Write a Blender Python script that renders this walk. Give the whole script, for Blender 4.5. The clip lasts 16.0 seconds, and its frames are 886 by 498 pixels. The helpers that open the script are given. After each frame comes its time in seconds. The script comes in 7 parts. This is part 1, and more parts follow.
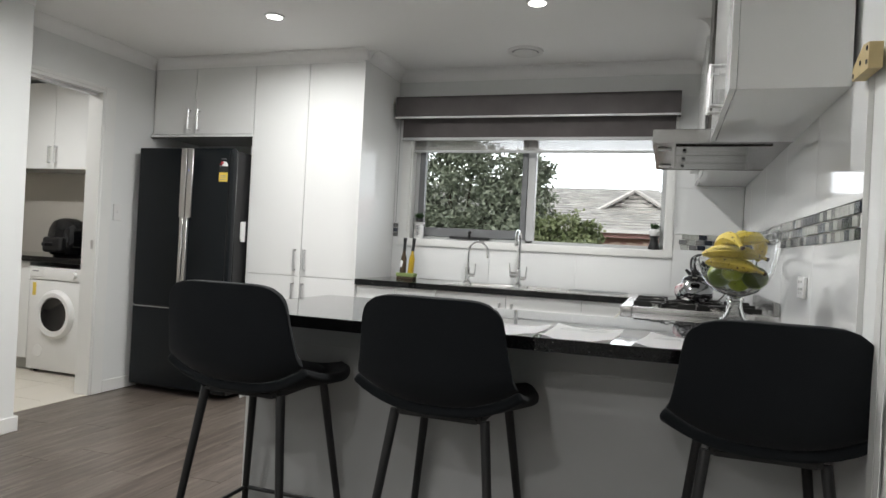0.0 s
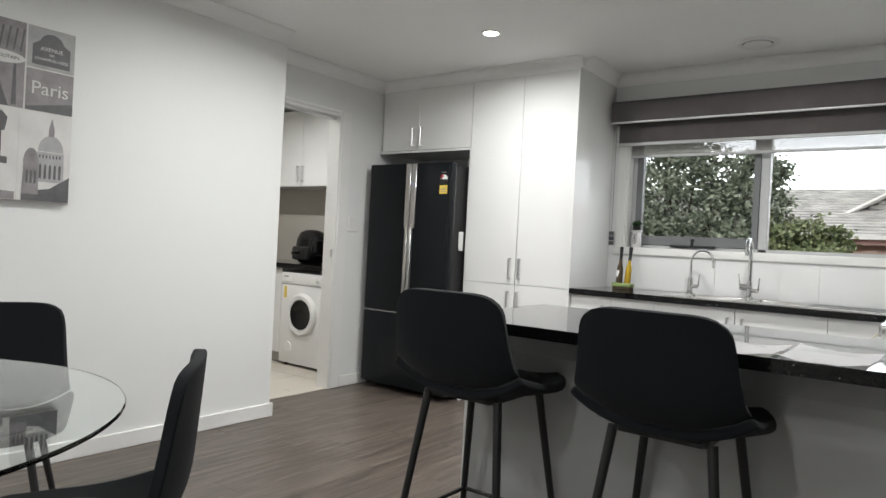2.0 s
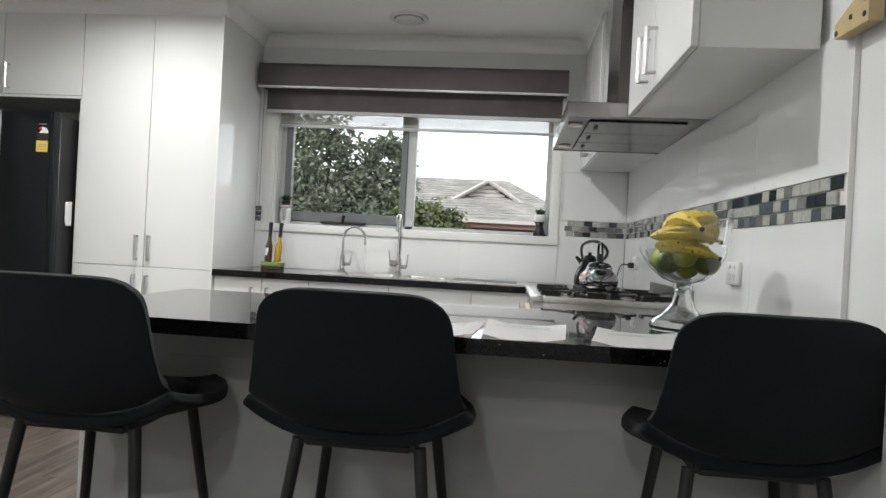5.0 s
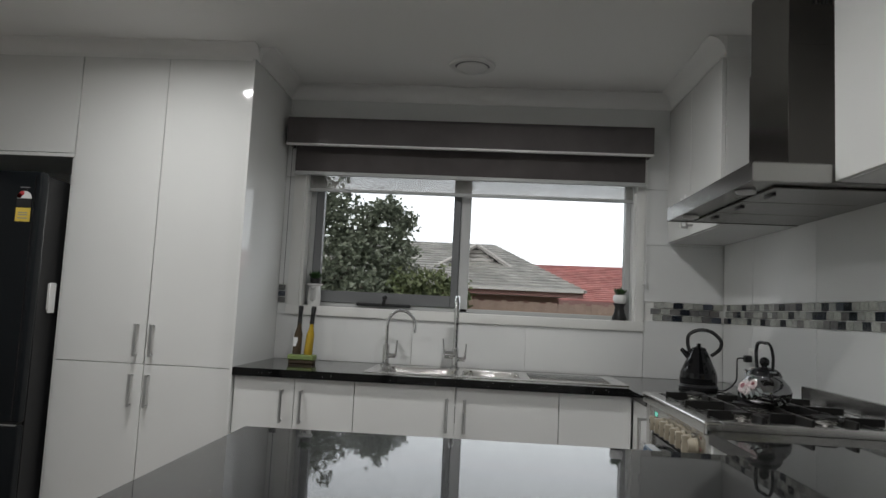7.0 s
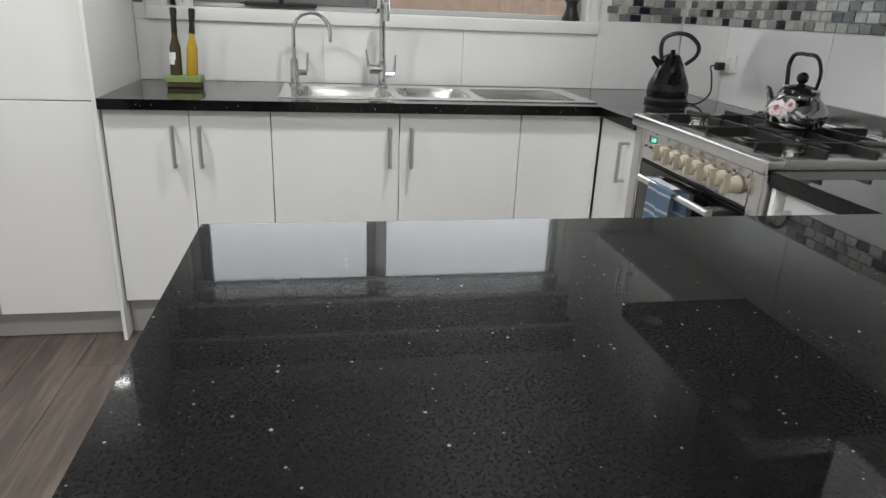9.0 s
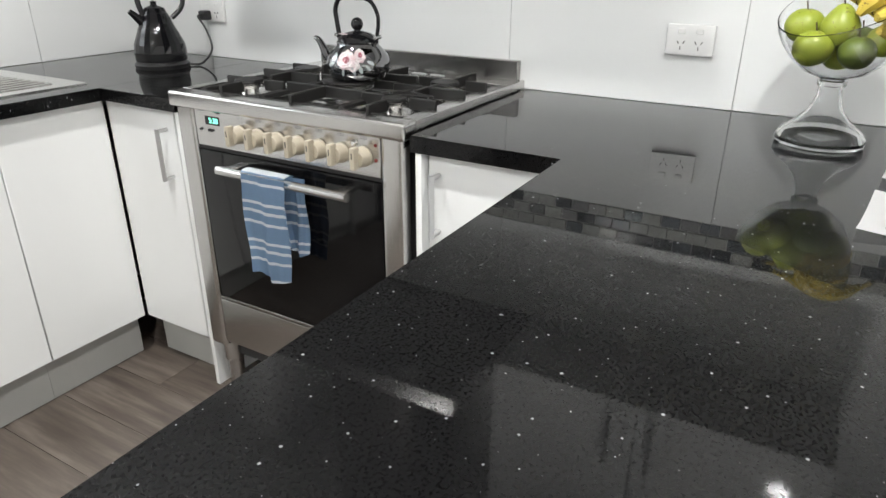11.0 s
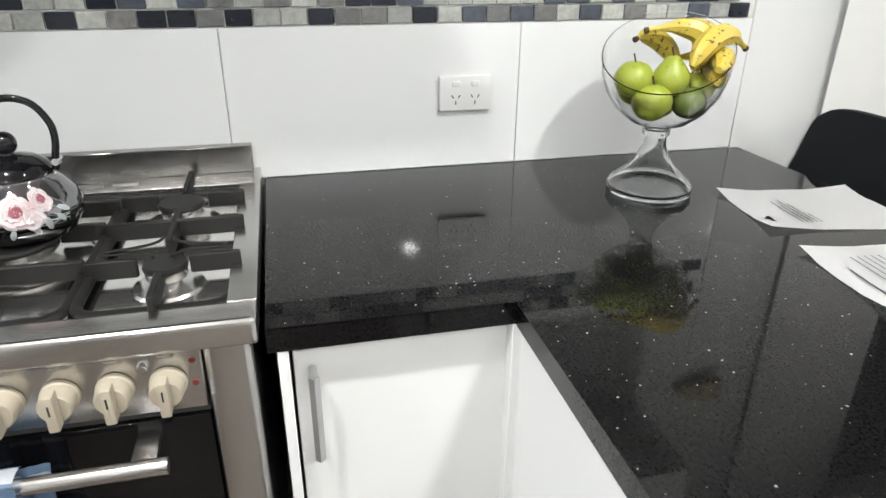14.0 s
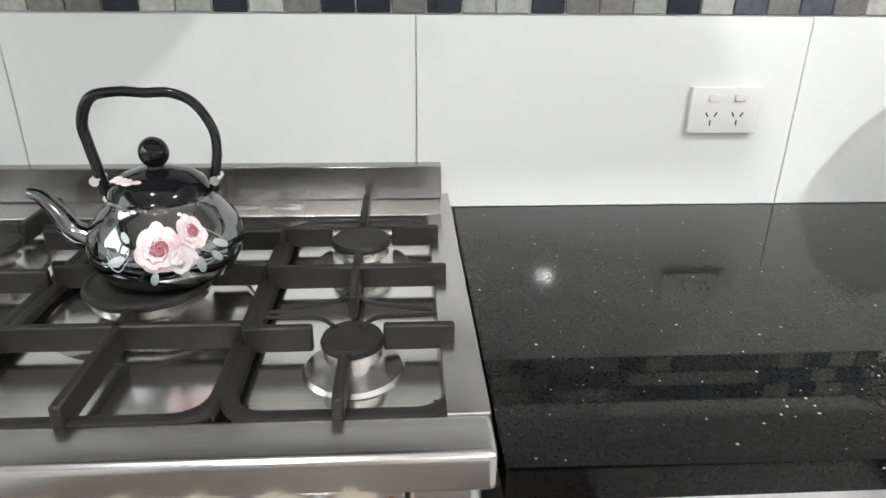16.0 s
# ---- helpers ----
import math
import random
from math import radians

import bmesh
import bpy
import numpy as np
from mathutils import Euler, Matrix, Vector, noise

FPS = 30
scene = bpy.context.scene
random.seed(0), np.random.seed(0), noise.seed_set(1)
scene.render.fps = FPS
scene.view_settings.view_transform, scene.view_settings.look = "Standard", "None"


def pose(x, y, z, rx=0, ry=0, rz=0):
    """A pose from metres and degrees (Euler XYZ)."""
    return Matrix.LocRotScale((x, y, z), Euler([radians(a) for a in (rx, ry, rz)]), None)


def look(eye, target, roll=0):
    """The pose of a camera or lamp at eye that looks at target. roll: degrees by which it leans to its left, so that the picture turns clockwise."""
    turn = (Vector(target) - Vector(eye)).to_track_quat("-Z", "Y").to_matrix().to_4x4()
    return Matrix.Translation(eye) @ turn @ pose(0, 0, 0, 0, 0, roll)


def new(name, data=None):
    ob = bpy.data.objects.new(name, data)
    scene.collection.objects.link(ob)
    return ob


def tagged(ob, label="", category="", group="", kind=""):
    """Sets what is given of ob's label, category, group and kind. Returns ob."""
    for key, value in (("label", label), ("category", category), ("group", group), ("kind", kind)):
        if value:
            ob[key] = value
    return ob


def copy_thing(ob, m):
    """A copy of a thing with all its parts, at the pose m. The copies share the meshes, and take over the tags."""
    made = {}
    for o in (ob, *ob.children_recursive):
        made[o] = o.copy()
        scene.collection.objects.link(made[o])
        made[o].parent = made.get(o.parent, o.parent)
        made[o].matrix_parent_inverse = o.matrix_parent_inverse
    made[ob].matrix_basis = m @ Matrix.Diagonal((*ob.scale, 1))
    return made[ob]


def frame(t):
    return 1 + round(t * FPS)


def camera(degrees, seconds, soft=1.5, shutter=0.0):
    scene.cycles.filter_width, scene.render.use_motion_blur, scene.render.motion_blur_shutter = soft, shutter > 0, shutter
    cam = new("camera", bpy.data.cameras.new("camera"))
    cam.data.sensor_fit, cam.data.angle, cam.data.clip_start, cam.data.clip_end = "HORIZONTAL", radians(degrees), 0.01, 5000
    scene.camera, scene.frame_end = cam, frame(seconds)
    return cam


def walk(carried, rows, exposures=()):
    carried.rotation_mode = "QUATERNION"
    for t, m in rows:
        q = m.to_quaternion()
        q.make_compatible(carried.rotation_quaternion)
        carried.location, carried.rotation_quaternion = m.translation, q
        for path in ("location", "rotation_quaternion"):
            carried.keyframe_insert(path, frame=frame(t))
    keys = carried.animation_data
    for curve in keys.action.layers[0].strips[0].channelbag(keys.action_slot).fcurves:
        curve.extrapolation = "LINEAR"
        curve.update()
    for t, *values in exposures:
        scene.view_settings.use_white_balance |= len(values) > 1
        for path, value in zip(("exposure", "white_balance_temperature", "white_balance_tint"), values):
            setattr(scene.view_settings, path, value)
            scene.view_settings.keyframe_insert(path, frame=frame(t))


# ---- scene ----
cam = camera(67.3, 16.0)
PATH = [
    (0, (-0.439, -4.574, 1.127), (-1.079, -2.68, 1.126), 3.0),
    (0.5, (-0.46, -4.599, 1.13), (-1.26, -2.766, 1.124), 3.0),
    (1, (-0.474, -4.607, 1.122), (-1.433, -2.852, 1.117), 3.1),
    (1.5, (-0.451, -4.583, 1.116), (-1.575, -2.929, 1.11), 3.1),
    (2, (-0.446, -4.581, 1.135), (-1.645, -2.981, 1.124), 3.0),
    (2.5, (-0.452, -4.569, 1.149), (-1.682, -2.992, 1.134), 3.0),
    (3, (-0.487, -4.622, 1.119), (-1.533, -2.917, 1.127), 3.4),
    (3.5, (-0.527, -4.556, 1.07), (-1.094, -2.639, 1.125), 3.2),
    (6, (-0.969, -3.93, 1.146), (-1.127, -1.936, 1.126), 3.0),
    (6.5, (-1.143, -3.75, 1.18), (-1.281, -1.755, 1.237), 3.0),
    (7, (-1.266, -3.597, 1.205), (-1.391, -1.609, 1.386), 2.8),
    (7.5, (-1.345, -3.435, 1.204), (-1.416, -1.454, 1.486), 2.7),
    (8, (-1.423, -3.285, 1.184), (-1.461, -1.305, 1.467), 2.7),
    (8.5, (-1.583, -3.146, 1.222), (-1.494, -1.159, 1.015), 2.9),
    (9, (-1.637, -3.005, 1.23), (-1.295, -1.156, 0.547), 2.4),
    (9.5, (-1.685, -2.824, 1.256), (-1.022, -1.129, 0.428), 2.0),
    (10, (-1.771, -2.705, 1.248), (-0.703, -1.225, 0.429), 1.3),
    (12.5, (-1.677, -1.902, 1.256), (0.12, -1.72, 0.396), 0.7),
    (13, (-1.561, -1.827, 1.284), (0.245, -1.871, 0.426), 0.5),
    (13.5, (-1.467, -1.755, 1.355), (0.315, -2.085, 0.51), 0.5),
    (14, (-1.37, -1.686, 1.353), (0.393, -2.112, 0.51), 0.5),
    (14.5, (-1.241, -1.642, 1.343), (0.524, -2.06, 0.501), 0.5),
    (15, (-1.155, -1.619, 1.332), (0.63, -1.958, 0.495), 0.7),
    (15.5, (-1.084, -1.585, 1.292), (0.728, -1.806, 0.474), 0.2),
    (16, (-1.027, -1.557, 1.277), (0.8, -1.67, 0.473), 0.6),
]
EXPOSURES = [(0, -0.15), (3.7, -0.12), (6.0, -0.55), (6.5, -1.0), (7.0, -1.24), (7.5, -1.28), (8.0, -1.38), (8.5, -1.66), (8.8, -1.0), (9.1, -0.14), (9.5, 0.5), (12.3, 0.2), (13, 0.3), (14, 0.37), (16, 0.42)]
walk(cam, [(t, look(eye, target, roll)) for t, eye, target, roll in PATH], EXPOSURES)

# ---- sky, sun and lamps ----
world = bpy.data.worlds.new("world")
scene.world = world
world.use_nodes = True
wn = world.node_tree
sky = wn.nodes.new("ShaderNodeTexSky")
sky.sky_type, sky.sun_disc, sky.sun_elevation, sky.sun_rotation = "NISHITA", False, radians(40.6), radians(211)
sky.air_density, sky.dust_density = 1.6, 4.0
pale = wn.nodes.new("ShaderNodeHueSaturation")
pale.inputs["Saturation"].default_value = 0.12
wn.links.new(sky.outputs[0], pale.inputs["Color"])
wn.links.new(pale.outputs[0], wn.nodes["Background"].inputs[0])
wn.nodes["Background"].inputs[1].default_value = 0.15

sun = new("sun", bpy.data.lights.new("sun", "SUN"))
sun.data.energy, sun.data.angle, sun.data.color = 1.5, radians(14), (1.0, 0.98, 0.95)
sun.matrix_world = look((0, 0, 20), (4.5, 7.5, 12.5))

CEIL = 2.42
DOWNLIGHTS = [(-1.14, -1.19), (-2.66, -1.26), (-1.13, -2.52), (-2.78, -2.45), (-2.6, -4.75), (-1.1, -5.3), (-2.6, -6.6), (-1.1, -6.9)]
LAMP_WATTS = 18.3


def lamp(x, y, z, watts):
    light = bpy.data.lights.new("downlight", "AREA")
    light.shape, light.size, light.energy, light.color = "DISK", 0.07, watts, (1.0, 0.995, 0.98)
    light.spread = radians(168)
    ob = new("downlight_lamp", light)
    ob.location = (x, y, z)
    return ob


for x, y in DOWNLIGHTS:
    lamp(x, y, CEIL - 0.022, LAMP_WATTS)
lamp(-5.0, -1.45, CEIL - 0.022, 25.0)


# ---- materials ----
def node(nt, kind, **kw):
    n = nt.nodes.new(kind)
    for k, v in kw.items():
        n.inputs[k].default_value = v
    return n


def mix(nt, fac, a, b):
    m = nt.nodes.new("ShaderNodeMix")
    m.data_type = "RGBA"
    for socket, v in ((m.inputs[0], fac), (m.inputs[6], a), (m.inputs[7], b)):
        if isinstance(v, bpy.types.NodeSocket):
            nt.links.new(v, socket)
        else:
            socket.default_value = (*v, 1) if isinstance(v, tuple) and len(v) == 3 else v
    return m.outputs[2]


def math_node(nt, op, a, b=0.0, clamp=False):
    m = nt.nodes.new("ShaderNodeMath")
    m.operation, m.use_clamp = op, clamp
    for socket, v in ((m.inputs[0], a), (m.inputs[1], b)):
        if isinstance(v, bpy.types.NodeSocket):
            nt.links.new(v, socket)
        else:
            socket.default_value = v
    return m.outputs[0]


def coords(nt, scale=(1, 1, 1), kind="Object"):
    tc, mp = nt.nodes.new("ShaderNodeTexCoord"), nt.nodes.new("ShaderNodeMapping")
    mp.inputs["Scale"].default_value = scale
    nt.links.new(tc.outputs[kind], mp.inputs["Vector"])
    return mp.outputs[0]


def world_coords(nt, scale=(1, 1, 1)):
    g, mp = nt.nodes.new("ShaderNodeNewGeometry"), nt.nodes.new("ShaderNodeMapping")
    mp.inputs["Scale"].default_value = scale
    nt.links.new(g.outputs["Position"], mp.inputs["Vector"])
    return mp.outputs[0]


def noise_tex(nt, vec, scale, detail=4.0, rough=0.55):
    n = node(nt, "ShaderNodeTexNoise", Scale=scale, Detail=detail, Roughness=rough)
    nt.links.new(vec, n.inputs["Vector"])
    return n.outputs["Fac"]


def ramp(nt, fac, stops):
    r = nt.nodes.new("ShaderNodeValToRGB")
    while len(r.color_ramp.elements) < len(stops):
        r.color_ramp.elements.new(0.5)
    for e, (p, c) in zip(r.color_ramp.elements, stops):
        e.position, e.color = p, (*c, 1) if isinstance(c, tuple) else (c, c, c, 1)
    nt.links.new(fac, r.inputs[0])
    return r.outputs[0]


def bump(nt, b, height, strength, distance=0.002):
    n = node(nt, "ShaderNodeBump", Strength=strength, Distance=distance)
    nt.links.new(height, n.inputs["Height"])
    nt.links.new(n.outputs[0], b.inputs["Normal"])


def base(name, color=(0.8, 0.8, 0.8), rough=0.5, metal=0.0):
    m = bpy.data.materials.new(name)
    m.use_nodes = True
    b = m.node_tree.nodes["Principled BSDF"]
    b.inputs["Base Color"].default_value, b.inputs["Roughness"].default_value, b.inputs["Metallic"].default_value = (*color, 1), rough, metal
    return m, m.node_tree, b


def worn(name, color, rough, metal=0.0, vary=0.06, bumpy=0.03, scale=9.0, fine=220.0, coat=0.0):
    """A surface of one colour with soft stains, uneven gloss and fine relief."""
    m, nt, b = base(name, color, rough, metal)
    v = world_coords(nt)
    big, small = noise_tex(nt, v, scale, 5), noise_tex(nt, v, fine, 2)
    dark = tuple(c * (1 - 2 * vary) for c in color)
    light = tuple(min(1, c * (1 + vary)) for c in color)
    nt.links.new(mix(nt, big, dark, light), b.inputs["Base Color"])
    lo = nt.nodes.new("ShaderNodeMapRange")
    lo.inputs["To Min"].default_value, lo.inputs["To Max"].default_value = rough * 0.8, min(1, rough * 1.25)
    nt.links.new(big, lo.inputs["Value"])
    nt.links.new(lo.outputs[0], b.inputs["Roughness"])
    bump(nt, b, small, bumpy)
    b.inputs["Coat Weight"].default_value = coat
    return m


PAINT = worn("wall_paint", (0.76, 0.77, 0.76), 0.55, vary=0.02, bumpy=0.12, scale=1.4, fine=160)
CEILING = worn("ceiling_paint", (0.88, 0.88, 0.87), 0.8, vary=0.02, bumpy=0.1, scale=1.2, fine=120)
TRIM = worn("trim_gloss_paint", (0.78, 0.78, 0.76), 0.3, vary=0.02)
GLOSS = worn("white_gloss_laminate", (0.77, 0.775, 0.765), 0.06, vary=0.012, bumpy=0.015, scale=2.0, fine=90)
GREYPANEL = worn("pale_grey_panel", (0.38, 0.385, 0.38), 0.4, vary=0.03)
KICK = worn("grey_kickboard", (0.42, 0.42, 0.40), 0.35, vary=0.05)
GAP = worn("dark_recess", (0.03, 0.03, 0.03), 0.7)
TILE = worn("white_gloss_wall_tile", (0.77, 0.78, 0.775), 0.05, vary=0.01, bumpy=0.03, scale=3.0, fine=14)
GROUT = worn("pale_grout", (0.76, 0.76, 0.74), 0.8, vary=0.05)
CHROME = worn("chrome", (0.72, 0.72, 0.72), 0.09, 1.0, vary=0.02)
DULLCHROME = worn("satin_chrome", (0.6, 0.6, 0.6), 0.3, 0.9, vary=0.03)
BLACKMETAL = worn("black_metal", (0.012, 0.012, 0.013), 0.4, vary=0.1)
IRON = worn("black_enamelled_iron", (0.011, 0.0105, 0.010), 0.5, vary=0.25, bumpy=0.2, scale=14, fine=320)
BLACKGLOSS = worn("black_gloss_enamel", (0.006, 0.006, 0.007), 0.07, vary=0.1)
BLACKPLASTIC = worn("black_plastic", (0.014, 0.014, 0.015), 0.32, vary=0.1)
FRIDGE = worn("black_steel_fridge", (0.005, 0.007, 0.009), 0.33, vary=0.12, scale=3)
WHITEPLASTIC = worn("white_plastic", (0.78, 0.78, 0.77), 0.3, vary=0.02)
WINDOWGREY = worn("grey_aluminium_frame", (0.16, 0.165, 0.17), 0.4, vary=0.05)
WINDOWLIGHT = worn("pale_aluminium_frame", (0.5, 0.51, 0.51), 0.35, vary=0.04)
KNOB = worn("cream_plastic_knob", (0.40, 0.355, 0.275), 0.35, vary=0.06, scale=40)
PAPERM = worn("white_paper", (0.80, 0.80, 0.80), 0.7, vary=0.01)
PRINT = worn("grey_print", (0.28, 0.28, 0.30), 0.8)
PALEWOOD = worn("pale_plywood", (0.58, 0.46, 0.24), 0.6, vary=0.12, scale=25)
YELLOW = worn("yellow_label", (0.75, 0.55, 0.08), 0.5)
OIL = worn("amber_oil", (0.5, 0.33, 0.03), 0.12, vary=0.2)
OLIVE = worn("green_painted_wood", (0.22, 0.29, 0.10), 0.5, vary=0.2, scale=40)
KETTLEBLACK = worn("black_lustre_enamel", (0.28, 0.28, 0.29), 0.05, 1.0, vary=0.05, bumpy=0.02)
OVENGLASS = worn("black_oven_glass", (0.004, 0.004, 0.0045), 0.025, vary=0.1)
DIMRED = worn("dark_red_plastic", (0.16, 0.03, 0.025), 0.3, vary=0.1)
RED = worn("red_label", (0.6, 0.05, 0.06), 0.5)
BEIGE = worn("beige_wall", (0.52, 0.49, 0.44), 0.6, vary=0.03)
BEIGETILE = worn("beige_floor_tile", (0.58, 0.54, 0.47), 0.3, vary=0.05)
BURNER = worn("burner_aluminium", (0.78, 0.77, 0.75), 0.22, 1.0, vary=0.12, scale=40)
WEATHERBOARD = worn("white_weatherboard", (0.76, 0.74, 0.72), 0.7, vary=0.05)
CONCRETE = worn("concrete", (0.3, 0.3, 0.29), 0.85, vary=0.15)
PINKWALL = worn("red_brown_wall", (0.38, 0.22, 0.21), 0.8, vary=0.1)
FENCE = worn("weathered_paling", (0.48, 0.35, 0.29), 0.85, vary=0.2, scale=5, fine=60)
BARK = worn("bark", (0.07, 0.055, 0.04), 0.9, vary=0.3, scale=12)
GRASSM = worn("lawn", (0.06, 0.09, 0.03), 0.95, vary=0.3, scale=3)


def glow(name, color, strength):
    m, nt, b = base(name, color)
    b.inputs["Emission Color"].default_value, b.inputs["Emission Strength"].default_value = (*color, 1), strength
    return m


LENS = glow("downlight_lens", (1.0, 0.98, 0.94), 25.0)
DISPLAY = glow("green_display_digit", (0.25, 1.0, 0.75), 1.6)
BLUEDOT = glow("blue_indicator", (0.1, 0.2, 1.0), 3.0)


def make_glass(name, color, rough=0.0, ior=1.45):
    m, nt, b = base(name, color, rough)
    b.inputs["Transmission Weight"].default_value, b.inputs["IOR"].default_value = 1.0, ior
    return m


GLASS = make_glass("clear_glass", (0.97, 0.98, 0.98))
PANE = make_glass("window_glass", (0.96, 0.98, 0.98), ior=1.12)
TABLEGLASS = make_glass("table_glass", (0.90, 0.95, 0.93))
OILGLASS = make_glass("amber_glass", (0.75, 0.42, 0.04))


def make_steel(name, stretch, lo=0.20, hi=0.29):
    m, nt, b = base(name, (0.58, 0.57, 0.555), 0.27, 1.0)
    v = world_coords(nt, stretch)
    n = noise_tex(nt, v, 60, 3)
    nt.links.new(mix(nt, n, (0.52, 0.51, 0.495), (0.64, 0.63, 0.615)), b.inputs["Base Color"])
    smear = noise_tex(nt, world_coords(nt), 5, 5)
    r = nt.nodes.new("ShaderNodeMapRange")
    r.inputs["To Min"].default_value, r.inputs["To Max"].default_value = lo, hi
    nt.links.new(smear, r.inputs["Value"])
    nt.links.new(r.outputs[0], b.inputs["Roughness"])
    bump(nt, b, n, 0.05, 0.001)
    return m


STEEL = make_steel("brushed_steel", (6, 0.25, 8))
STEELV = make_steel("brushed_steel_upright", (6, 6, 0.25))
HOB = make_steel("polished_hob_steel", (4, 0.4, 4), 0.14, 0.2)


def darker(m, name, color):
    c = m.copy()
    c.name = name
    b = c.node_tree.nodes["Principled BSDF"]
    for link in list(b.inputs["Base Color"].links):
        c.node_tree.links.remove(link)
    b.inputs["Base Color"].default_value = (*color, 1)
    return c


# upright steel with its smears, base colour lowered to stand for dim room reflections
UPSTAND = darker(STEELV, "smeared_steel_dim_reflection", (0.36, 0.355, 0.345))
hb_ = HOB.node_tree.nodes["Principled BSDF"]
for l_ in list(hb_.inputs["Base Color"].links):
    HOB.node_tree.links.remove(l_)
hb_.inputs["Base Color"].default_value = (0.82, 0.81, 0.79, 1)
IRON.node_tree.nodes["Principled BSDF"].inputs["Specular IOR Level"].default_value = 0.3
FRIDGE.node_tree.nodes["Principled BSDF"].inputs["Specular IOR Level"].default_value = 0.25
OVENGLASS.node_tree.nodes["Principled BSDF"].inputs["Specular IOR Level"].default_value = 0.35
SIDEGLOSS = GLOSS.copy()
SIDEGLOSS.name = "white_satin_side_panel"
SIDEGLOSS.node_tree.nodes["Principled BSDF"].inputs["Specular IOR Level"].default_value = 0.2
# same brushed steel, with the hood's shade and dark reflections put into its colour
HOODSTEEL = darker(STEELV, "brushed_steel_dark_reflection", (0.19, 0.18, 0.17))


def make_stone():
    """Polished black stone: hazy body with dark grains under a clear polish, and silver flecks."""
    m, nt, b = base("black_engineered_stone", (0.006, 0.006, 0.0065), 0.42)
    v = world_coords(nt)
    grain = noise_tex(nt, v, 260, 3, 0.65)
    dark = ramp(nt, grain, [(0.34, (0.0010, 0.0010, 0.0010)), (0.48, (0.0028, 0.0028, 0.0030)), (0.75, (0.0048, 0.0048, 0.0053))])
    fleck = None
    for scale, share, big in ((85.0, 0.66, 0.15), (160.0, 0.82, 0.13)):
        vor = node(nt, "ShaderNodeTexVoronoi", Scale=scale)
        nt.links.new(v, vor.inputs["Vector"])
        cell = nt.nodes.new("ShaderNodeSeparateColor")
        nt.links.new(vor.outputs["Color"], cell.inputs[0])
        size = math_node(nt, "MULTIPLY", cell.outputs[1], big)
        near = math_node(nt, "LESS_THAN", vor.outputs["Distance"], size)
        few = math_node(nt, "GREATER_THAN", cell.outputs[0], share)
        f = math_node(nt, "MULTIPLY", math_node(nt, "MULTIPLY", near, few), math_node(nt, "ADD", cell.outputs[2], 0.2, True))
        fleck = f if fleck is None else math_node(nt, "MAXIMUM", fleck, f)
    nt.links.new(mix(nt, fleck, dark, (0.5, 0.51, 0.52)), b.inputs["Base Color"])
    nt.links.new(ramp(nt, grain, [(0.35, 0.52), (0.55, 0.40)]), b.inputs["Roughness"])
    nt.links.new(ramp(nt, grain, [(0.34, 0.018), (0.46, 0.048)]), b.inputs["Specular IOR Level"])
    b.inputs["Coat Weight"].default_value, b.inputs["Coat IOR"].default_value = 1.0, 1.32
    nt.links.new(ramp(nt, noise_tex(nt, v, 6, 4), [(0.3, 0.015), (0.75, 0.035)]), b.inputs["Coat Roughness"])
    return m


STONE = make_stone()


def make_planks():
    m, nt, b = base("grey_brown_timber_floor", (0.17, 0.135, 0.11), 0.38)
    info = nt.nodes.new("ShaderNodeObjectInfo")
    off = math_node(nt, "MULTIPLY", info.outputs["Random"], 37.0)
    v = world_coords(nt)
    add = nt.nodes.new("ShaderNodeVectorMath")
    comb = nt.nodes.new("ShaderNodeCombineXYZ")
    nt.links.new(off, comb.inputs[2])
    nt.links.new(v, add.inputs[0])
    nt.links.new(comb.outputs[0], add.inputs[1])
    mp = nt.nodes.new("ShaderNodeMapping")
    mp.inputs["Scale"].default_value = (14, 1.1, 1)
    nt.links.new(add.outputs[0], mp.inputs["Vector"])
    grain = noise_tex(nt, mp.outputs[0], 2.2, 8, 0.62)
    fine = noise_tex(nt, mp.outputs[0], 13, 4, 0.6)
    col = ramp(nt, grain, [(0.34, (0.036, 0.027, 0.022)), (0.5, (0.088, 0.070, 0.058)), (0.68, (0.18, 0.152, 0.13))])
    col2 = mix(nt, math_node(nt, "MULTIPLY", fine, 0.45), col, (0.10, 0.08, 0.066))
    tint = mix(nt, math_node(nt, "MULTIPLY", info.outputs["Random"], 0.35), col2, (0.16, 0.135, 0.115))
    nt.links.new(tint, b.inputs["Base Color"])
    nt.links.new(ramp(nt, fine, [(0.2, 0.3), (0.8, 0.48)]), b.inputs["Roughness"])
    bump(nt, b, fine, 0.15, 0.0015)
    return m


PLANK = make_planks()


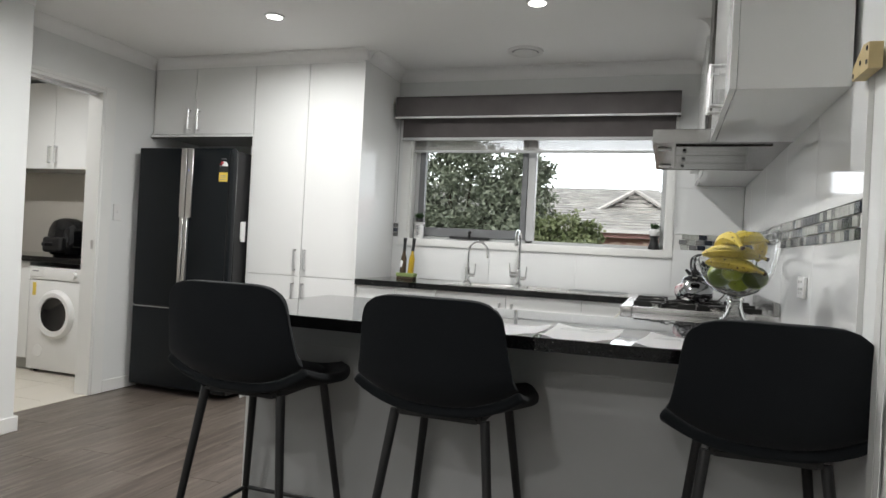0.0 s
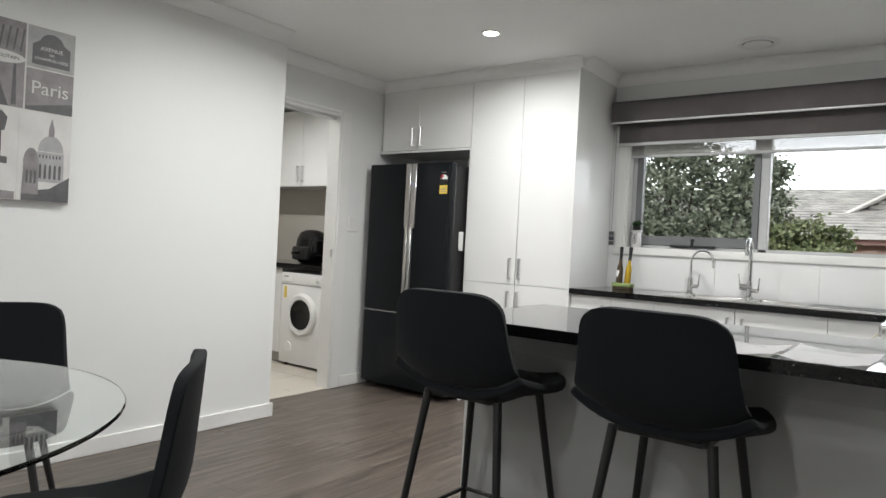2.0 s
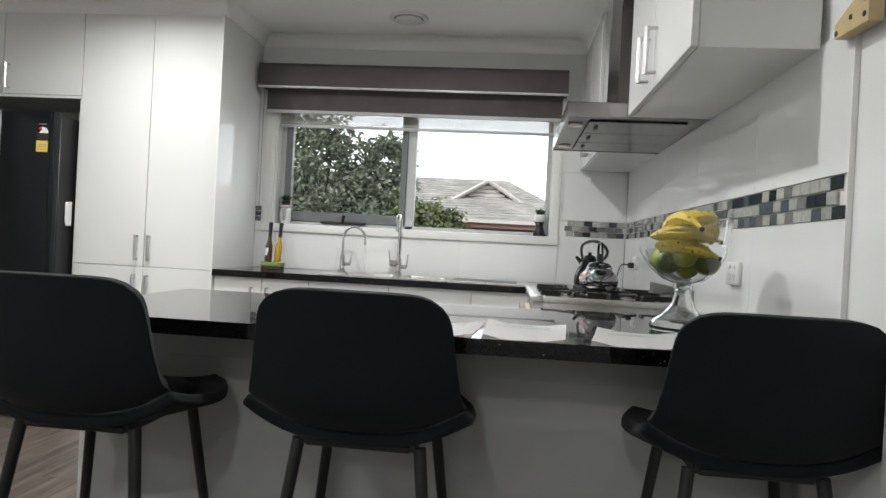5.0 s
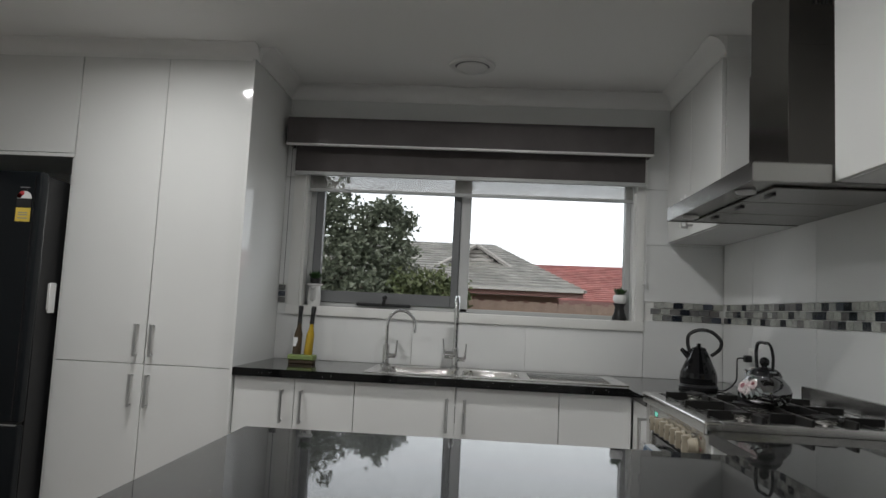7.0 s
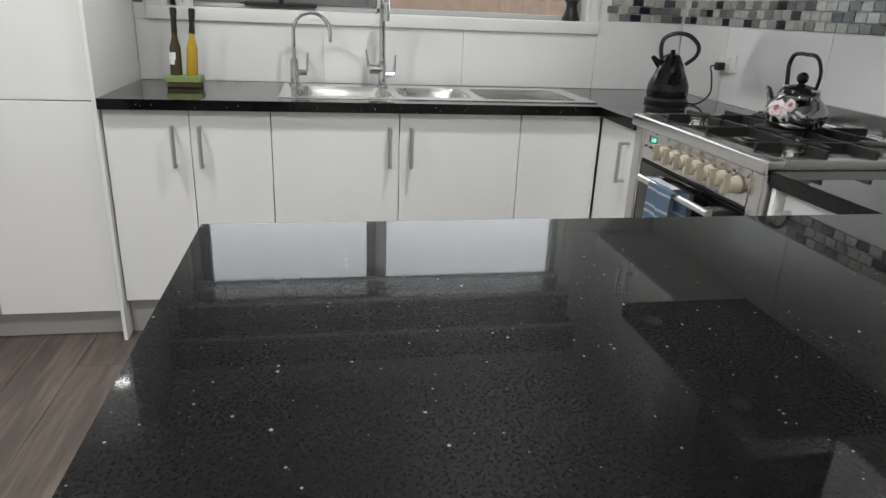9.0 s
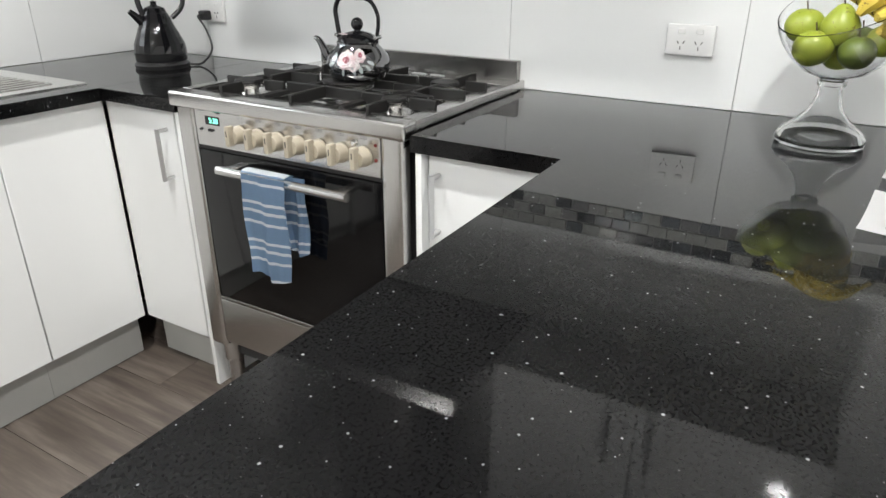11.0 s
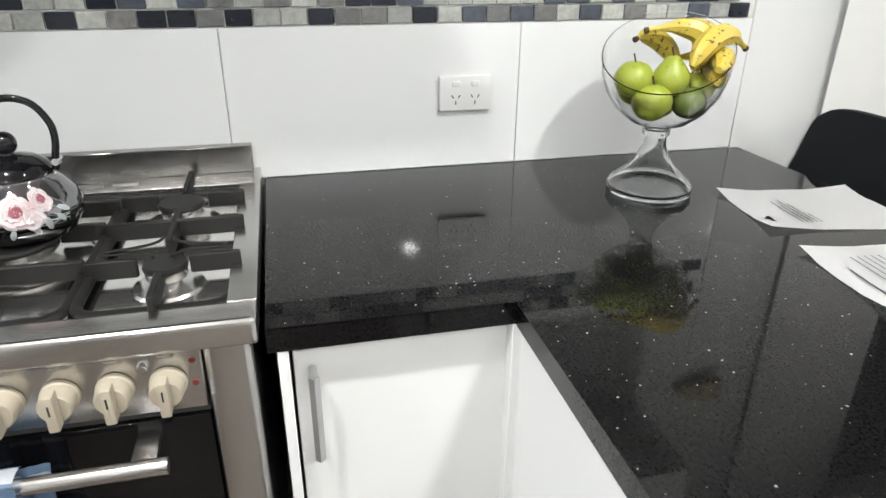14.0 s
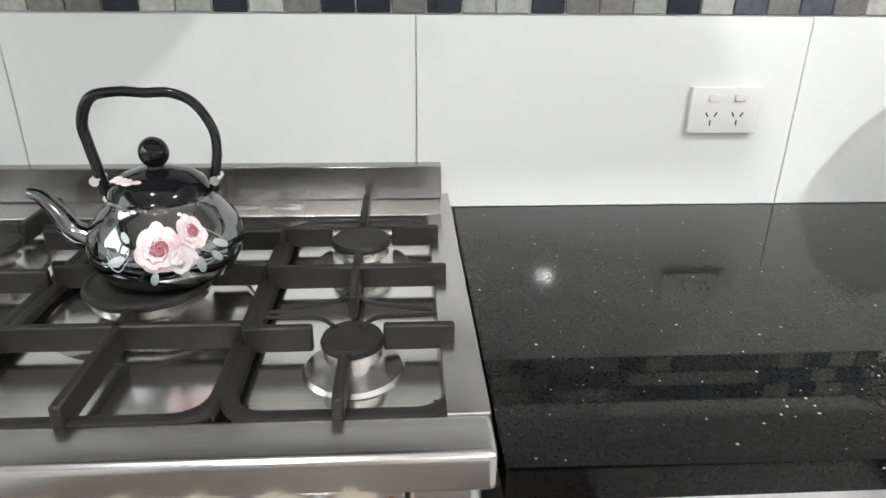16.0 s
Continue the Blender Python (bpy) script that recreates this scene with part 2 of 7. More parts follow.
def make_mosaic():
    m, nt, b = base("mixed_glass_mosaic", (0.4, 0.4, 0.4), 0.08)
    info = nt.nodes.new("ShaderNodeObjectInfo")
    r = nt.nodes.new("ShaderNodeValToRGB")
    r.color_ramp.interpolation = "CONSTANT"
    tones = [(0.0, (0.42, 0.43, 0.40)), (0.22, (0.17, 0.17, 0.17)), (0.40, (0.5, 0.51, 0.47)), (0.55, (0.012, 0.016, 0.026)), (0.74, (0.36, 0.37, 0.35)), (0.84, (0.08, 0.092, 0.115)), (0.92, (0.21, 0.205, 0.20))]
    while len(r.color_ramp.elements) < len(tones):
        r.color_ramp.elements.new(0.5)
    for e, (p, c) in zip(r.color_ramp.elements, tones):
        e.position, e.color = p, (*c, 1)
    nt.links.new(info.outputs["Random"], r.inputs[0])
    streak = noise_tex(nt, world_coords(nt), 55, 6, 0.7)
    shade = ramp(nt, streak, [(0.35, 0.72), (0.65, 1.12)])
    mul = nt.nodes.new("ShaderNodeMix")
    mul.data_type, mul.blend_type = "RGBA", "MULTIPLY"
    mul.inputs[0].default_value = 1.0
    nt.links.new(r.outputs[0], mul.inputs[6])
    nt.links.new(shade, mul.inputs[7])
    nt.links.new(mul.outputs[2], b.inputs["Base Color"])
    bump(nt, b, streak, 0.35, 0.001)
    return m


MOSAIC = make_mosaic()


def make_fabric(name, color, scale=420.0):
    m, nt, b = base(name, color, 0.85)
    v = coords(nt)
    weave = noise_tex(nt, v, scale, 2)
    worn_patch = noise_tex(nt, v, 6, 4)
    nt.links.new(mix(nt, worn_patch, tuple(c * 0.75 for c in color), tuple(c * 1.3 for c in color)), b.inputs["Base Color"])
    b.inputs["Sheen Weight"].default_value, b.inputs["Sheen Roughness"].default_value = 0.04, 0.5
    b.inputs["Specular IOR Level"].default_value = 0.18
    bump(nt, b, weave, 0.35, 0.001)
    return m


FABRIC = make_fabric("charcoal_fabric", (0.0072, 0.0088, 0.0105))
BLIND = make_fabric("taupe_blind_fabric", (0.105, 0.095, 0.095), 600)
PELMET = make_fabric("taupe_pelmet", (0.115, 0.105, 0.106), 300)


def make_sheer():
    m, nt, b = base("sheer_screen", (0.45, 0.44, 0.42), 0.9)
    out = nt.nodes["Material Output"]
    tr = nt.nodes.new("ShaderNodeBsdfTransparent")
    ms = nt.nodes.new("ShaderNodeMixShader")
    wave = node(nt, "ShaderNodeTexWave", Scale=60.0, Distortion=1.0)
    nt.links.new(world_coords(nt), wave.inputs["Vector"])
    nt.links.new(ramp(nt, wave.outputs["Fac"], [(0.2, 0.35), (0.8, 0.75)]), ms.inputs[0])
    nt.links.new(tr.outputs[0], ms.inputs[1])
    nt.links.new(b.outputs[0], ms.inputs[2])
    nt.links.new(ms.outputs[0], out.inputs["Surface"])
    return m


SHEER = make_sheer()


def make_towel():
    m, nt, b = base("blue_striped_cotton", (0.2, 0.32, 0.48), 0.95)
    v = nt.nodes.new("ShaderNodeSeparateXYZ")
    nt.links.new(world_coords(nt), v.inputs[0])
    z = v.outputs[2]
    wob = math_node(nt, "MULTIPLY", noise_tex(nt, world_coords(nt), 14, 2), 0.006)
    zz = math_node(nt, "ADD", z, wob)
    a = math_node(nt, "FRACT", math_node(nt, "MULTIPLY", zz, 20.0))
    wide = math_node(nt, "LESS_THAN", a, 0.15)
    c = math_node(nt, "FRACT", math_node(nt, "MULTIPLY", zz, 10.0))
    twin = math_node(nt, "MULTIPLY", math_node(nt, "GREATER_THAN", c, 0.78), math_node(nt, "LESS_THAN", c, 0.86))
    stripe = math_node(nt, "MAXIMUM", wide, twin)
    weave = noise_tex(nt, coords(nt), 500, 2)
    nt.links.new(mix(nt, stripe, mix(nt, weave, (0.13, 0.22, 0.35), (0.24, 0.35, 0.5)), (0.68, 0.71, 0.74)), b.inputs["Base Color"])
    bump(nt, b, weave, 0.6, 0.002)
    return m


TOWEL = make_towel()


def make_fruit(name, low, high, spot, scale, amount):
    m, nt, b = base(name, low, 0.38)
    v = coords(nt)
    col = mix(nt, noise_tex(nt, v, 16, 3), low, high)
    spots = ramp(nt, noise_tex(nt, v, scale, 3, 0.6), [(amount, 0.0), (amount + 0.05, 1.0)])
    nt.links.new(mix(nt, spots, col, spot), b.inputs["Base Color"])
    bump(nt, b, noise_tex(nt, v, 70, 2), 0.12)
    return m


BANANA = make_fruit("banana_skin", (0.54, 0.40, 0.05), (0.63, 0.50, 0.10), (0.10, 0.055, 0.015), 95, 0.60)
APPLE = make_fruit("green_fruit_skin", (0.24, 0.31, 0.03), (0.38, 0.42, 0.06), (0.16, 0.13, 0.03), 110, 0.62)
LIME = make_fruit("dark_green_fruit_skin", (0.09, 0.13, 0.02), (0.16, 0.20, 0.045), (0.05, 0.08, 0.01), 90, 0.7)
BROWN = worn("brown_stem", (0.06, 0.04, 0.02), 0.8, vary=0.2)
LEAF = make_fruit("dark_leaf", (0.02, 0.06, 0.018), (0.05, 0.11, 0.03), (0.02, 0.03, 0.01), 30, 0.75)


def make_foliage(name, a, c):
    m, nt, b = base(name, a, 0.6)
    g = nt.nodes.new("ShaderNodeNewGeometry")
    nt.links.new(mix(nt, g.outputs["Random Per Island"], a, c), b.inputs["Base Color"])
    return m


FOLIAGE = make_foliage("tree_leaves", (0.17, 0.20, 0.15), (0.29, 0.32, 0.24))
SHRUB = make_foliage("shrub_leaves", (0.14, 0.18, 0.08), (0.30, 0.33, 0.18))


def make_roof(name, a, c):
    m, nt, b = base(name, a, 0.75)
    info = nt.nodes.new("ShaderNodeNewGeometry")
    col = mix(nt, info.outputs["Random Per Island"], a, c)
    st = ramp(nt, noise_tex(nt, world_coords(nt), 1.5, 5), [(0.35, 0.75), (0.7, 1.1)])
    mul = nt.nodes.new("ShaderNodeMix")
    mul.data_type, mul.blend_type = "RGBA", "MULTIPLY"
    mul.inputs[0].default_value = 1.0
    nt.links.new(col, mul.inputs[6])
    nt.links.new(st, mul.inputs[7])
    nt.links.new(mul.outputs[2], b.inputs["Base Color"])
    return m


ROOFGREY = make_roof("grey_roof_tile", (0.44, 0.43, 0.42), (0.58, 0.57, 0.55))
ROOFRED = make_roof("red_roof_tile", (0.56, 0.23, 0.22), (0.70, 0.34, 0.32))


def make_rose():
    m, nt, b = base("printed_petal", (0.7, 0.62, 0.62), 0.15)
    v = coords(nt)
    nt.links.new(mix(nt, ramp(nt, noise_tex(nt, v, 70, 3), [(0.35, 0.0), (0.7, 1.0)]), (0.52, 0.49, 0.49), (0.50, 0.37, 0.38)), b.inputs["Base Color"])
    return m


ROSE = make_rose()
ROSEHEART = worn("rose_heart", (0.36, 0.13, 0.16), 0.15, vary=0.2, scale=60)
ROSELEAF = worn("pale_painted_leaf", (0.38, 0.42, 0.42), 0.15, vary=0.2, scale=60)
PICGREY = worn("photo_grey", (0.3, 0.28, 0.285), 0.5, vary=0.35, scale=16)
PICDARK = worn("photo_dark", (0.13, 0.13, 0.135), 0.5, vary=0.3, scale=20)
PICPALE = worn("photo_pale", (0.68, 0.67, 0.65), 0.5, vary=0.12, scale=10)
PICMID = worn("photo_mid_grey", (0.42, 0.42, 0.42), 0.5, vary=0.2, scale=20)


# ---- building helpers ----
ORIGIN = {}


def thing(name, loc, label, category, group="", kind=""):
    """An empty at a thing's base; its parts hang from it."""
    ob = new(name)
    ob.location, ob.empty_display_size = loc, 0.1
    ORIGIN[ob] = Vector(loc)
    return tagged(ob, label, category, group, kind)


def part(name, bm, material, parent=None, label="", smooth=True, kind=""):
    """Links a bmesh, built in world places, as one mesh under a thing or a part."""
    me = bpy.data.meshes.new(name)
    bmesh.ops.recalc_face_normals(bm, faces=bm.faces)
    bm.to_mesh(me)
    bm.free()
    me.materials.append(material)
    ob = new(name, me)
    if smooth:
        me.polygons.foreach_set("use_smooth", [True] * len(me.polygons))
        me.set_sharp_from_angle(angle=radians(38))
    if parent is not None:
        o = ORIGIN.get(parent, Vector())
        me.transform(Matrix.Translation(-o))
        ob.parent = parent
        ORIGIN[ob] = o
    return tagged(ob, label, kind=kind)


def structure(name, bm, material, label="", smooth=False):
    return tagged(part(name, bm, material, None, label, smooth), kind="structure")


def slab(bm, x0, x1, y0, y1, z0, z1, bevel=0.0, seg=2):
    m = Matrix.Translation(((x0 + x1) / 2, (y0 + y1) / 2, (z0 + z1) / 2)) @ Matrix.Diagonal((abs(x1 - x0), abs(y1 - y0), abs(z1 - z0), 1))
    vs = bmesh.ops.create_cube(bm, size=1, matrix=m)["verts"]
    if bevel:
        es = list({e for v in vs for e in v.link_edges})
        bmesh.ops.bevel(bm, geom=es, offset=bevel, segments=seg, profile=0.6, affect="EDGES")
    return bm


def box(x0, x1, y0, y1, z0, z1, bevel=0.0, seg=2):
    return slab(bmesh.new(), x0, x1, y0, y1, z0, z1, bevel, seg)


def rod(bm, a, b, r0, r1=None, seg=16, caps=True):
    a, b = Vector(a), Vector(b)
    d = b - a
    m = Matrix.Translation((a + b) / 2) @ d.to_track_quat("Z", "Y").to_matrix().to_4x4()
    bmesh.ops.create_cone(bm, cap_ends=caps, segments=seg, radius1=r0, radius2=r0 if r1 is None else r1, depth=d.length, matrix=m)
    return bm


def lathe(bm, profile, centre=(0, 0, 0), seg=32, m=None):
    """Turns (radius, height) pairs round the upright axis."""
    rings = []
    for r, z in profile:
        if r < 1e-5:
            rings.append([bm.verts.new((0, 0, z))])
        else:
            rings.append([bm.verts.new((r * math.cos(2 * math.pi * k / seg), r * math.sin(2 * math.pi * k / seg), z)) for k in range(seg)])
    for p, q in zip(rings, rings[1:]):
        for k in range(seg):
            j = (k + 1) % seg
            if len(p) == 1 and len(q) == 1:
                continue
            if len(p) == 1:
                bm.faces.new((p[0], q[k], q[j]))
            elif len(q) == 1:
                bm.faces.new((p[k], p[j], q[0]))
            else:
                bm.faces.new((p[k], p[j], q[j], q[k]))
    mm = Matrix.Translation(centre) @ (m or Matrix())
    for v in {v for ring in rings for v in ring}:
        v.co = mm @ v.co
    return bm


def tube(bm, pts, r, seg=10, closed=False, flat=1.0, taper=None):
    """A round or flattened bar along points."""
    pts = [Vector(p) for p in pts]
    n = len(pts)
    rings, up = [], None
    for i, p in enumerate(pts):
        a, c = (pts[i - 1] if (i or closed) else p), (pts[(i + 1) % n] if (i < n - 1 or closed) else p)
        d = (c - a).normalized()
        if up is None:
            up = d.orthogonal().normalized() if abs(d.z) > 0.95 else Vector((0, 0, 1))
        side = d.cross(up).normalized()
        up = side.cross(d).normalized()
        rr = r * (taper[i] if taper else 1)
        rings.append([bm.verts.new(p + side * rr * math.cos(2 * math.pi * k / seg) + up * rr * flat * math.sin(2 * math.pi * k / seg)) for k in range(seg)])
    pairs = list(zip(rings, rings[1:])) + ([(rings[-1], rings[0])] if closed else [])
    for p, q in pairs:
        for k in range(seg):
            j = (k + 1) % seg
            bm.faces.new((p[k], p[j], q[j], q[k]))
    if not closed:
        bm.faces.new(rings[0][::-1])
        bm.faces.new(rings[-1])
    return bm


def smooth_path(pts, n=6):
    """Catmull-Rom points through a short list."""
    pts = [Vector(p) for p in pts]
    ext = [2 * pts[0] - pts[1]] + pts + [2 * pts[-1] - pts[-2]]
    out = []
    for a, b, c, d in zip(ext, ext[1:], ext[2:], ext[3:]):
        for k in range(n):
            t = k / n
            out.append(0.5 * ((2 * b) + (c - a) * t + (2 * a - 5 * b + 4 * c - d) * t * t + (3 * b - a - 3 * c + d) * t ** 3))
    return out + [pts[-1]]


def ball(bm, c, r, sx=1, sy=1, sz=1, seg=16):
    bmesh.ops.create_uvsphere(bm, u_segments=seg, v_segments=max(6, seg // 2), radius=r, matrix=Matrix.Translation(c) @ Matrix.Diagonal((sx, sy, sz, 1)))
    return bm


def shared(name, me, parent, loc, rot=None, kind=""):
    """One more object on a mesh that alike pieces share."""
    ob = new(name, me)
    ob.parent = parent
    ob.location = Vector(loc) - (Vector(parent.location) if parent else Vector())
    if rot:
        ob.rotation_euler = rot
    return tagged(ob, kind=kind)


def writing(name, text, size, m, material, parent, depth=0.0006):
    cu = bpy.data.curves.new(name, "FONT")
    cu.body, cu.size, cu.extrude, cu.align_x, cu.align_y = text, size, depth, "CENTER", "CENTER"
    tmp = new(name + "_curve", cu)
    bpy.context.view_layer.update()
    me = bpy.data.meshes.new_from_object(tmp.evaluated_get(bpy.context.evaluated_depsgraph_get()))
    bpy.data.objects.remove(tmp)
    bpy.data.curves.remove(cu)
    me.materials.clear()
    me.materials.append(material)
    o = ORIGIN.get(parent, Vector())
    me.transform(Matrix.Translation(-o) @ m)
    ob = new(name, me)
    ob.parent = parent
    return ob


# ---- the large structure ----
WX = -4.14        # face of the wall with the laundry doorway
PX = -3.80        # face of the wall with the picture
SOUTH = -7.6

structure("floor", box(-6.6, 1.2, SOUTH - 0.2, 0.2, -0.12, -0.012), GAP)
ceiling_bm = bmesh.new()
slab(ceiling_bm, -6.6, 1.2, SOUTH - 0.2, 0.2, CEIL, CEIL + 0.1)
structure("ceiling", ceiling_bm, CEILING)

# window opening in the north wall
OX0, OX1, OZ0, OZ1 = -2.27, -0.46, 1.185, 2.03
wn_bm = bmesh.new()
for b in ((-6.6, OX0, 0.012, 0.22, -0.1, CEIL), (OX1, 1.2, 0.012, 0.22, -0.1, CEIL), (OX0, OX1, 0.012, 0.22, -0.1, OZ0), (OX0, OX1, 0.012, 0.22, OZ1, CEIL)):
    slab(wn_bm, *b)
structure("wall_north", wn_bm, PAINT)
structure("wall_east", box(0.012, 0.2, SOUTH, 0.012, -0.1, CEIL), PAINT)
structure("wall_south", box(-6.6, 1.2, SOUTH - 0.2, SOUTH, -0.1, CEIL), PAINT)
# wall with the laundry doorway: opening from y -1.83 to -1.02
ww = bmesh.new()
slab(ww, WX - 0.1, WX, -1.02, 0.012, -0.1, CEIL)
slab(ww, WX - 0.1, WX, -1.845, -1.02, 2.085, CEIL)
structure("wall_west_door", ww, PAINT)
structure("wall_west_picture", box(WX - 0.1, PX, SOUTH, -1.845, -0.1, CEIL, 0.004, 1), PAINT)
structure("wall_laundry_west", box(-6.7, -6.5, -3.0, 0.012, -0.1, CEIL), BEIGE)
structure("wall_laundry_south", box(-6.5, WX - 0.1, -3.0, -2.9, -0.1, CEIL), BEIGE)
structure("wall_laundry_splash", box(-6.5, WX - 0.1, -0.03, 0.011, 0.9, 1.62), BEIGE)

# bulkhead above the cupboards, and the cove
structure("bulkhead_north", box(WX + 0.001, -2.385, -0.55, 0.011, 2.345, CEIL - 0.001), PAINT)
structure("bulkhead_east_one", box(-0.28, 0.011, -0.81, -0.001, 2.325, CEIL - 0.001), PAINT)
structure("bulkhead_east_two", box(-0.28, 0.011, -2.57, -1.70, 2.325, CEIL - 0.001), PAINT)


def cove(name, a, b, inward):
    """A plaster cove from a to b under the ceiling; inward: the way into the room."""
    bm, s = bmesh.new(), 0.075
    a, b, inward = Vector(a), Vector(b), Vector(inward)
    prof = [(0, -s), (0.006, -s)] + [(s * (1 - math.cos(t)) * 0.9 + 0.006, -s * (1 - math.sin(t)) * 0.93 - 0.004) for t in [0.25, 0.55, 0.85, 1.15, 1.4]] + [(s, -0.004), (s, 0), (0, 0)]
    rows = [[bm.verts.new(e + inward * u + Vector((0, 0, v))) for u, v in prof] for e in (a, b)]
    n = len(prof)
    for k in range(n):
        bm.faces.new((rows[0][k], rows[0][(k + 1) % n], rows[1][(k + 1) % n], rows[1][k]))
    bm.faces.new(rows[0]), bm.faces.new(rows[1][::-1])
    structure(name, bm, CEILING, smooth=True)


Z = CEIL - 0.001
cove("cove_north", (-2.385, 0.011, Z), (0.011, 0.011, Z), (0, -1, 0))
cove("cove_cupboards", (WX, -0.55, Z), (-2.385, -0.55, Z), (0, -1, 0))
cove("cove_pantry_side", (-2.385, -0.55, Z), (-2.385, 0.011, Z), (1, 0, 0))
cove("cove_west", (WX, -1.845, Z), (WX, -0.55, Z), (1, 0, 0))
cove("cove_picture_wall", (PX, SOUTH, Z), (PX, -1.845, Z), (1, 0, 0))
cove("cove_east_gap", (0.011, -1.70, Z), (0.011, -0.81, Z), (-1, 0, 0))
cove("cove_east_one", (-0.28, -0.81, Z), (-0.28, 0.0, Z), (-1, 0, 0))
cove("cove_east_two", (-0.28, -2.57, Z), (-0.28, -1.70, Z), (-1, 0, 0))
cove("cove_east_far", (0.011, SOUTH, Z), (0.011, -2.57, Z), (-1, 0, 0))

# skirtings, door frame, threshold
structure("baseboard_west", box(PX, PX + 0.016, SOUTH, -1.829, 0.0, 0.085, 0.004, 1), TRIM)
structure("baseboard_return", box(WX + 0.001, PX + 0.016, -1.845, -1.829, 0.0, 0.085, 0.004, 1), TRIM)
structure("baseboard_niche", box(WX, WX + 0.014, -0.925, -0.60, 0.0, 0.085, 0.004, 1), TRIM)
structure("baseboard_east", box(-0.004, 0.012, SOUTH, -2.78, 0.0, 0.085, 0.004, 1), TRIM)
door_frame = tagged(new("door_1"), "white-painted laundry door frame with no door leaf in sight", "", kind="structure")
ORIGIN[door_frame] = Vector()
part("jamb", box(WX - 0.11, WX + 0.012, -1.04, -1.02, 0.0, 2.085, 0.002, 1), TRIM, door_frame)
part("jamb", box(WX - 0.11, WX + 0.012, -1.843, -1.825, 0.0, 2.085, 0.002, 1), TRIM, door_frame)
part("head", box(WX - 0.11, WX + 0.012, -1.825, -1.04, 2.065, 2.085, 0.002, 1), TRIM, door_frame)
part("architrave", box(WX + 0.001, WX + 0.016, -1.02, -0.925, 0.0, 2.11, 0.004, 1), TRIM, door_frame)
part("architrave", box(WX + 0.001, WX + 0.016, -1.843, -1.02, 2.085, 2.11, 0.004, 1), TRIM, door_frame)
part("door_track", box(WX - 0.08, WX - 0.03, -1.82, -1.045, 2.047, 2.065), DULLCHROME, door_frame, "metal sliding track")
part("strike_plate", box(WX - 0.03, WX - 0.01, -1.0425, -1.04, 1.0, 1.06), DULLCHROME, door_frame, "small metal strike plate")
structure("threshold", box(WX - 0.11, WX + 0.0, -1.825, -1.04, -0.012, 0.004, 0.002, 1), BEIGETILE)

# window: reveal, architrave, frames, panes
window = tagged(new("window_1"), "white-trimmed aluminium kitchen window, one awning sash and one fixed pane", "", kind="structure")
ORIGIN[window] = Vector()
for n, b in (("architrave", (-2.335, OX0, -0.006, 0.011, 1.14, 2.09)), ("architrave", (OX1, -0.413, -0.006, 0.011, 1.14, 2.09)), ("architrave", (OX0, OX1, -0.006, 0.011, OZ1, 2.09)), ("window_sill", (-2.335, -0.413, -0.016, 0.011, 1.14, 1.19))):
    part(n, box(*b, 0.004, 2), TRIM, window)
part("inner_sill", box(OX0, OX1, 0.011, 0.14, OZ0 - 0.005, OZ0 + 0.008), TRIM, window)
part("reveal", box(OX0 - 0.004, OX0 + 0.012, 0.011, 0.14, OZ0, OZ1), TRIM, window)
part("reveal", box(OX1 - 0.012, OX1 + 0.004, 0.011, 0.14, OZ0, OZ1), TRIM, window)
fy0, fy1 = 0.085, 0.145
MX = -1.385
frame_bm = bmesh.new()
for b in ((OX0 + 0.012, OX0 + 0.045, OZ0, OZ1), (OX1 - 0.040, OX1 - 0.012, OZ0, OZ1), (OX0, OX1, OZ0 + 0.008, OZ0 + 0.03), (OX0, OX1, OZ1 - 0.03, OZ1), (MX - 0.02, MX + 0.035, OZ0, OZ1)):
    slab(frame_bm, b[0], b[1], fy0, fy1, b[2], b[3], 0.003, 1)
part("window_frame", frame_bm, WINDOWLIGHT, window, "pale aluminium outer frame")
sash = bmesh.new()
s0, s1, t0, t1 = OX0 + 0.046, MX - 0.021, OZ0 + 0.031, OZ1 - 0.031
for b in ((s0, s0 + 0.045, t0, t1), (s1 - 0.04, s1, t0, t1), (s0 + 0.045, s1 - 0.04, t0, t0 + 0.065), (s0 + 0.045, s1 - 0.04, t1 - 0.04, t1)):
    slab(sash, b[0], b[1], 0.075, 0.12, b[2], b[3], 0.003, 1)
sash_ob = part("sash", sash, WINDOWGREY, window, "dark grey awning sash")
p1 = part("pane", box(s0 + 0.045, s1 - 0.04, 0.098, 0.102, t0 + 0.065, t1 - 0.04), PANE, window)
p2 = part("pane", box(MX + 0.035, OX1 - 0.04, 0.108, 0.112, OZ0 + 0.03, OZ1 - 0.03), PANE, window)
for p in (p1, p2):
    p.visible_shadow = False
winder = bmesh.new()
slab(winder, -1.96, -1.66, 0.05, 0.076, 1.205, 1.222, 0.004)
rod(winder, (-1.81, 0.055, 1.215), (-1.80, 0.03, 1.25), 0.009)
ball(winder, (-1.80, 0.028, 1.255), 0.014)
part("winder", winder, BLACKMETAL, window, "black chain winder")

# ---- tiles of the walls ----
GAPW = 0.0008


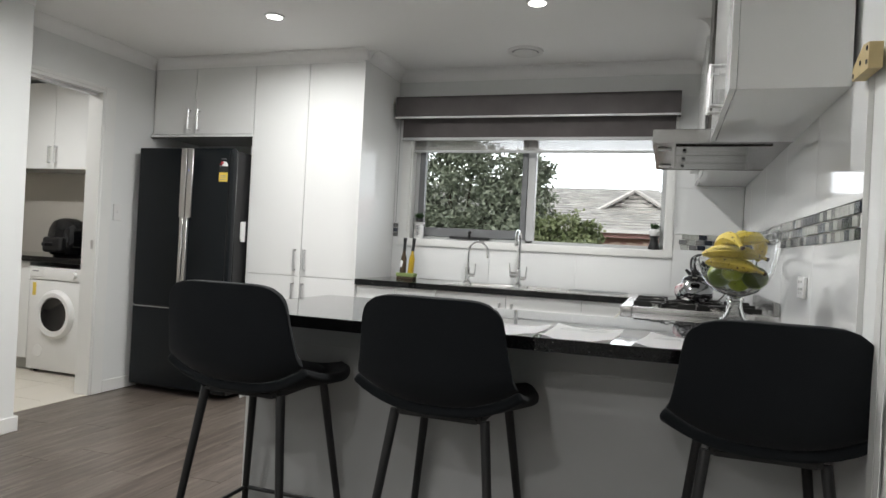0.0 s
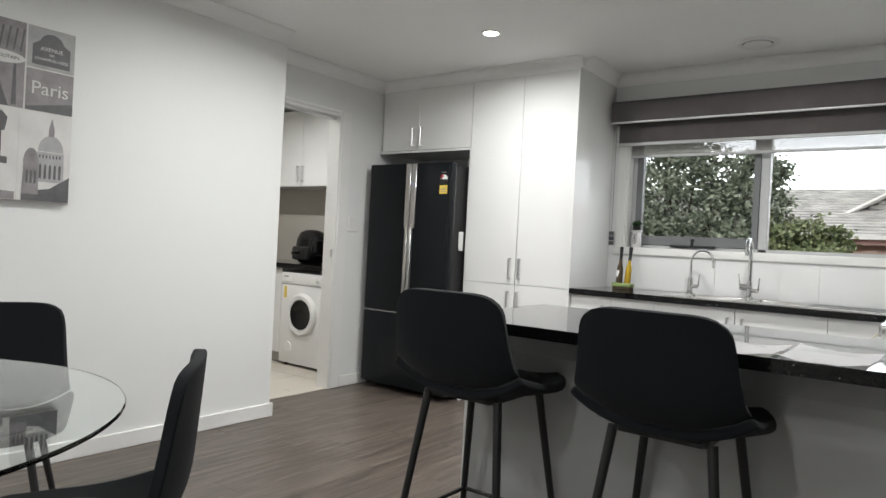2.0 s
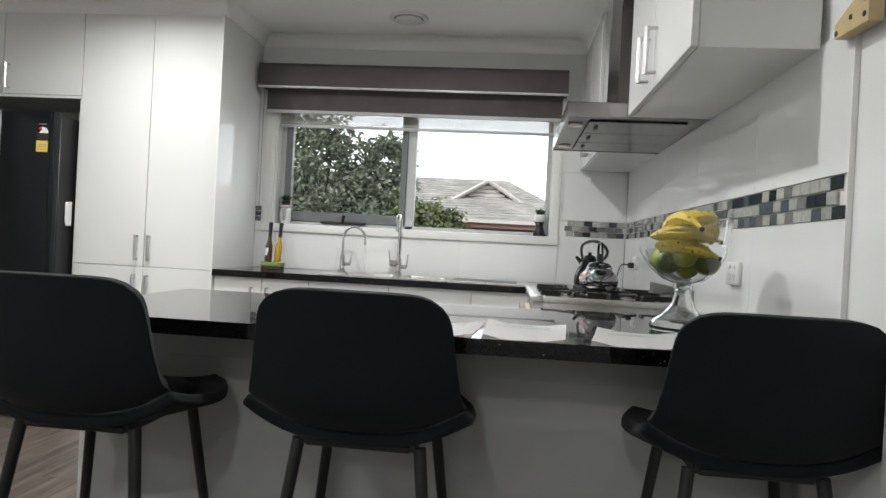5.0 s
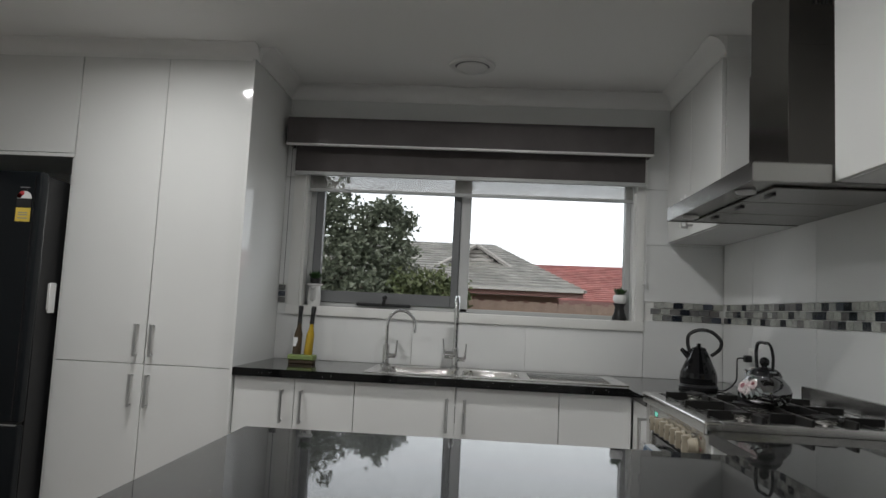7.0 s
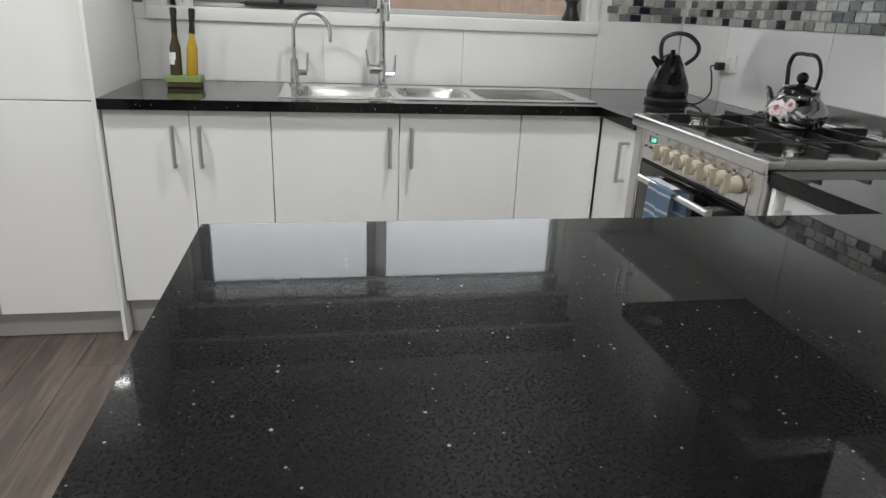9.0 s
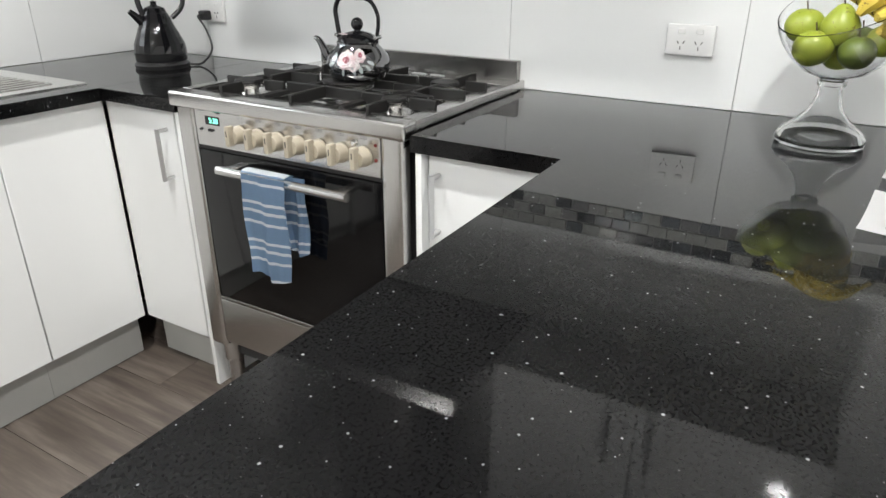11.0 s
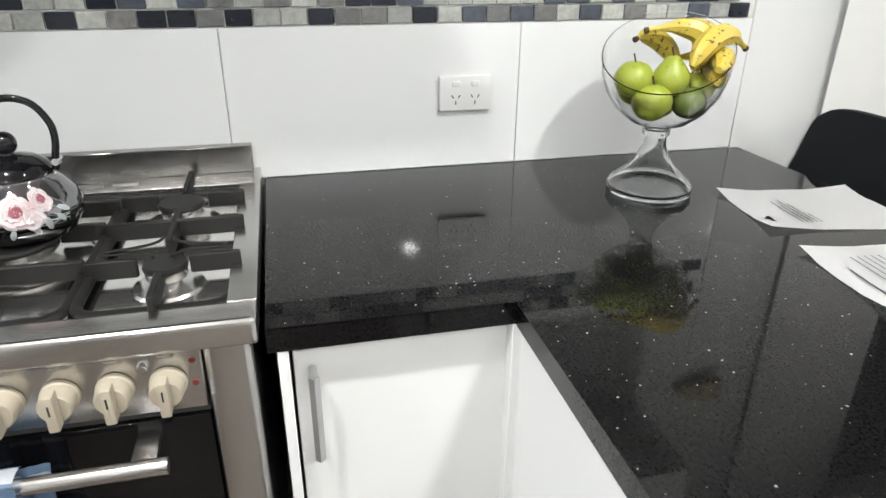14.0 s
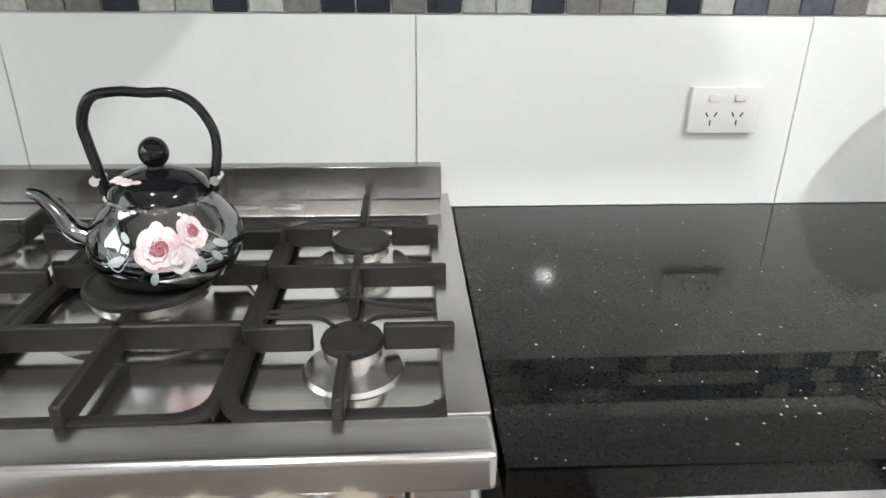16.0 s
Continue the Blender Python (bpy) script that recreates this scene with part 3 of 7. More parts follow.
def tiled(parent_name, along, fixed, spans, rows):
    """A thin grout bed with its tiles; along: 'x' on the north wall, 'y' on the east wall."""
    bed = bmesh.new()
    cells = []
    for (a, b), (z0, z1) in [(s, r) for r in rows for s in spans]:
        cells.append((a, b, z0, z1))
    for a, b, z0, z1 in cells:
        if along == "x":
            slab(bed, a, b, 0.007, 0.0118, z0, z1)
        else:
            slab(bed, 0.007, 0.0118, a, b, z0, z1)
    bed_ob = structure(parent_name, bed, GROUT)
    for a, b, z0, z1 in cells:
        bm = bmesh.new()
        if along == "x":
            slab(bm, a + GAPW, b - GAPW, 0.0, 0.007, z0 + GAPW, z1 - GAPW, 0.0008, 1)
        else:
            slab(bm, 0.0, 0.007, a + GAPW, b - GAPW, z0 + GAPW, z1 - GAPW, 0.0008, 1)
        part("wall_tile", bm, TILE, bed_ob)


north_low = [(-2.385, -2.24), (-2.24, -1.636), (-1.636, -1.03), (-1.03, -0.413), (-0.413, 0.0)]
tiled("splashback_north_low", "x", 0, north_low[:4], [(0.90, 1.139)])
tiled("splashback_north_corner", "x", 0, [(-0.413, -0.002)], [(0.90, 1.20), (1.30, 1.60), (1.60, 1.90), (1.90, 2.20)])
tiled("splashback_north_left", "x", 0, [(-2.385, -2.335)], [(1.139, 1.20), (1.30, 1.60), (1.60, 1.90), (1.90, 2.20)])
joints = [-2.73, -2.18, -1.577, -0.98, -0.38, -0.001]
tiled("splashback_east", "y", 0, list(zip(joints, joints[1:])), [(0.90, 1.20), (1.30, 1.62)])
tiled("splashback_east_hood", "y", 0, [(-1.70, -1.255), (-1.255, -0.81)], [(1.62, 1.92), (1.92, 2.22)])

# mosaic band: three rows of glass and stone chips
chip = bmesh.new()
slab(chip, -0.0243, 0.0243, 0.0, 0.0068, -0.0149, 0.0149, 0.0012, 1)
chip_me = bpy.data.meshes.new("mosaic_chip")
chip.to_mesh(chip_me)
chip.free()
chip_me.materials.append(MOSAIC)
band_n = structure("mosaic_bed_north", box(-0.413, 0.0, 0.007, 0.0118, 1.20, 1.30), GROUT)
band_w = structure("mosaic_bed_window_side", box(-2.385, -2.336, 0.007, 0.0118, 1.20, 1.30), GROUT)
band_e = structure("mosaic_bed_east", box(0.007, 0.0118, -2.73, 0.0, 1.20, 1.30), GROUT)
PITCH, ROWZ = 0.0511, (1.2165, 1.2500, 1.2835)


for r, z in enumerate(ROWZ):
    shift = (0.0, 0.021, -0.013)[r]
    for k in range(54):
        y = -0.034 - k * PITCH - shift
        if -2.70 < y < -0.03:
            shared("mosaic_chip", chip_me, band_e, (0.0, y, z), (0, 0, radians(-90)))
    for k in range(8):
        x = -0.034 - k * PITCH - shift * 0.5
        if x > -0.385:
            shared("mosaic_chip", chip_me, band_n, (x, 0.0, z))
    shared("mosaic_chip", chip_me, band_w, (-2.366, 0.0, z)).scale = (0.74, 1, 1)
structure("mosaic_edge_trim", box(-0.001, 0.0118, -2.7335, -2.7305, 0.9, 1.62), TRIM)


# ---- cupboards ----
def handle(bm, p, length, axis, out, r=0.006):
    """A bar handle of square stock: p is its lower end; out: the way off the door."""
    p, out = Vector(p), Vector(out) * 0.032
    up = Vector(axis)
    for q in (p, p + up * length):
        rod(bm, q, q + out, r * 0.95, seg=8)
    a, b = p - up * r + out, p + up * (length + r) + out
    rod(bm, a, b, r * 1.25, seg=4)
    return bm


def fill(bm, front, u0, u1, z0, z1, d0, d1, bevel=0.002):
    """A slab given along a front: 'n' faces south at y, 'e' faces west at x, 's' faces north."""
    if front == "n" or front == "s":
        return slab(bm, u0, u1, d0, d1, z0, z1, bevel, 1)
    return slab(bm, d0, d1, u0, u1, z0, z1, bevel, 1)


def cabinet(label, front, u0, u1, z0, z1, face, back, doors, group="", cat="cupboard", splits=(), kick=None, body_z=None, name="cupboard"):
    """doors: rows of u0, u1, z0, z1 and the handle (u, z, length) or None."""
    loc = ((u0 + u1) / 2, (face + back) / 2, z0) if front in "ns" else ((face + back) / 2, (u0 + u1) / 2, z0)
    ob = thing(name, loc, label, cat, group)
    sgn = 1 if back > face else -1
    t = 0.018 * sgn
    bz0, bz1 = body_z or (z0, z1)
    part("body", fill(bmesh.new(), front, u0 + 0.0015, u1 - 0.0015, bz0, bz1, face + t + 0.001 * sgn, back, 0.001), GLOSS, ob)
    for a, b, c, d, h in doors:
        dr = part("door", fill(bmesh.new(), front, a + 0.0018, b - 0.0018, c + 0.0015, d - 0.0015, face, face + t, 0.0015), GLOSS, ob)
        if h:
            hu, hz, hl = h
            out = (0, -sgn, 0) if front in "ns" else (-sgn, 0, 0)
            p = (hu, face, hz) if front in "ns" else (face, hu, hz)
            part("handle", handle(bmesh.new(), p, hl, (0, 0, 1), out), DULLCHROME, dr, "brushed metal bar handle")
    if kick:
        part("kickboard", fill(bmesh.new(), front, u0, u1, 0.0, z0 - 0.002, face + 0.05 * sgn, face + 0.062 * sgn, 0.001), KICK, ob, "grey kickboard")
    return ob


FY = -0.572
low = "white gloss base cupboard with bar handles under the black window bench"
cabinet("white gloss base cupboard with two doors under the black window bench", "n", -2.383, -1.826, 0.15, 0.863, FY, -0.02, [(-2.383, -2.101, 0.15, 0.863, (-2.155, 0.67, 0.135)), (-2.101, -1.826, 0.15, 0.863, (-2.066, 0.67, 0.135))], "base cupboards", kick=1)
cabinet("white gloss sink cupboard with two doors under the double sink", "n", -1.826, -0.908, 0.15, 0.863, FY, -0.02, [(-1.826, -1.368, 0.15, 0.863, (-1.405, 0.67, 0.135)), (-1.368, -0.908, 0.15, 0.863, (-1.325, 0.67, 0.135))], "base cupboards", kick=1, body_z=(0.15, 0.70))
cabinet("plain white gloss panel cupboard beside the bench corner", "n", -0.908, -0.59, 0.15, 0.863, FY, -0.02, [(-0.908, -0.59, 0.15, 0.863, None)], "base cupboards", kick=1)
FX = -0.585
cabinet("narrow white gloss corner cupboard beside the steel cooker", "e", -0.885, -0.575, 0.15, 0.863, FX, -0.02, [(-0.862, -0.575, 0.15, 0.863, (-0.825, 0.67, 0.135))], "base cupboards", kick=1)
panel_a = thing("end_panel", (-0.3, -0.893, 0), "white end panel standing on the floor beside the cooker", "panel")
part("panel", box(-0.60, -0.02, -0.901, -0.886, 0.0, 0.8635, 0.001, 1), GLOSS, panel_a)
cabinet("white gloss base cupboard with one door between cooker and breakfast bench", "e", -1.984, -1.664, 0.15, 0.863, FX, -0.02, [(-1.982, -1.665, 0.15, 0.860, (-1.692, 0.685, 0.13))], "base cupboards", kick=1)
panel_b = thing("end_panel", (-0.3, -1.65, 0), "white end panel standing on the floor beside the cooker", "panel")
part("panel", box(-0.61, -0.02, -1.6625, -1.648, 0.0, 0.863, 0.001, 1), GLOSS, panel_b)

# breakfast bench: cupboards facing the cooker side, grey back panel to the stools
for k, (a, b, hu) in enumerate([(-1.80, -1.41, -1.455), (-1.41, -1.06, -1.10), (-1.06, -0.588, None)]):
    cabinet("white gloss cupboard under the breakfast bench, facing the cooker", "s", a, b, 0.15, 0.863, -1.985, -2.50, [(a, b, 0.15, 0.863, (hu, 0.57, 0.135) if hu else None)], "bench cupboards", kick=1)
fil = thing("corner_filler", (-0.6, -1.99, 0.15), "white gloss filler strip in the inner corner of the cupboards", "filler panel")
part("strip", box(-0.613, -0.585, -2.003, -1.972, 0.15, 0.863, 0.001, 1), GLOSS, fil)
bp = thing("bench_back_panel", (-0.9, -2.53, 0), "pale grey back panel under the breakfast bench overhang", "panel")
part("panel", box(-1.815, -0.002, -2.548, -2.53, 0.0, 0.8635, 0.001, 1), GREYPANEL, bp)
part("panel", box(-1.833, -1.8155, -2.548, -2.0, 0.0, 0.8635, 0.001, 1), GLOSS, bp, "white gloss end of the bench")
part("rail", box(-1.815, -0.002, -2.556, -2.5485, 0.775, 0.8635, 0.001, 1), GREYPANEL, bp, "pale grey rail under the stone top")

# pantry and the cupboard above the fridge
top = 2.345
cabinet("tall white gloss pantry with four doors and bar handles", "n", -3.243, -2.402, 0.11, top, FY, -0.02, [
    (-3.243, -2.814, 0.11, 0.887, (-2.862, 0.70, 0.135)), (-2.814, -2.402, 0.11, 0.887, (-2.785, 0.70, 0.135)),
    (-3.243, -2.814, 0.887, top, (-2.856, 0.93, 0.135)), (-2.814, -2.402, 0.887, top, (-2.781, 0.93, 0.135))], cat="pantry", name="pantry", kick=1)
side = thing("pantry_side_panel", (-2.39, -0.3, 0), "glossy white side panel of the tall pantry, standing on the floor", "panel")
part("panel", box(-2.40, -2.386, -0.598, 0.005, 0.0, top, 0.001, 1), SIDEGLOSS, side)
cabinet("white gloss cupboard with two doors above the black fridge", "n", WX + 0.002, -3.245, 1.865, top, FY, -0.02, [
    (WX + 0.03, -3.745, 1.865, top, (-3.785, 1.90, 0.135)), (-3.745, -3.245, 1.865, top, (-3.705, 1.90, 0.135))], cat="cupboard")
rail_ob = thing("fridge_niche_rail", (-3.68, -0.5, 1.855), "white rail under the cupboard above the fridge", "rail")
part("rail", box(WX + 0.002, -3.245, -0.575, -0.55, 1.846, 1.863, 0.001, 1), GLOSS, rail_ob)
niche = thing("end_panel", (-3.27, -0.3, 0), "white panel between pantry and fridge", "panel")
part("panel", box(-3.259, -3.2445, -0.56, -0.02, 0.0, 1.86, 0.001, 1), GLOSS, niche)

# wall cupboards on the cooker wall
UZ0, UZ1 = 1.612, 2.325
cabinet("white gloss wall cupboard in the corner beside the range hood", "e", -0.81, -0.003, UZ0, UZ1, -0.30, -0.001, [(-0.81, -0.40, UZ0, UZ1, (-0.44, 1.655, 0.135)), (-0.40, -0.02, UZ0, UZ1, (-0.36, 1.655, 0.135))], "wall cupboards", name="wall_cupboard")
cabinet("white gloss wall cupboard with chrome handles beside the range hood", "e", -2.57, -1.705, UZ0, UZ1, -0.30, -0.001, [(-2.57, -2.12, UZ0, UZ1, (-2.165, 1.655, 0.135)), (-2.12, -1.705, UZ0, UZ1, (-2.055, 1.655, 0.135))], "wall cupboards", name="wall_cupboard")

# ---- stone benches, with the sink's hole ----
TZ0, TZ1 = 0.864, 0.90
SX0, SX1, SY0, SY1 = -1.80, -0.59, -0.515, -0.07
bench = thing("window_benchtop", (-1.5, -0.3, TZ0), "polished black stone benchtop with silver flecks under the window", "benchtop")
bt = bmesh.new()
quads = []
for x0, x1, y0, y1 in ((-2.385, -0.001, -0.60, -0.001), (SX0 + 0.02, SX1 - 0.02, SY0 + 0.015, SY1 - 0.015)):
    quads.append([[bt.verts.new((x, y, z)) for x, y in ((x0, y0), (x1, y0), (x1, y1), (x0, y1))] for z in (TZ0, TZ1)])
for k in range(4):
    j = (k + 1) % 4
    (ol, ot), (il, it) = quads
    for f in ((ot[k], ot[j], it[j], it[k]), (ol[j], ol[k], il[k], il[j]), (ol[k], ol[j], ot[j], ot[k]), (il[j], il[k], it[k], it[j])):
        bt.faces.new(f)
part("top", bt, STONE, bench, smooth=False)
part("top_corner", box(-0.61, -0.001, -0.902, -0.6005, TZ0, TZ1, 0.0015, 1), STONE, bench)
bench2 = thing("breakfast_benchtop", (-0.9, -2.37, TZ0), "polished black stone breakfast bench with silver flecks", "benchtop")
pen = bmesh.new()
outline = [(-1.83, -1.975), (-0.612, -1.975), (-0.612, -1.636), (-0.001, -1.636), (-0.001, -2.755), (-0.5, -2.775), (-1.2, -2.785), (-1.83, -2.785)]
low_v = [pen.verts.new((x, y, TZ0)) for x, y in outline]
top_v = [pen.verts.new((x, y, TZ1)) for x, y in outline]
pen.faces.new(low_v[::-1]), pen.faces.new(top_v)
for k in range(len(outline)):
    j = (k + 1) % len(outline)
    pen.faces.new((low_v[k], low_v[j], top_v[j], top_v[k]))
bmesh.ops.bevel(pen, geom=[e for e in pen.edges if e.verts[0].co.z > 0.89 and e.verts[1].co.z > 0.89], offset=0.002, segments=2, affect="EDGES")
part("top", pen, STONE, bench2)

# sink
sink = thing("sink", ((SX0 + SX1) / 2, -0.33, TZ1), "stainless steel double sink and grooved drainer in the black bench", "sink")
deck = bmesh.new()
B1, B2 = (-1.735, -1.385, -0.470, -0.165), (-1.345, -1.075, -0.445, -0.165)
zt = TZ1 + 0.004
xs = [SX0, B1[0], B1[1], B2[0], B2[1], SX1]
for x0, x1, y0, y1 in ((SX0, SX1, SY0, -0.470), (SX0, SX1, -0.165, SY1), (SX0, B1[0], -0.470, -0.165), (B1[1], B2[0], -0.470, -0.165), (B2[1], SX1, -0.470, -0.165), (B2[0], B2[1], -0.470, -0.445)):
    slab(deck, x0, x1, y0, y1, TZ1 + 0.0005, zt)
part("deck", deck, HOB, sink, smooth=False)
for (x0, x1, y0, y1) in (B1, B2):
    bm = bmesh.new()
    r = 0.05

    def loop(z, inset):
        pts = []
        for cx, cy, a0 in ((x1 - r, y1 - r, 0), (x0 + r, y1 - r, 90), (x0 + r, y0 + r, 180), (x1 - r, y0 + r, 270)):
            for k in range(5):
                a = radians(a0 + k * 22.5)
                pts.append(bm.verts.new((cx + (r - inset) * math.cos(a), cy + (r - inset) * math.sin(a), z)))
        return pts
    ls = [loop(zt, -0.003), loop(zt, 0.002), loop(zt - 0.02, 0.008), loop(zt - 0.15, 0.016), loop(zt - 0.165, 0.03)]
    for p, q in zip(ls, ls[1:]):
        for k in range(20):
            bm.faces.new((p[k], p[(k + 1) % 20], q[(k + 1) % 20], q[k]))
    bm.faces.new(ls[-1])
    part("bowl", bm, HOB, sink)
    part("waste", lathe(bmesh.new(), [(0.0, 0.004), (0.03, 0.003), (0.036, 0.0)], ((x0 + x1) / 2, (y0 + y1) / 2, zt - 0.1645)), CHROME, sink, "round chrome waste")
for k in range(9):
    y = -0.455 + k * 0.035
    part("drainer_rib", rod(bmesh.new(), (-1.03, y, zt), (-0.66, y, zt), 0.004, seg=6), HOB, sink)

# taps
def tap(name, label, x, y, height, reach, r, swivel):
    ob = thing(name, (x, y, zt), label, "tap")
    c, s = math.cos(radians(swivel)), math.sin(radians(swivel))
    part("base", lathe(bmesh.new(), [(0.0, 0.0), (0.026, 0.0), (0.026, 0.008), (0.018, 0.014), (0.017, 0.10), (0.013, 0.108), (0.0, 0.11)], (x, y, zt)), CHROME, ob)
    pts = [(x, y, zt + 0.1), (x, y, zt + height - reach / 2)] + [(x + c * (reach / 2) * (1 - math.cos(a)), y + s * (reach / 2) * (1 - math.cos(a)), zt + height - reach / 2 + (reach / 2) * math.sin(a)) for a in [0.35 * k for k in range(1, 10)]]
    end = pts[-1]
    pts.append((end[0], end[1], end[2] - 0.035))
    part("spout", tube(bmesh.new(), pts, r, 14), CHROME, ob)
    lv = bmesh.new()
    rod(lv, (x, y, zt + 0.05), (x + 0.05, y, zt + 0.05), 0.012)
    rod(lv, (x + 0.05, y, zt + 0.05), (x + 0.055, y, zt + 0.13), 0.006, 0.004)
    part("lever", lv, CHROME, ob)
    return ob


tap("filter_tap", "slender chrome gooseneck filter tap at the sink", -1.755, -0.12, 0.285, 0.15, 0.008, -12)
main_tap = tap("sink_mixer", "tall chrome mixer tap at the double sink", -1.395, -0.12, 0.365, 0.13, 0.0125, -88)
hd = bmesh.new()
rod(hd, (-1.395, -0.12, zt + 0.07), (-1.45, -0.12, zt + 0.07), 0.02)
rod(hd, (-1.45, -0.12, zt + 0.07), (-1.462, -0.12, zt + 0.15), 0.006, 0.004)
part("side_lever", hd, CHROME, main_tap)


# ---- range hood ----
hood = thing("range_hood", (-0.26, -1.26, 1.61), "stainless steel canopy range hood on the tiled wall above the cooker", "range hood")
HY0, HY1, HX = -1.70, -0.83, -0.522
rim = bmesh.new()
for b in ((HX, HX + 0.004, HY0, HY1), (HX, -0.001, HY0, HY0 + 0.004), (HX, -0.001, HY1 - 0.004, HY1)):
    slab(rim, *b, 1.61, 1.665)
slab(rim, HX, -0.001, HY0, HY1, 1.661, 1.665)
# canopy takes the upstand's steel, its dimmer reflection set by colour
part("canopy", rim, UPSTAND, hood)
# underside, filters and chimney: shade and dim reflections come from the darkened steel colour
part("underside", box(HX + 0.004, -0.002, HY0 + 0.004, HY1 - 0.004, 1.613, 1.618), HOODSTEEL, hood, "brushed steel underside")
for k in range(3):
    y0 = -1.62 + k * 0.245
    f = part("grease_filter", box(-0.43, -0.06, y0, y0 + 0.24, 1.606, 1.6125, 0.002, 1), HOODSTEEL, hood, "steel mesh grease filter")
    part("catch", box(-0.40, -0.385, y0 + 0.085, y0 + 0.145, 1.600, 1.606, 0.002, 1), BLACKPLASTIC, f, "black filter catch")
for y in (-1.53, -0.99):
    part("hood_light", lathe(bmesh.new(), [(0, 0), (0.026, 0.0), (0.03, 0.004), (0.03, 0.008)], (-0.475, y, 1.603)), WHITEPLASTIC, hood, "small unlit hood lamp")
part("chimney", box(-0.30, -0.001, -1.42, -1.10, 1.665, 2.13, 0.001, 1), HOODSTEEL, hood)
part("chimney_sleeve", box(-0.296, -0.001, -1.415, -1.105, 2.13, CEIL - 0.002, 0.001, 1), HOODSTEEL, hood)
vt = bmesh.new()
for k in range(9):
    slab(vt, -0.22 + k * 0.014, -0.214 + k * 0.014, -1.4165, -1.4145, 2.27, 2.35)
part("vent_slots", vt, GAP, hood, "dark vent slots")

# ---- cooker ----
cook = thing("cooker", (-0.32, -1.26, 0), "freestanding stainless steel cooker with cream knobs and a five-burner gas hob", "cooker")
CY0, CY1, CX = -1.618, -0.906, -0.615
part("body", box(-0.585, -0.03, CY0 + 0.004, CY1 - 0.004, 0.17, 0.895, 0.002, 1), BLACKMETAL, cook, "black sheet metal body")
for y in (CY0, CY1 - 0.062):
    pb = bmesh.new()
    slab(pb, CX, -0.58, y, y + 0.062, 0.165, 0.893, 0.012, 3)
    part("pillar", pb, STEELV, cook, "rounded steel side pillar")
PY0, PY1 = CY0 + 0.064, CY1 - 0.064
panel = part("control_panel", box(-0.61, -0.58, PY0, PY1, 0.788, 0.892, 0.002, 1), STEEL, cook)
part("shadow_strip", box(-0.603, -0.585, PY0, PY1, 0.778, 0.788), GAP, cook)
oven = part("oven_door", box(-0.61, -0.585, PY0, PY1, 0.335, 0.777, 0.003, 2), OVENGLASS, cook, "black glass oven door")
part("door_edge", box(-0.6115, -0.60, PY0, PY1, 0.332, 0.340, 0.001, 1), STEEL, oven, "steel edge")
part("drawer", box(-0.612, -0.585, PY0, PY1, 0.185, 0.330, 0.003, 2), STEEL, cook, "steel storage drawer")
part("plinth_shade", box(-0.57, -0.10, CY0 + 0.03, CY1 - 0.03, 0.12, 0.17), GAP, cook)
for x in (-0.57, -0.09):
    for y in (CY0 + 0.04, CY1 - 0.04):
        part("foot", lathe(bmesh.new(), [(0, 0), (0.022, 0.0), (0.026, 0.1), (0.030, 0.105), (0.030, 0.17), (0, 0.17)], (x, y, 0), 20), STEELV, cook, "round steel foot")
# handle
hb = bmesh.new()
rod(hb, (-0.675, -1.505, 0.755), (-0.675, -1.105, 0.755), 0.011, seg=20)
hnd = part("oven_handle", hb, STEEL, oven, "round steel bar handle")
for y in (-1.475, -1.135):
    bm = bmesh.new()
    slab(bm, -0.672, -0.61, y - 0.015, y + 0.015, 0.752, 0.762, 0.001, 1)
    part("bracket", bm, STEEL, hnd)
# top tray
tray = bmesh.new()
for b in ((-0.628, -0.575, CY0 - 0.01, CY1 + 0.008, 0.008), (-0.576, -0.10, CY0 - 0.01, CY0 + 0.028, 0.002), (-0.576, -0.10, CY1 - 0.024, CY1 + 0.008, 0.002), (-0.101, -0.004, CY0 - 0.01, CY1 + 0.008, 0.002)):
    slab(tray, *b[:4], 0.885, 0.924, b[4], 3)
part("hob_rim", tray, STEEL, cook, "brushed steel hob with a rolled front edge")
part("hob_tray", box(-0.577, -0.099, CY0 + 0.026, CY1 - 0.022, 0.897, 0.9052, 0.001, 1), HOB, cook, "polished pressed steel tray")
part("upstand", box(-0.032, -0.008, CY0 + 0.003, CY1 - 0.01, 0.924, 0.978, 0.0015, 1), UPSTAND, cook, "steel upstand behind the hob")
slot = bmesh.new()
for k in range(5):
    slab(slot, -0.070, -0.062, -1.40 + k * 0.062, -1.355 + k * 0.062, 0.9235, 0.9268)
part("vent_slots", slot, DULLCHROME, cook, "row of slim vents")
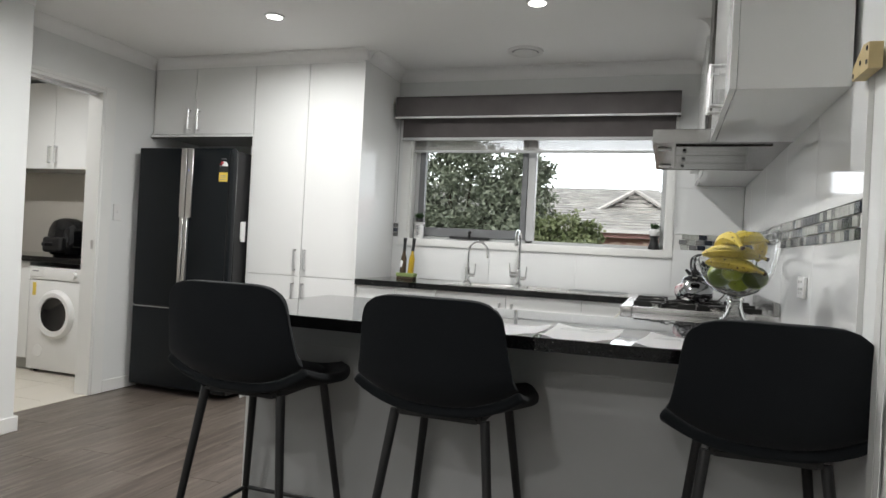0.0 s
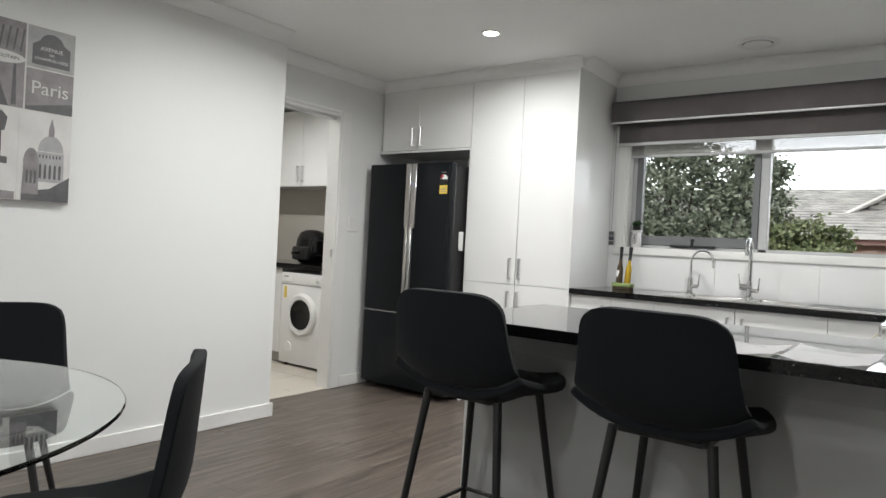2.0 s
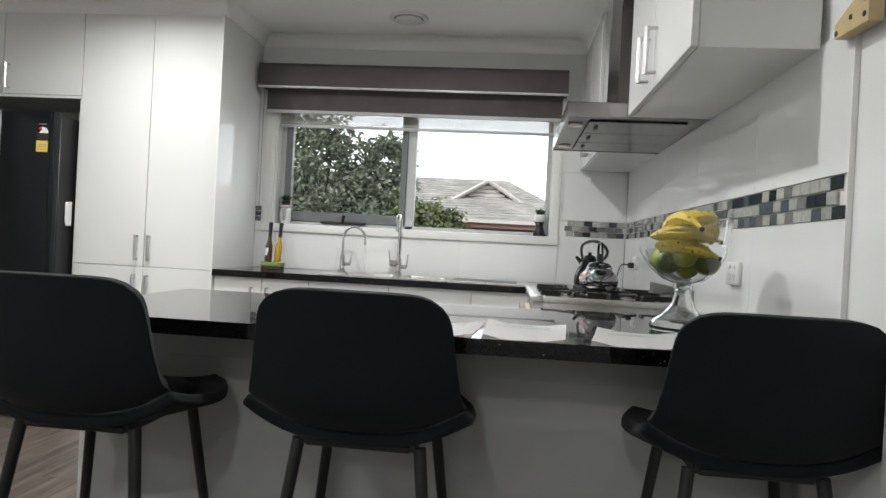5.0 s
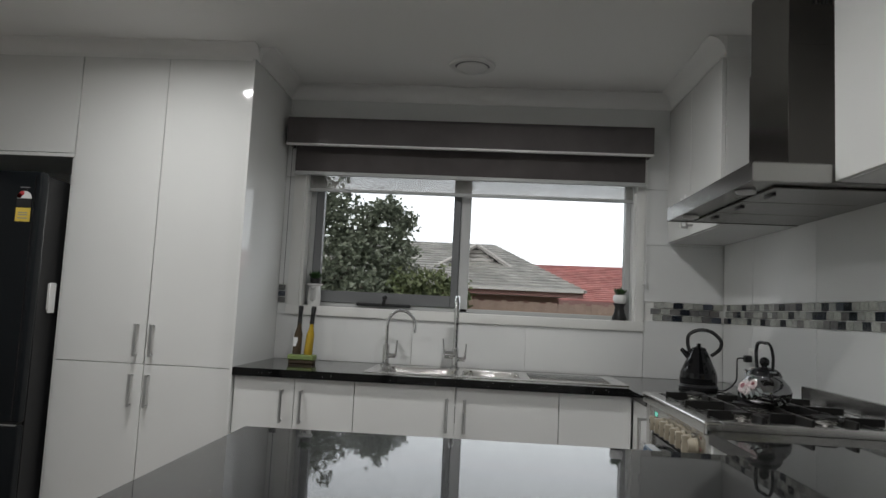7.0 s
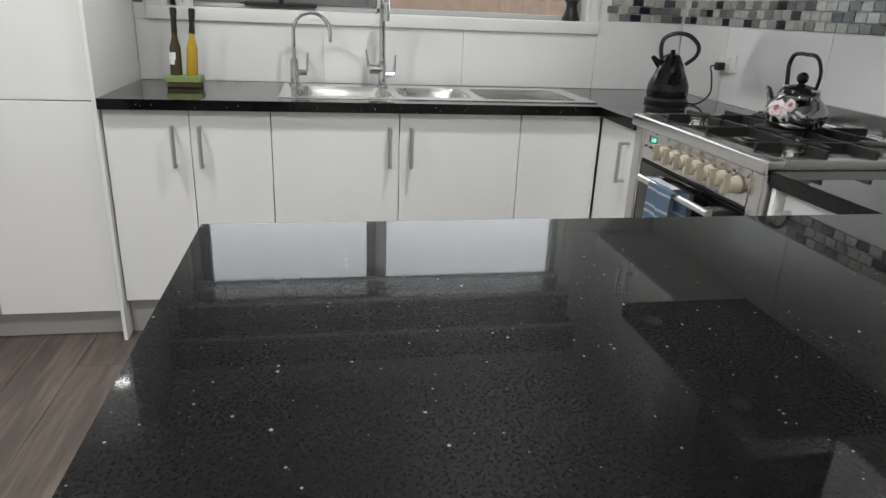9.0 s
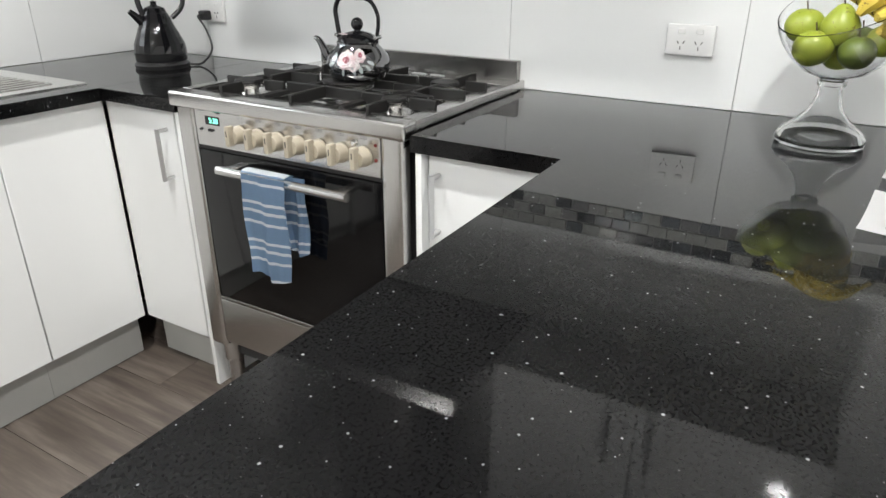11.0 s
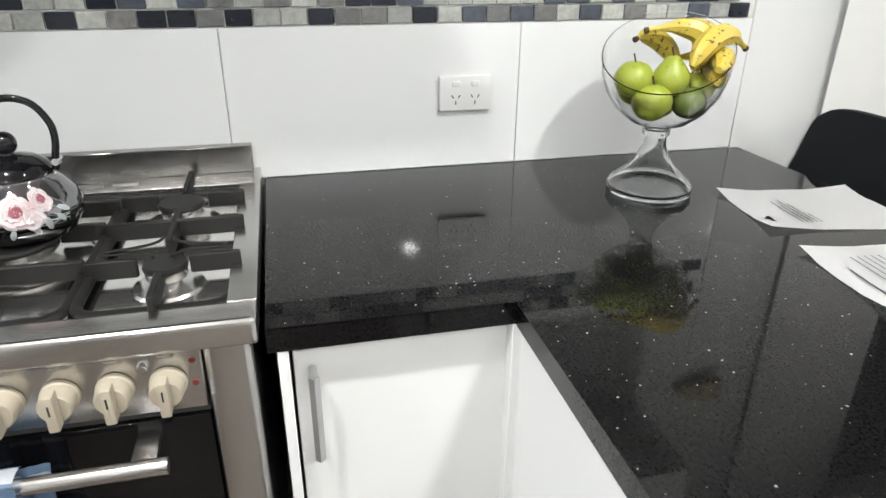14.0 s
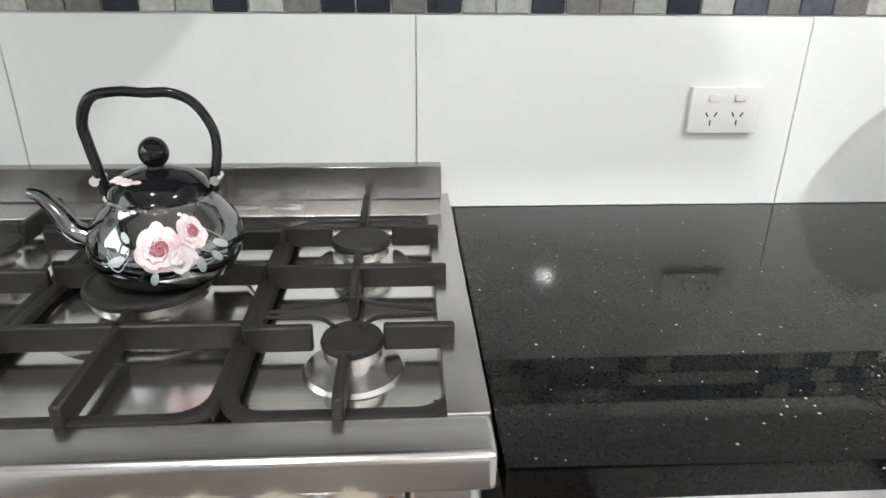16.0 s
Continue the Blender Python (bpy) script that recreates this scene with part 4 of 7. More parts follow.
# knobs, symbols, clock
for k in range(7):
    y = -1.510 + k * 0.0633
    kn = part("knob", lathe(bmesh.new(), [(0, 0.030), (0.0185, 0.030), (0.0205, 0.027), (0.0215, 0.008), (0.0235, 0.006), (0.0235, 0.0), (0, 0)], (-0.611, y, 0.835), 28, Matrix.Rotation(radians(-90), 4, "Y")), KNOB, panel, "cream plastic knob")
    gb = bmesh.new()
    slab(gb, -0.657, -0.636, y - 0.0065, y + 0.0065, 0.813, 0.863, 0.003, 2)
    part("grip", gb, KNOB, panel, "raised grip of a cream knob")
    part("pointer", box(-0.6582, -0.6565, y - 0.001, y + 0.001, 0.838, 0.852), BLACKPLASTIC, panel)
    sy = bmesh.new()
    for a, b, c, d in ((-0.0085, 0.0085, 0.873, 0.8742), (-0.0085, 0.0085, 0.8828, 0.884), (-0.0085, -0.0073, 0.873, 0.884), (0.0073, 0.0085, 0.873, 0.884), (-0.003, 0.003, 0.877, 0.8795)):
        slab(sy, -0.6106, -0.6098, y + a, y + b, c, d)
    part("symbol", sy, PRINT, panel, "small printed dial symbol")
part("clock_window", box(-0.6108, -0.609, -1.058, -1.008, 0.846, 0.868), BLACKGLOSS, panel, "black clock window")
writing("clock_digits", "5:38", 0.019, Matrix.Translation((-0.6112, -1.038, 0.857)) @ Euler((radians(90), 0, radians(-90))).to_matrix().to_4x4(), DISPLAY, panel)
part("maker_badge", lathe(bmesh.new(), [(0, 0.0015), (0.011, 0.0012), (0.012, 0.0)], (-0.6098, -1.055, 0.882), 20, Matrix.Rotation(radians(-90), 4, "Y") @ Matrix.Diagonal((0.45, 1, 1, 1))), BLACKPLASTIC, panel, "small dark oval badge")
bar = bmesh.new()
slab(bar, -0.6105, -0.6098, -1.01, -0.985, 0.8795, 0.8835)
part("printed_bar", bar, PRINT, panel)
for y in (-0.99, -1.02, -1.03):
    part("clock_button", lathe(bmesh.new(), [(0, 0.004), (0.0035, 0.004), (0.004, 0.0)], (-0.610, y, 0.832), 14, Matrix.Rotation(radians(-90), 4, "Y")), BLACKPLASTIC, panel)
part("spark_button", lathe(bmesh.new(), [(0, 0.010), (0.005, 0.0095), (0.007, 0.007), (0.0075, 0.0)], (-0.610, -1.483, 0.862), 18, Matrix.Rotation(radians(-90), 4, "Y")), CHROME, panel, "domed chrome ignition button")
for z in (0.8635, 0.829):
    part("indicator", lathe(bmesh.new(), [(0, 0.002), (0.004, 0.0015), (0.0045, 0.0)], (-0.610, -1.542, z), 14, Matrix.Rotation(radians(-90), 4, "Y")), DIMRED, panel, "small unlit red indicator")

HZ = 0.9055
COOKER_BACK = 0.006

# burners
def burner(x, y, r):
    bn = part("burner", lathe(bmesh.new(), [(r * 1.8, 0.0), (r * 1.68, 0.004), (r * 1.3, 0.003), (r * 0.68, 0.004), (r * 0.62, 0.014), (r * 0.98, 0.0165), (r * 1.02, 0.019), (r * 1.02, 0.030), (0, 0.030)], (x, y, HZ), 36), BURNER, cook, "aluminium gas burner")
    part("burner_cap", lathe(bmesh.new(), [(r * 1.08, 0.030), (r * 1.1, 0.033), (r * 1.02, 0.038), (0, 0.0385)], (x, y, HZ), 36), IRON, bn, "black enamelled burner cap")


burner(-0.235, -1.50, 0.035)
burner(-0.478, -1.505, 0.028)
burner(-0.345, -1.270, 0.062)
burner(-0.470, -1.035, 0.035)
burner(-0.235, -1.035, 0.035)


def grate(y0, y1, fingers, label):
    cr, loop_pts = 0.034, []
    for cx, cy_, a0 in ((-0.122 - cr, y1 - cr, 0), (-0.568 + cr, y1 - cr, 90), (-0.568 + cr, y0 + cr, 180), (-0.122 - cr, y0 + cr, 270)):
        for q in range(6):
            a = radians(a0 + q * 18)
            loop_pts.append((cx + cr * math.cos(a), cy_ + cr * math.sin(a), HZ + 0.0115))
    g = part("pan_support", tube(bmesh.new(), loop_pts, 0.0085, 8, True, 0.8), IRON, cook, label)
    for x0, fy0, x1, fy1 in fingers:
        bm = bmesh.new()
        if abs(x1 - x0) > abs(fy1 - fy0):
            slab(bm, x0, x1, fy0 - 0.005, fy0 + 0.005, HZ + 0.0085, HZ + 0.037, 0.002, 1)
        else:
            slab(bm, x0 - 0.005, x0 + 0.005, fy0, fy1, HZ + 0.0085, HZ + 0.037, 0.002, 1)
        part("finger", bm, IRON, g)
    for fx in (-0.55, -0.14):
        for fy in (y0 + 0.012, y1 - 0.012):
            part("foot", box(fx - 0.006, fx + 0.006, fy - 0.006, fy + 0.006, HZ, HZ + 0.0095), IRON, g)


def pair(y0, y1):
    """Fingers over a front and a rear burner."""
    yc = (y0 + y1) / 2
    return [(-0.578, yc, -0.500, yc), (-0.395, yc, -0.215, yc), (-0.175, yc, -0.060, yc),
            (-0.455, y0 - 0.007, -0.455, yc - 0.035), (-0.455, yc + 0.035, -0.455, y1 + 0.005), (-0.316, y0 - 0.007, -0.316, y1 + 0.005), (-0.192, y0 - 0.004, -0.192, yc - 0.04), (-0.192, yc + 0.04, -0.192, y1 + 0.004)]


grate(-1.598, -1.400, pair(-1.598, -1.400), "black cast iron pan support over two burners")
grate(-1.390, -1.150, [(-0.578, -1.272, -0.395, -1.272), (-0.275, -1.272, -0.060, -1.272), (-0.445, -1.394, -0.445, -1.146), (-0.200, -1.394, -0.200, -1.146), (-0.305, -1.394, -0.305, -1.325), (-0.305, -1.215, -0.305, -1.146)], "black cast iron pan support over the large burner")
grate(-1.138, -0.945, pair(-1.138, -0.945), "black cast iron pan support over two burners")
part("wok_ring", tube(bmesh.new(), [(-0.345 + 0.066 * math.cos(a), -1.270 + 0.066 * math.sin(a), HZ + 0.036) for a in [2 * math.pi * k / 28 for k in range(28)]], 0.004, 8, True), IRON, cook, "black iron ring")
for dy in (-1, 1):
    pts = smooth_path([(-0.385, -1.50 + dy * 0.006, HZ + 0.0395), (-0.405, -1.50 + dy * 0.016, HZ + 0.0395), (-0.418, -1.50 + dy * 0.045, HZ + 0.0395), (-0.425, -1.50 + dy * 0.078, HZ + 0.0395), (-0.435, -1.50 + dy * 0.084, HZ + 0.0395), (-0.438, -1.50 + dy * 0.060, HZ + 0.0395), (-0.440, -1.50 + dy * 0.030, HZ + 0.0395), (-0.458, -1.50 + dy * 0.012, HZ + 0.0395)], 5)
    trv = thing("trivet_wire", (-0.42, -1.50 + dy * 0.03, HZ + 0.037), "bent steel wire trivet resting on the pan support", "trivet", "trivet wires")
    part("wire", tube(bmesh.new(), pts, 0.0022, 8), IRON, trv)

# towel over the oven handle
tw = thing("tea_towel", (-0.68, -1.28, 0.49), "blue cotton tea towel with white stripes hanging over the oven handle", "tea towel")


def cloth(y0, y1, zb, xo, waves, amp, lean):
    bm = bmesh.new()
    rows = []
    for i in range(25):
        v = i / 24
        row = []
        for j in range(29):
            u = j / 28
            y = y0 + (y1 - y0) * u + lean * v * (0.5 - u) + 0.004 * math.sin(7 * v + 5 * u)
            fold = amp * (0.35 + 0.65 * v) * (math.sin(waves * math.pi * u + 0.6 * v + 0.4) + 0.45 * math.sin(2.3 * waves * math.pi * u + 1.4 * v))
            z = 0.768 - v * (0.768 - zb) - 0.008 * math.sin(5 * u) * v
            row.append(bm.verts.new((xo + fold, y, z)))
        rows.append(row)
    for p, q in zip(rows, rows[1:]):
        for a, b, c, d in zip(p, p[1:], q[1:], q):
            bm.faces.new((a, b, c, d))
    bmesh.ops.solidify(bm, geom=bm.faces[:], thickness=0.003)
    return bm


part("front_fold", cloth(-1.340, -1.200, 0.505, -0.694, 3.0, 0.006, 0.02), TOWEL, tw)
part("back_fold", cloth(-1.368, -1.29, 0.575, -0.655, 4.0, 0.005, 0.01), TOWEL, tw)
over = bmesh.new()
rows = []
for k in range(9):
    a = math.pi * k / 8
    rows.append([over.verts.new((-0.675 - 0.0175 * math.cos(a), y, 0.757 + 0.014 + 0.006 * math.sin(a))) for y in (-1.338, -1.30, -1.25, -1.203)])
for p, q in zip(rows, rows[1:]):
    for a, b, c, d in zip(p, p[1:], q[1:], q):
        over.faces.new((a, b, c, d))
bmesh.ops.solidify(over, geom=over.faces[:], thickness=0.003)
part("fold_over_bar", over, TOWEL, tw)

cook.location.x += COOKER_BACK
tw.location.x += COOKER_BACK

# ---- black enamel teapot kettle with painted roses ----
TK = Vector((0, 0, 0))
TS, TPOS = 0.94, Vector((-0.318, -1.290, 0.9455))
tk = thing("stovetop_kettle", tuple(TK), "black enamel stovetop kettle with painted pink roses on the pan support", "kettle")
prof = [(0, 0.0), (0.062, 0.0), (0.075, 0.006), (0.087, 0.028), (0.089, 0.045), (0.082, 0.066), (0.066, 0.084), (0.058, 0.092), (0.057, 0.098)]
part("body", lathe(bmesh.new(), prof, TK, 48), KETTLEBLACK, tk)
part("rim", lathe(bmesh.new(), [(0.058, 0.097), (0.0605, 0.099), (0.058, 0.101)], TK, 48), CHROME, tk, "chrome rim")
lid = part("lid", lathe(bmesh.new(), [(0.057, 0.100), (0.052, 0.112), (0.038, 0.122), (0.015, 0.128), (0, 0.129)], TK, 40), BLACKGLOSS, tk, "domed black lid")
kb = bmesh.new()
ball(kb, TK + Vector((0, 0, 0.146)), 0.017, 1, 1, 1.05, 20)
rod(kb, TK + Vector((0, 0, 0.125)), TK + Vector((0, 0, 0.138)), 0.010, 0.008)
part("lid_knob", kb, BLACKGLOSS, lid, "round black knob")
# the handle stands across the view: along y
hp = smooth_path([TK + Vector((0, y, z)) for y, z in ((0.062, 0.098), (0.065, 0.125), (0.070, 0.155), (0.072, 0.182), (0.058, 0.208), (0.028, 0.2145), (0, 0.213), (-0.028, 0.213), (-0.052, 0.202), (-0.069, 0.174), (-0.071, 0.148), (-0.066, 0.122), (-0.062, 0.100))], 6)
part("handle", tube(bmesh.new(), hp, 0.0065, 12, False, 0.8), BLACKGLOSS, tk)
for s in (1, -1):
    lug = bmesh.new()
    rod(lug, TK + Vector((-0.012, s * 0.067, 0.115)), TK + Vector((0.012, s * 0.067, 0.115)), 0.0055)
    rod(lug, TK + Vector((0, s * 0.055, 0.088)), TK + Vector((0, s * 0.067, 0.113)), 0.0035)
    part("handle_lug", lug, CHROME, tk, "chrome handle lug")
sp = smooth_path([TK + Vector((-0.012, y, z)) for y, z in ((0.070, 0.040), (0.100, 0.055), (0.112, 0.075), (0.128, 0.098), (0.142, 0.104))], 5)
part("spout", tube(bmesh.new(), sp, 0.016, 14, False, 1, [1.0 - 0.62 * (k / (len(sp) - 1)) for k in range(len(sp))]), KETTLEBLACK, tk)


def on_body(theta, z, off=0.0012):
    """A point on the kettle's belly at an angle from the way it faces and a height."""
    for (r0, z0), (r1, z1) in zip(prof[1:], prof[2:]):
        if z0 <= z <= z1:
            r = r0 + (r1 - r0) * (z - z0) / (z1 - z0)
            break
    else:
        r = 0.058
    a = math.pi + theta
    return TK + Vector(((r + off) * math.cos(a), (r + off) * math.sin(a), z))


def petal(bm, th, z, length, width, ang, lift=0.0):
    """A thin petal laid on the belly."""
    n = 8
    c = bm.verts.new(on_body(th + math.cos(ang) * length * 0.5 / 0.085, z + math.sin(ang) * length * 0.5, 0.0022 + lift))
    ring = []
    for k in range(n):
        a = 2 * math.pi * k / n
        u, v = math.cos(a) * length * 0.5 + length * 0.5, math.sin(a) * width * 0.5
        dx, dz = u * math.cos(ang) - v * math.sin(ang), u * math.sin(ang) + v * math.cos(ang)
        ring.append(bm.verts.new(on_body(th + dx / 0.085, z + dz, 0.0009 + lift)))
    for k in range(n):
        bm.faces.new((c, ring[k], ring[(k + 1) % n]))


def whorl(th, z, s, lobes, turns, lift, wob):
    """A painted rose as one sheet: lobed edge, petals wound inwards, cupped outwards."""
    bm, nr, na = bmesh.new(), 14, 60
    mid = bm.verts.new(on_body(th, z, 0.0012 + lift))
    prev = None
    for i in range(1, nr + 1):
        ring = []
        for k in range(na):
            a = 2 * math.pi * k / na
            edge = 1 - wob + wob * abs(math.cos(lobes * a / 2 + 0.7)) ** 0.6
            r = s * i / nr * edge
            w = (turns * i / nr + 2 * a / (2 * math.pi)) % 1.0
            h = 0.0034 * w ** 2 * (1 if i < nr else 0) + lift + 0.0009
            ring.append(bm.verts.new(on_body(th + r * math.cos(a) / 0.085, z + r * math.sin(a), h)))
        for k in range(na):
            j = (k + 1) % na
            if prev is None:
                bm.faces.new((mid, ring[k], ring[j]))
            else:
                bm.faces.new((prev[k], ring[k], ring[j], prev[j]))
        prev = ring
    return bm


def rose(th, z, s):
    part("rose_petals", whorl(th, z, s, 7, 3.2, 0.0, 0.16), ROSE, tk, "painted white and pink rose")
    part("rose_heart", whorl(th + 0.02, z + 0.003, s * 0.36, 5, 2.0, 0.0014, 0.1), ROSEHEART, tk, "deep pink rose centre")


rose(0.22, 0.060, 0.026)
rose(0.68, 0.071, 0.018)
part("rose_petals", whorl(0.46, 0.049, 0.019, 5, 1.6, -0.0002, 0.2), ROSE, tk, "painted white petals below the rose")
lv = bmesh.new()
for th, z, l, a in ((0.30, 0.035, 0.024, -1.1), (0.55, 0.04, 0.024, -1.3), (0.80, 0.05, 0.022, -0.5), (-0.30, 0.045, 0.024, 3.6), (0.05, 0.028, 0.02, -1.9), (0.75, 0.04, 0.02, -0.9), (-0.25, 0.06, 0.016, 2.6)):
    petal(lv, th + 0.11, z + 0.008, l, l * 0.42, a)
part("painted_leaves", lv, ROSELEAF, tk, "pale painted leaves")
for k in range(5):
    pts = [on_body(0.55 + 0.55 * t / 8, 0.072 - 0.008 * k + 0.006 * math.sin(t * 0.5 + k) - 0.012 * (t / 8) ** 2, 0.0008) for t in range(9)]
    part("painted_scroll", tube(bmesh.new(), pts, 0.0005, 5), ROSELEAF, tk, "fine painted white line")
for k in range(3):
    pts = [on_body(-0.45 + 0.3 * t / 8, 0.046 + 0.006 * k - 0.01 * math.sin(t * 0.45), 0.0008) for t in range(9)]
    part("painted_scroll", tube(bmesh.new(), pts, 0.0005, 5), ROSELEAF, tk, "fine painted white line")
lr = bmesh.new()
for th in (0.75, 1.05):
    for k in range(6):
        a = 2 * math.pi * k / 6
        c = TK + Vector((-0.036 * math.cos(th - 1.6) - 0.010 * math.cos(a), 0.036 * -math.sin(th - 1.6) + 0.010 * math.sin(a), 0.1215))
        ball(lr, c, 0.0065, 1, 1, 0.25, 8)
part("lid_rose", lr, ROSE, lid, "painted rose on the lid")

tk.location, tk.scale = TPOS, (TS, TS, TS)

# ---- black electric kettle in the corner ----
K = Vector((-0.262, -0.435, 0.90))
ek = thing("electric_kettle", tuple(K), "black hammered cone-shaped electric kettle on its base on the bench", "kettle")
part("power_base", lathe(bmesh.new(), [(0, 0), (0.085, 0.0), (0.087, 0.012), (0.078, 0.022), (0, 0.022)], K, 36), BLACKPLASTIC, ek)
bd = bmesh.new()
lathe(bd, [(0, 0.023), (0.080, 0.023), (0.082, 0.05), (0.079, 0.075)] + [(0.079 - 0.045 * t, 0.075 + 0.105 * t) for t in [0.15 * k for k in range(1, 7)]] + [(0.036, 0.172), (0.034, 0.178)], K, 24)
for v in bd.verts:
    h = v.co.z - K.z
    if 0.03 < h < 0.165:
        d = v.co - Vector((K.x, K.y, v.co.z))
        v.co += d.normalized() * 0.0018 * noise.noise(v.co * 70)
part("body", bd, BLACKGLOSS, ek, "faceted black body", smooth=False)
part("lid", lathe(bmesh.new(), [(0.035, 0.177), (0.030, 0.186), (0.012, 0.192), (0.009, 0.196), (0.010, 0.205), (0, 0.208)], K, 24), BLACKGLOSS, ek)
hk = smooth_path([K + Vector((-y, 0.35 * y, z)) for y, z in ((0.036, 0.165), (0.045, 0.205), (0.040, 0.245), (0.0, 0.268), (-0.05, 0.262), (-0.088, 0.225), (-0.084, 0.185), (-0.050, 0.152))], 6)
part("handle", tube(bmesh.new(), hk, 0.0085, 12, False, 0.75), BLACKPLASTIC, ek)
sp = bmesh.new()
rod(sp, K + Vector((-0.040, 0.016, 0.145)), K + Vector((-0.072, 0.028, 0.178)), 0.016, 0.008, 12)
part("spout", sp, BLACKGLOSS, ek)

# ---- sockets ----
def socket(name, y, z, label, w=0.112, h=0.072):
    ob = thing(name, (0, y, z), label, "power outlet", "power outlets")
    part("plate", box(-0.012, 0.0, y - w / 2, y + w / 2, z - h / 2, z + h / 2, 0.003, 2), WHITEPLASTIC, ob)
    for s in (-1, 1):
        yy = y + s * 0.021
        part("rocker", box(-0.0155, -0.0115, yy - 0.009, yy + 0.009, z + 0.015, z + 0.026, 0.0015, 1), WHITEPLASTIC, ob)
        bm = bmesh.new()
        for dy, dz, ang in ((-0.007, 0.0, 30), (0.007, 0.0, -30), (0, -0.013, 0)):
            m = Matrix.Translation((-0.0121, yy + dy, z + dz - 0.006)) @ Matrix.Rotation(radians(ang), 4, "X") @ Matrix.Diagonal((0.001, 0.002, 0.008, 1))
            bmesh.ops.create_cube(bm, size=1, matrix=m)
        part("slots", bm, GAP, ob, "dark pin slots")


socket("power_outlet", -2.060, 1.060, "white double power outlet on the tiled wall above the bench")
socket("power_outlet", -0.42, 1.06, "white double power outlet with a black plug on the tiled wall")
plug = thing("kettle_cord", (-0.02, -0.40, 1.05), "black kettle plug and looping cord on the wall outlet", "power cord")
part("plug", box(-0.045, -0.013, -0.418, -0.385, 1.03, 1.062, 0.006, 2), BLACKPLASTIC, plug)
part("cord", tube(bmesh.new(), smooth_path([(-0.045, -0.40, 1.048), (-0.085, -0.43, 1.045), (-0.11, -0.49, 1.01), (-0.13, -0.53, 0.95), (-0.17, -0.52, 0.908), (-0.20, -0.49, 0.905)], 6), 0.0035, 8), BLACKPLASTIC, plug)
sw = thing("light_switch", (WX, -0.86, 1.26), "white vertical light switch beside the laundry doorway", "light switch")
part("plate", box(WX, WX + 0.009, -0.895, -0.825, 1.205, 1.32, 0.002, 1), WHITEPLASTIC, sw)
part("rocker", box(WX + 0.009, WX + 0.013, -0.867, -0.853, 1.255, 1.275, 0.001, 1), WHITEPLASTIC, sw)

# ---- glass fruit bowl ----
F = Vector((-0.240, -2.380, 0.90))
BS = 0.80
fb = thing("fruit_bowl", tuple(F), "tall clear glass footed bowl standing on the black bench", "fruit bowl")
stem = [(0.0, 0.003), (0.080, 0.0), (0.094, 0.004), (0.095, 0.016), (0.085, 0.030), (0.060, 0.045), (0.036, 0.070), (0.026, 0.095), (0.024, 0.112), (0.030, 0.118), (0.030, 0.126), (0.022, 0.128), (0.020, 0.112), (0.021, 0.094), (0.031, 0.069), (0.056, 0.043), (0.080, 0.026), (0.088, 0.014), (0.078, 0.006), (0.0, 0.006)]
part("foot", lathe(bmesh.new(), [(r * 0.87, z) for r, z in stem], F, 48), GLASS, fb)
outer = [(0.0, 0.129), (0.030, 0.130), (0.070, 0.142), (0.105, 0.166), (0.130, 0.198), (0.143, 0.235), (0.147, 0.272)]
inner = [(r - 0.0028 if r > 0.01 else 0, z + 0.003) for r, z in outer[::-1]]
inner[0] = (0.1445, 0.2725)
bw = lathe(bmesh.new(), outer + inner, F, 64)
for v in bw.verts:
    # the rim is cut on a slant, high towards the wall
    d, h = v.co - F, v.co.z - F.z
    k = max(0.0, min(1.0, (h - 0.15) / 0.12))
    v.co.z += (0.8 * d.x - 0.6 * d.y) * 0.40 * k * k
    v.co.x, v.co.y = F.x + d.x * BS, F.y + d.y * BS
part("bowl", bw, GLASS, fb)


def banana(a, b, c, r, name="banana"):
    """A curved banana through three points."""
    a, b, c = (F + Vector((p[0] * BS, p[1] * BS, p[2] - 0.010)) for p in (a, b, c))
    pts = [(1 - t) ** 2 * a + 2 * t * (1 - t) * (2 * b - (a + c) / 2) + t * t * c for t in [k / 14 for k in range(15)]]
    tp = [0.30, 0.62, 0.85, 0.96, 1, 1.02, 1.02, 1.02, 1, 0.96, 0.88, 0.70, 0.42, 0.26, 0.24]
    ob = thing(name, tuple(a), "ripe yellow banana with brown freckles in the glass bowl", "banana", "bananas")
    part("skin", tube(bmesh.new(), pts, r, 8, False, 1, tp), BANANA, ob)
    bm = bmesh.new()
    rod(bm, pts[-1], pts[-1] + (pts[-1] - pts[-2]).normalized() * 0.008, r * 0.26, r * 0.3, 8)
    part("stem_tip", bm, BROWN, ob, "dark stem end")


def fruit(p, r, material, label, cat, sz=0.92, taper=0.0):
    c, r = F + Vector((p[0] * BS, p[1] * BS, p[2])), r * 1.0
    ob = thing(cat, tuple(c), label, cat, "green fruit")
    bm = bmesh.new()
    ball(bm, c, r, 1, 1, sz, 24)
    for v in bm.verts:
        d = v.co - c
        v.co.x = c.x + d.x * (1 - taper * max(0, d.z / r))
        v.co.y = c.y + d.y * (1 - taper * max(0, d.z / r))
        k = math.hypot(d.x, d.y) / r
        if d.z > 0:
            v.co.z -= 0.12 * r * max(0, 1 - k * 3)
    part("skin", bm, material, ob)
    bm = bmesh.new()
    rod(bm, c + Vector((0, 0, r * sz * 0.85)), c + Vector((0.003, 0.004, r * sz + 0.012)), 0.0013, 0.0016, 6)
    part("stalk", bm, BROWN, ob, "thin brown stalk")


fruit((-0.055, 0.055, 0.190), 0.036, APPLE, "green pear-like apple with freckled skin in the glass bowl", "apple")
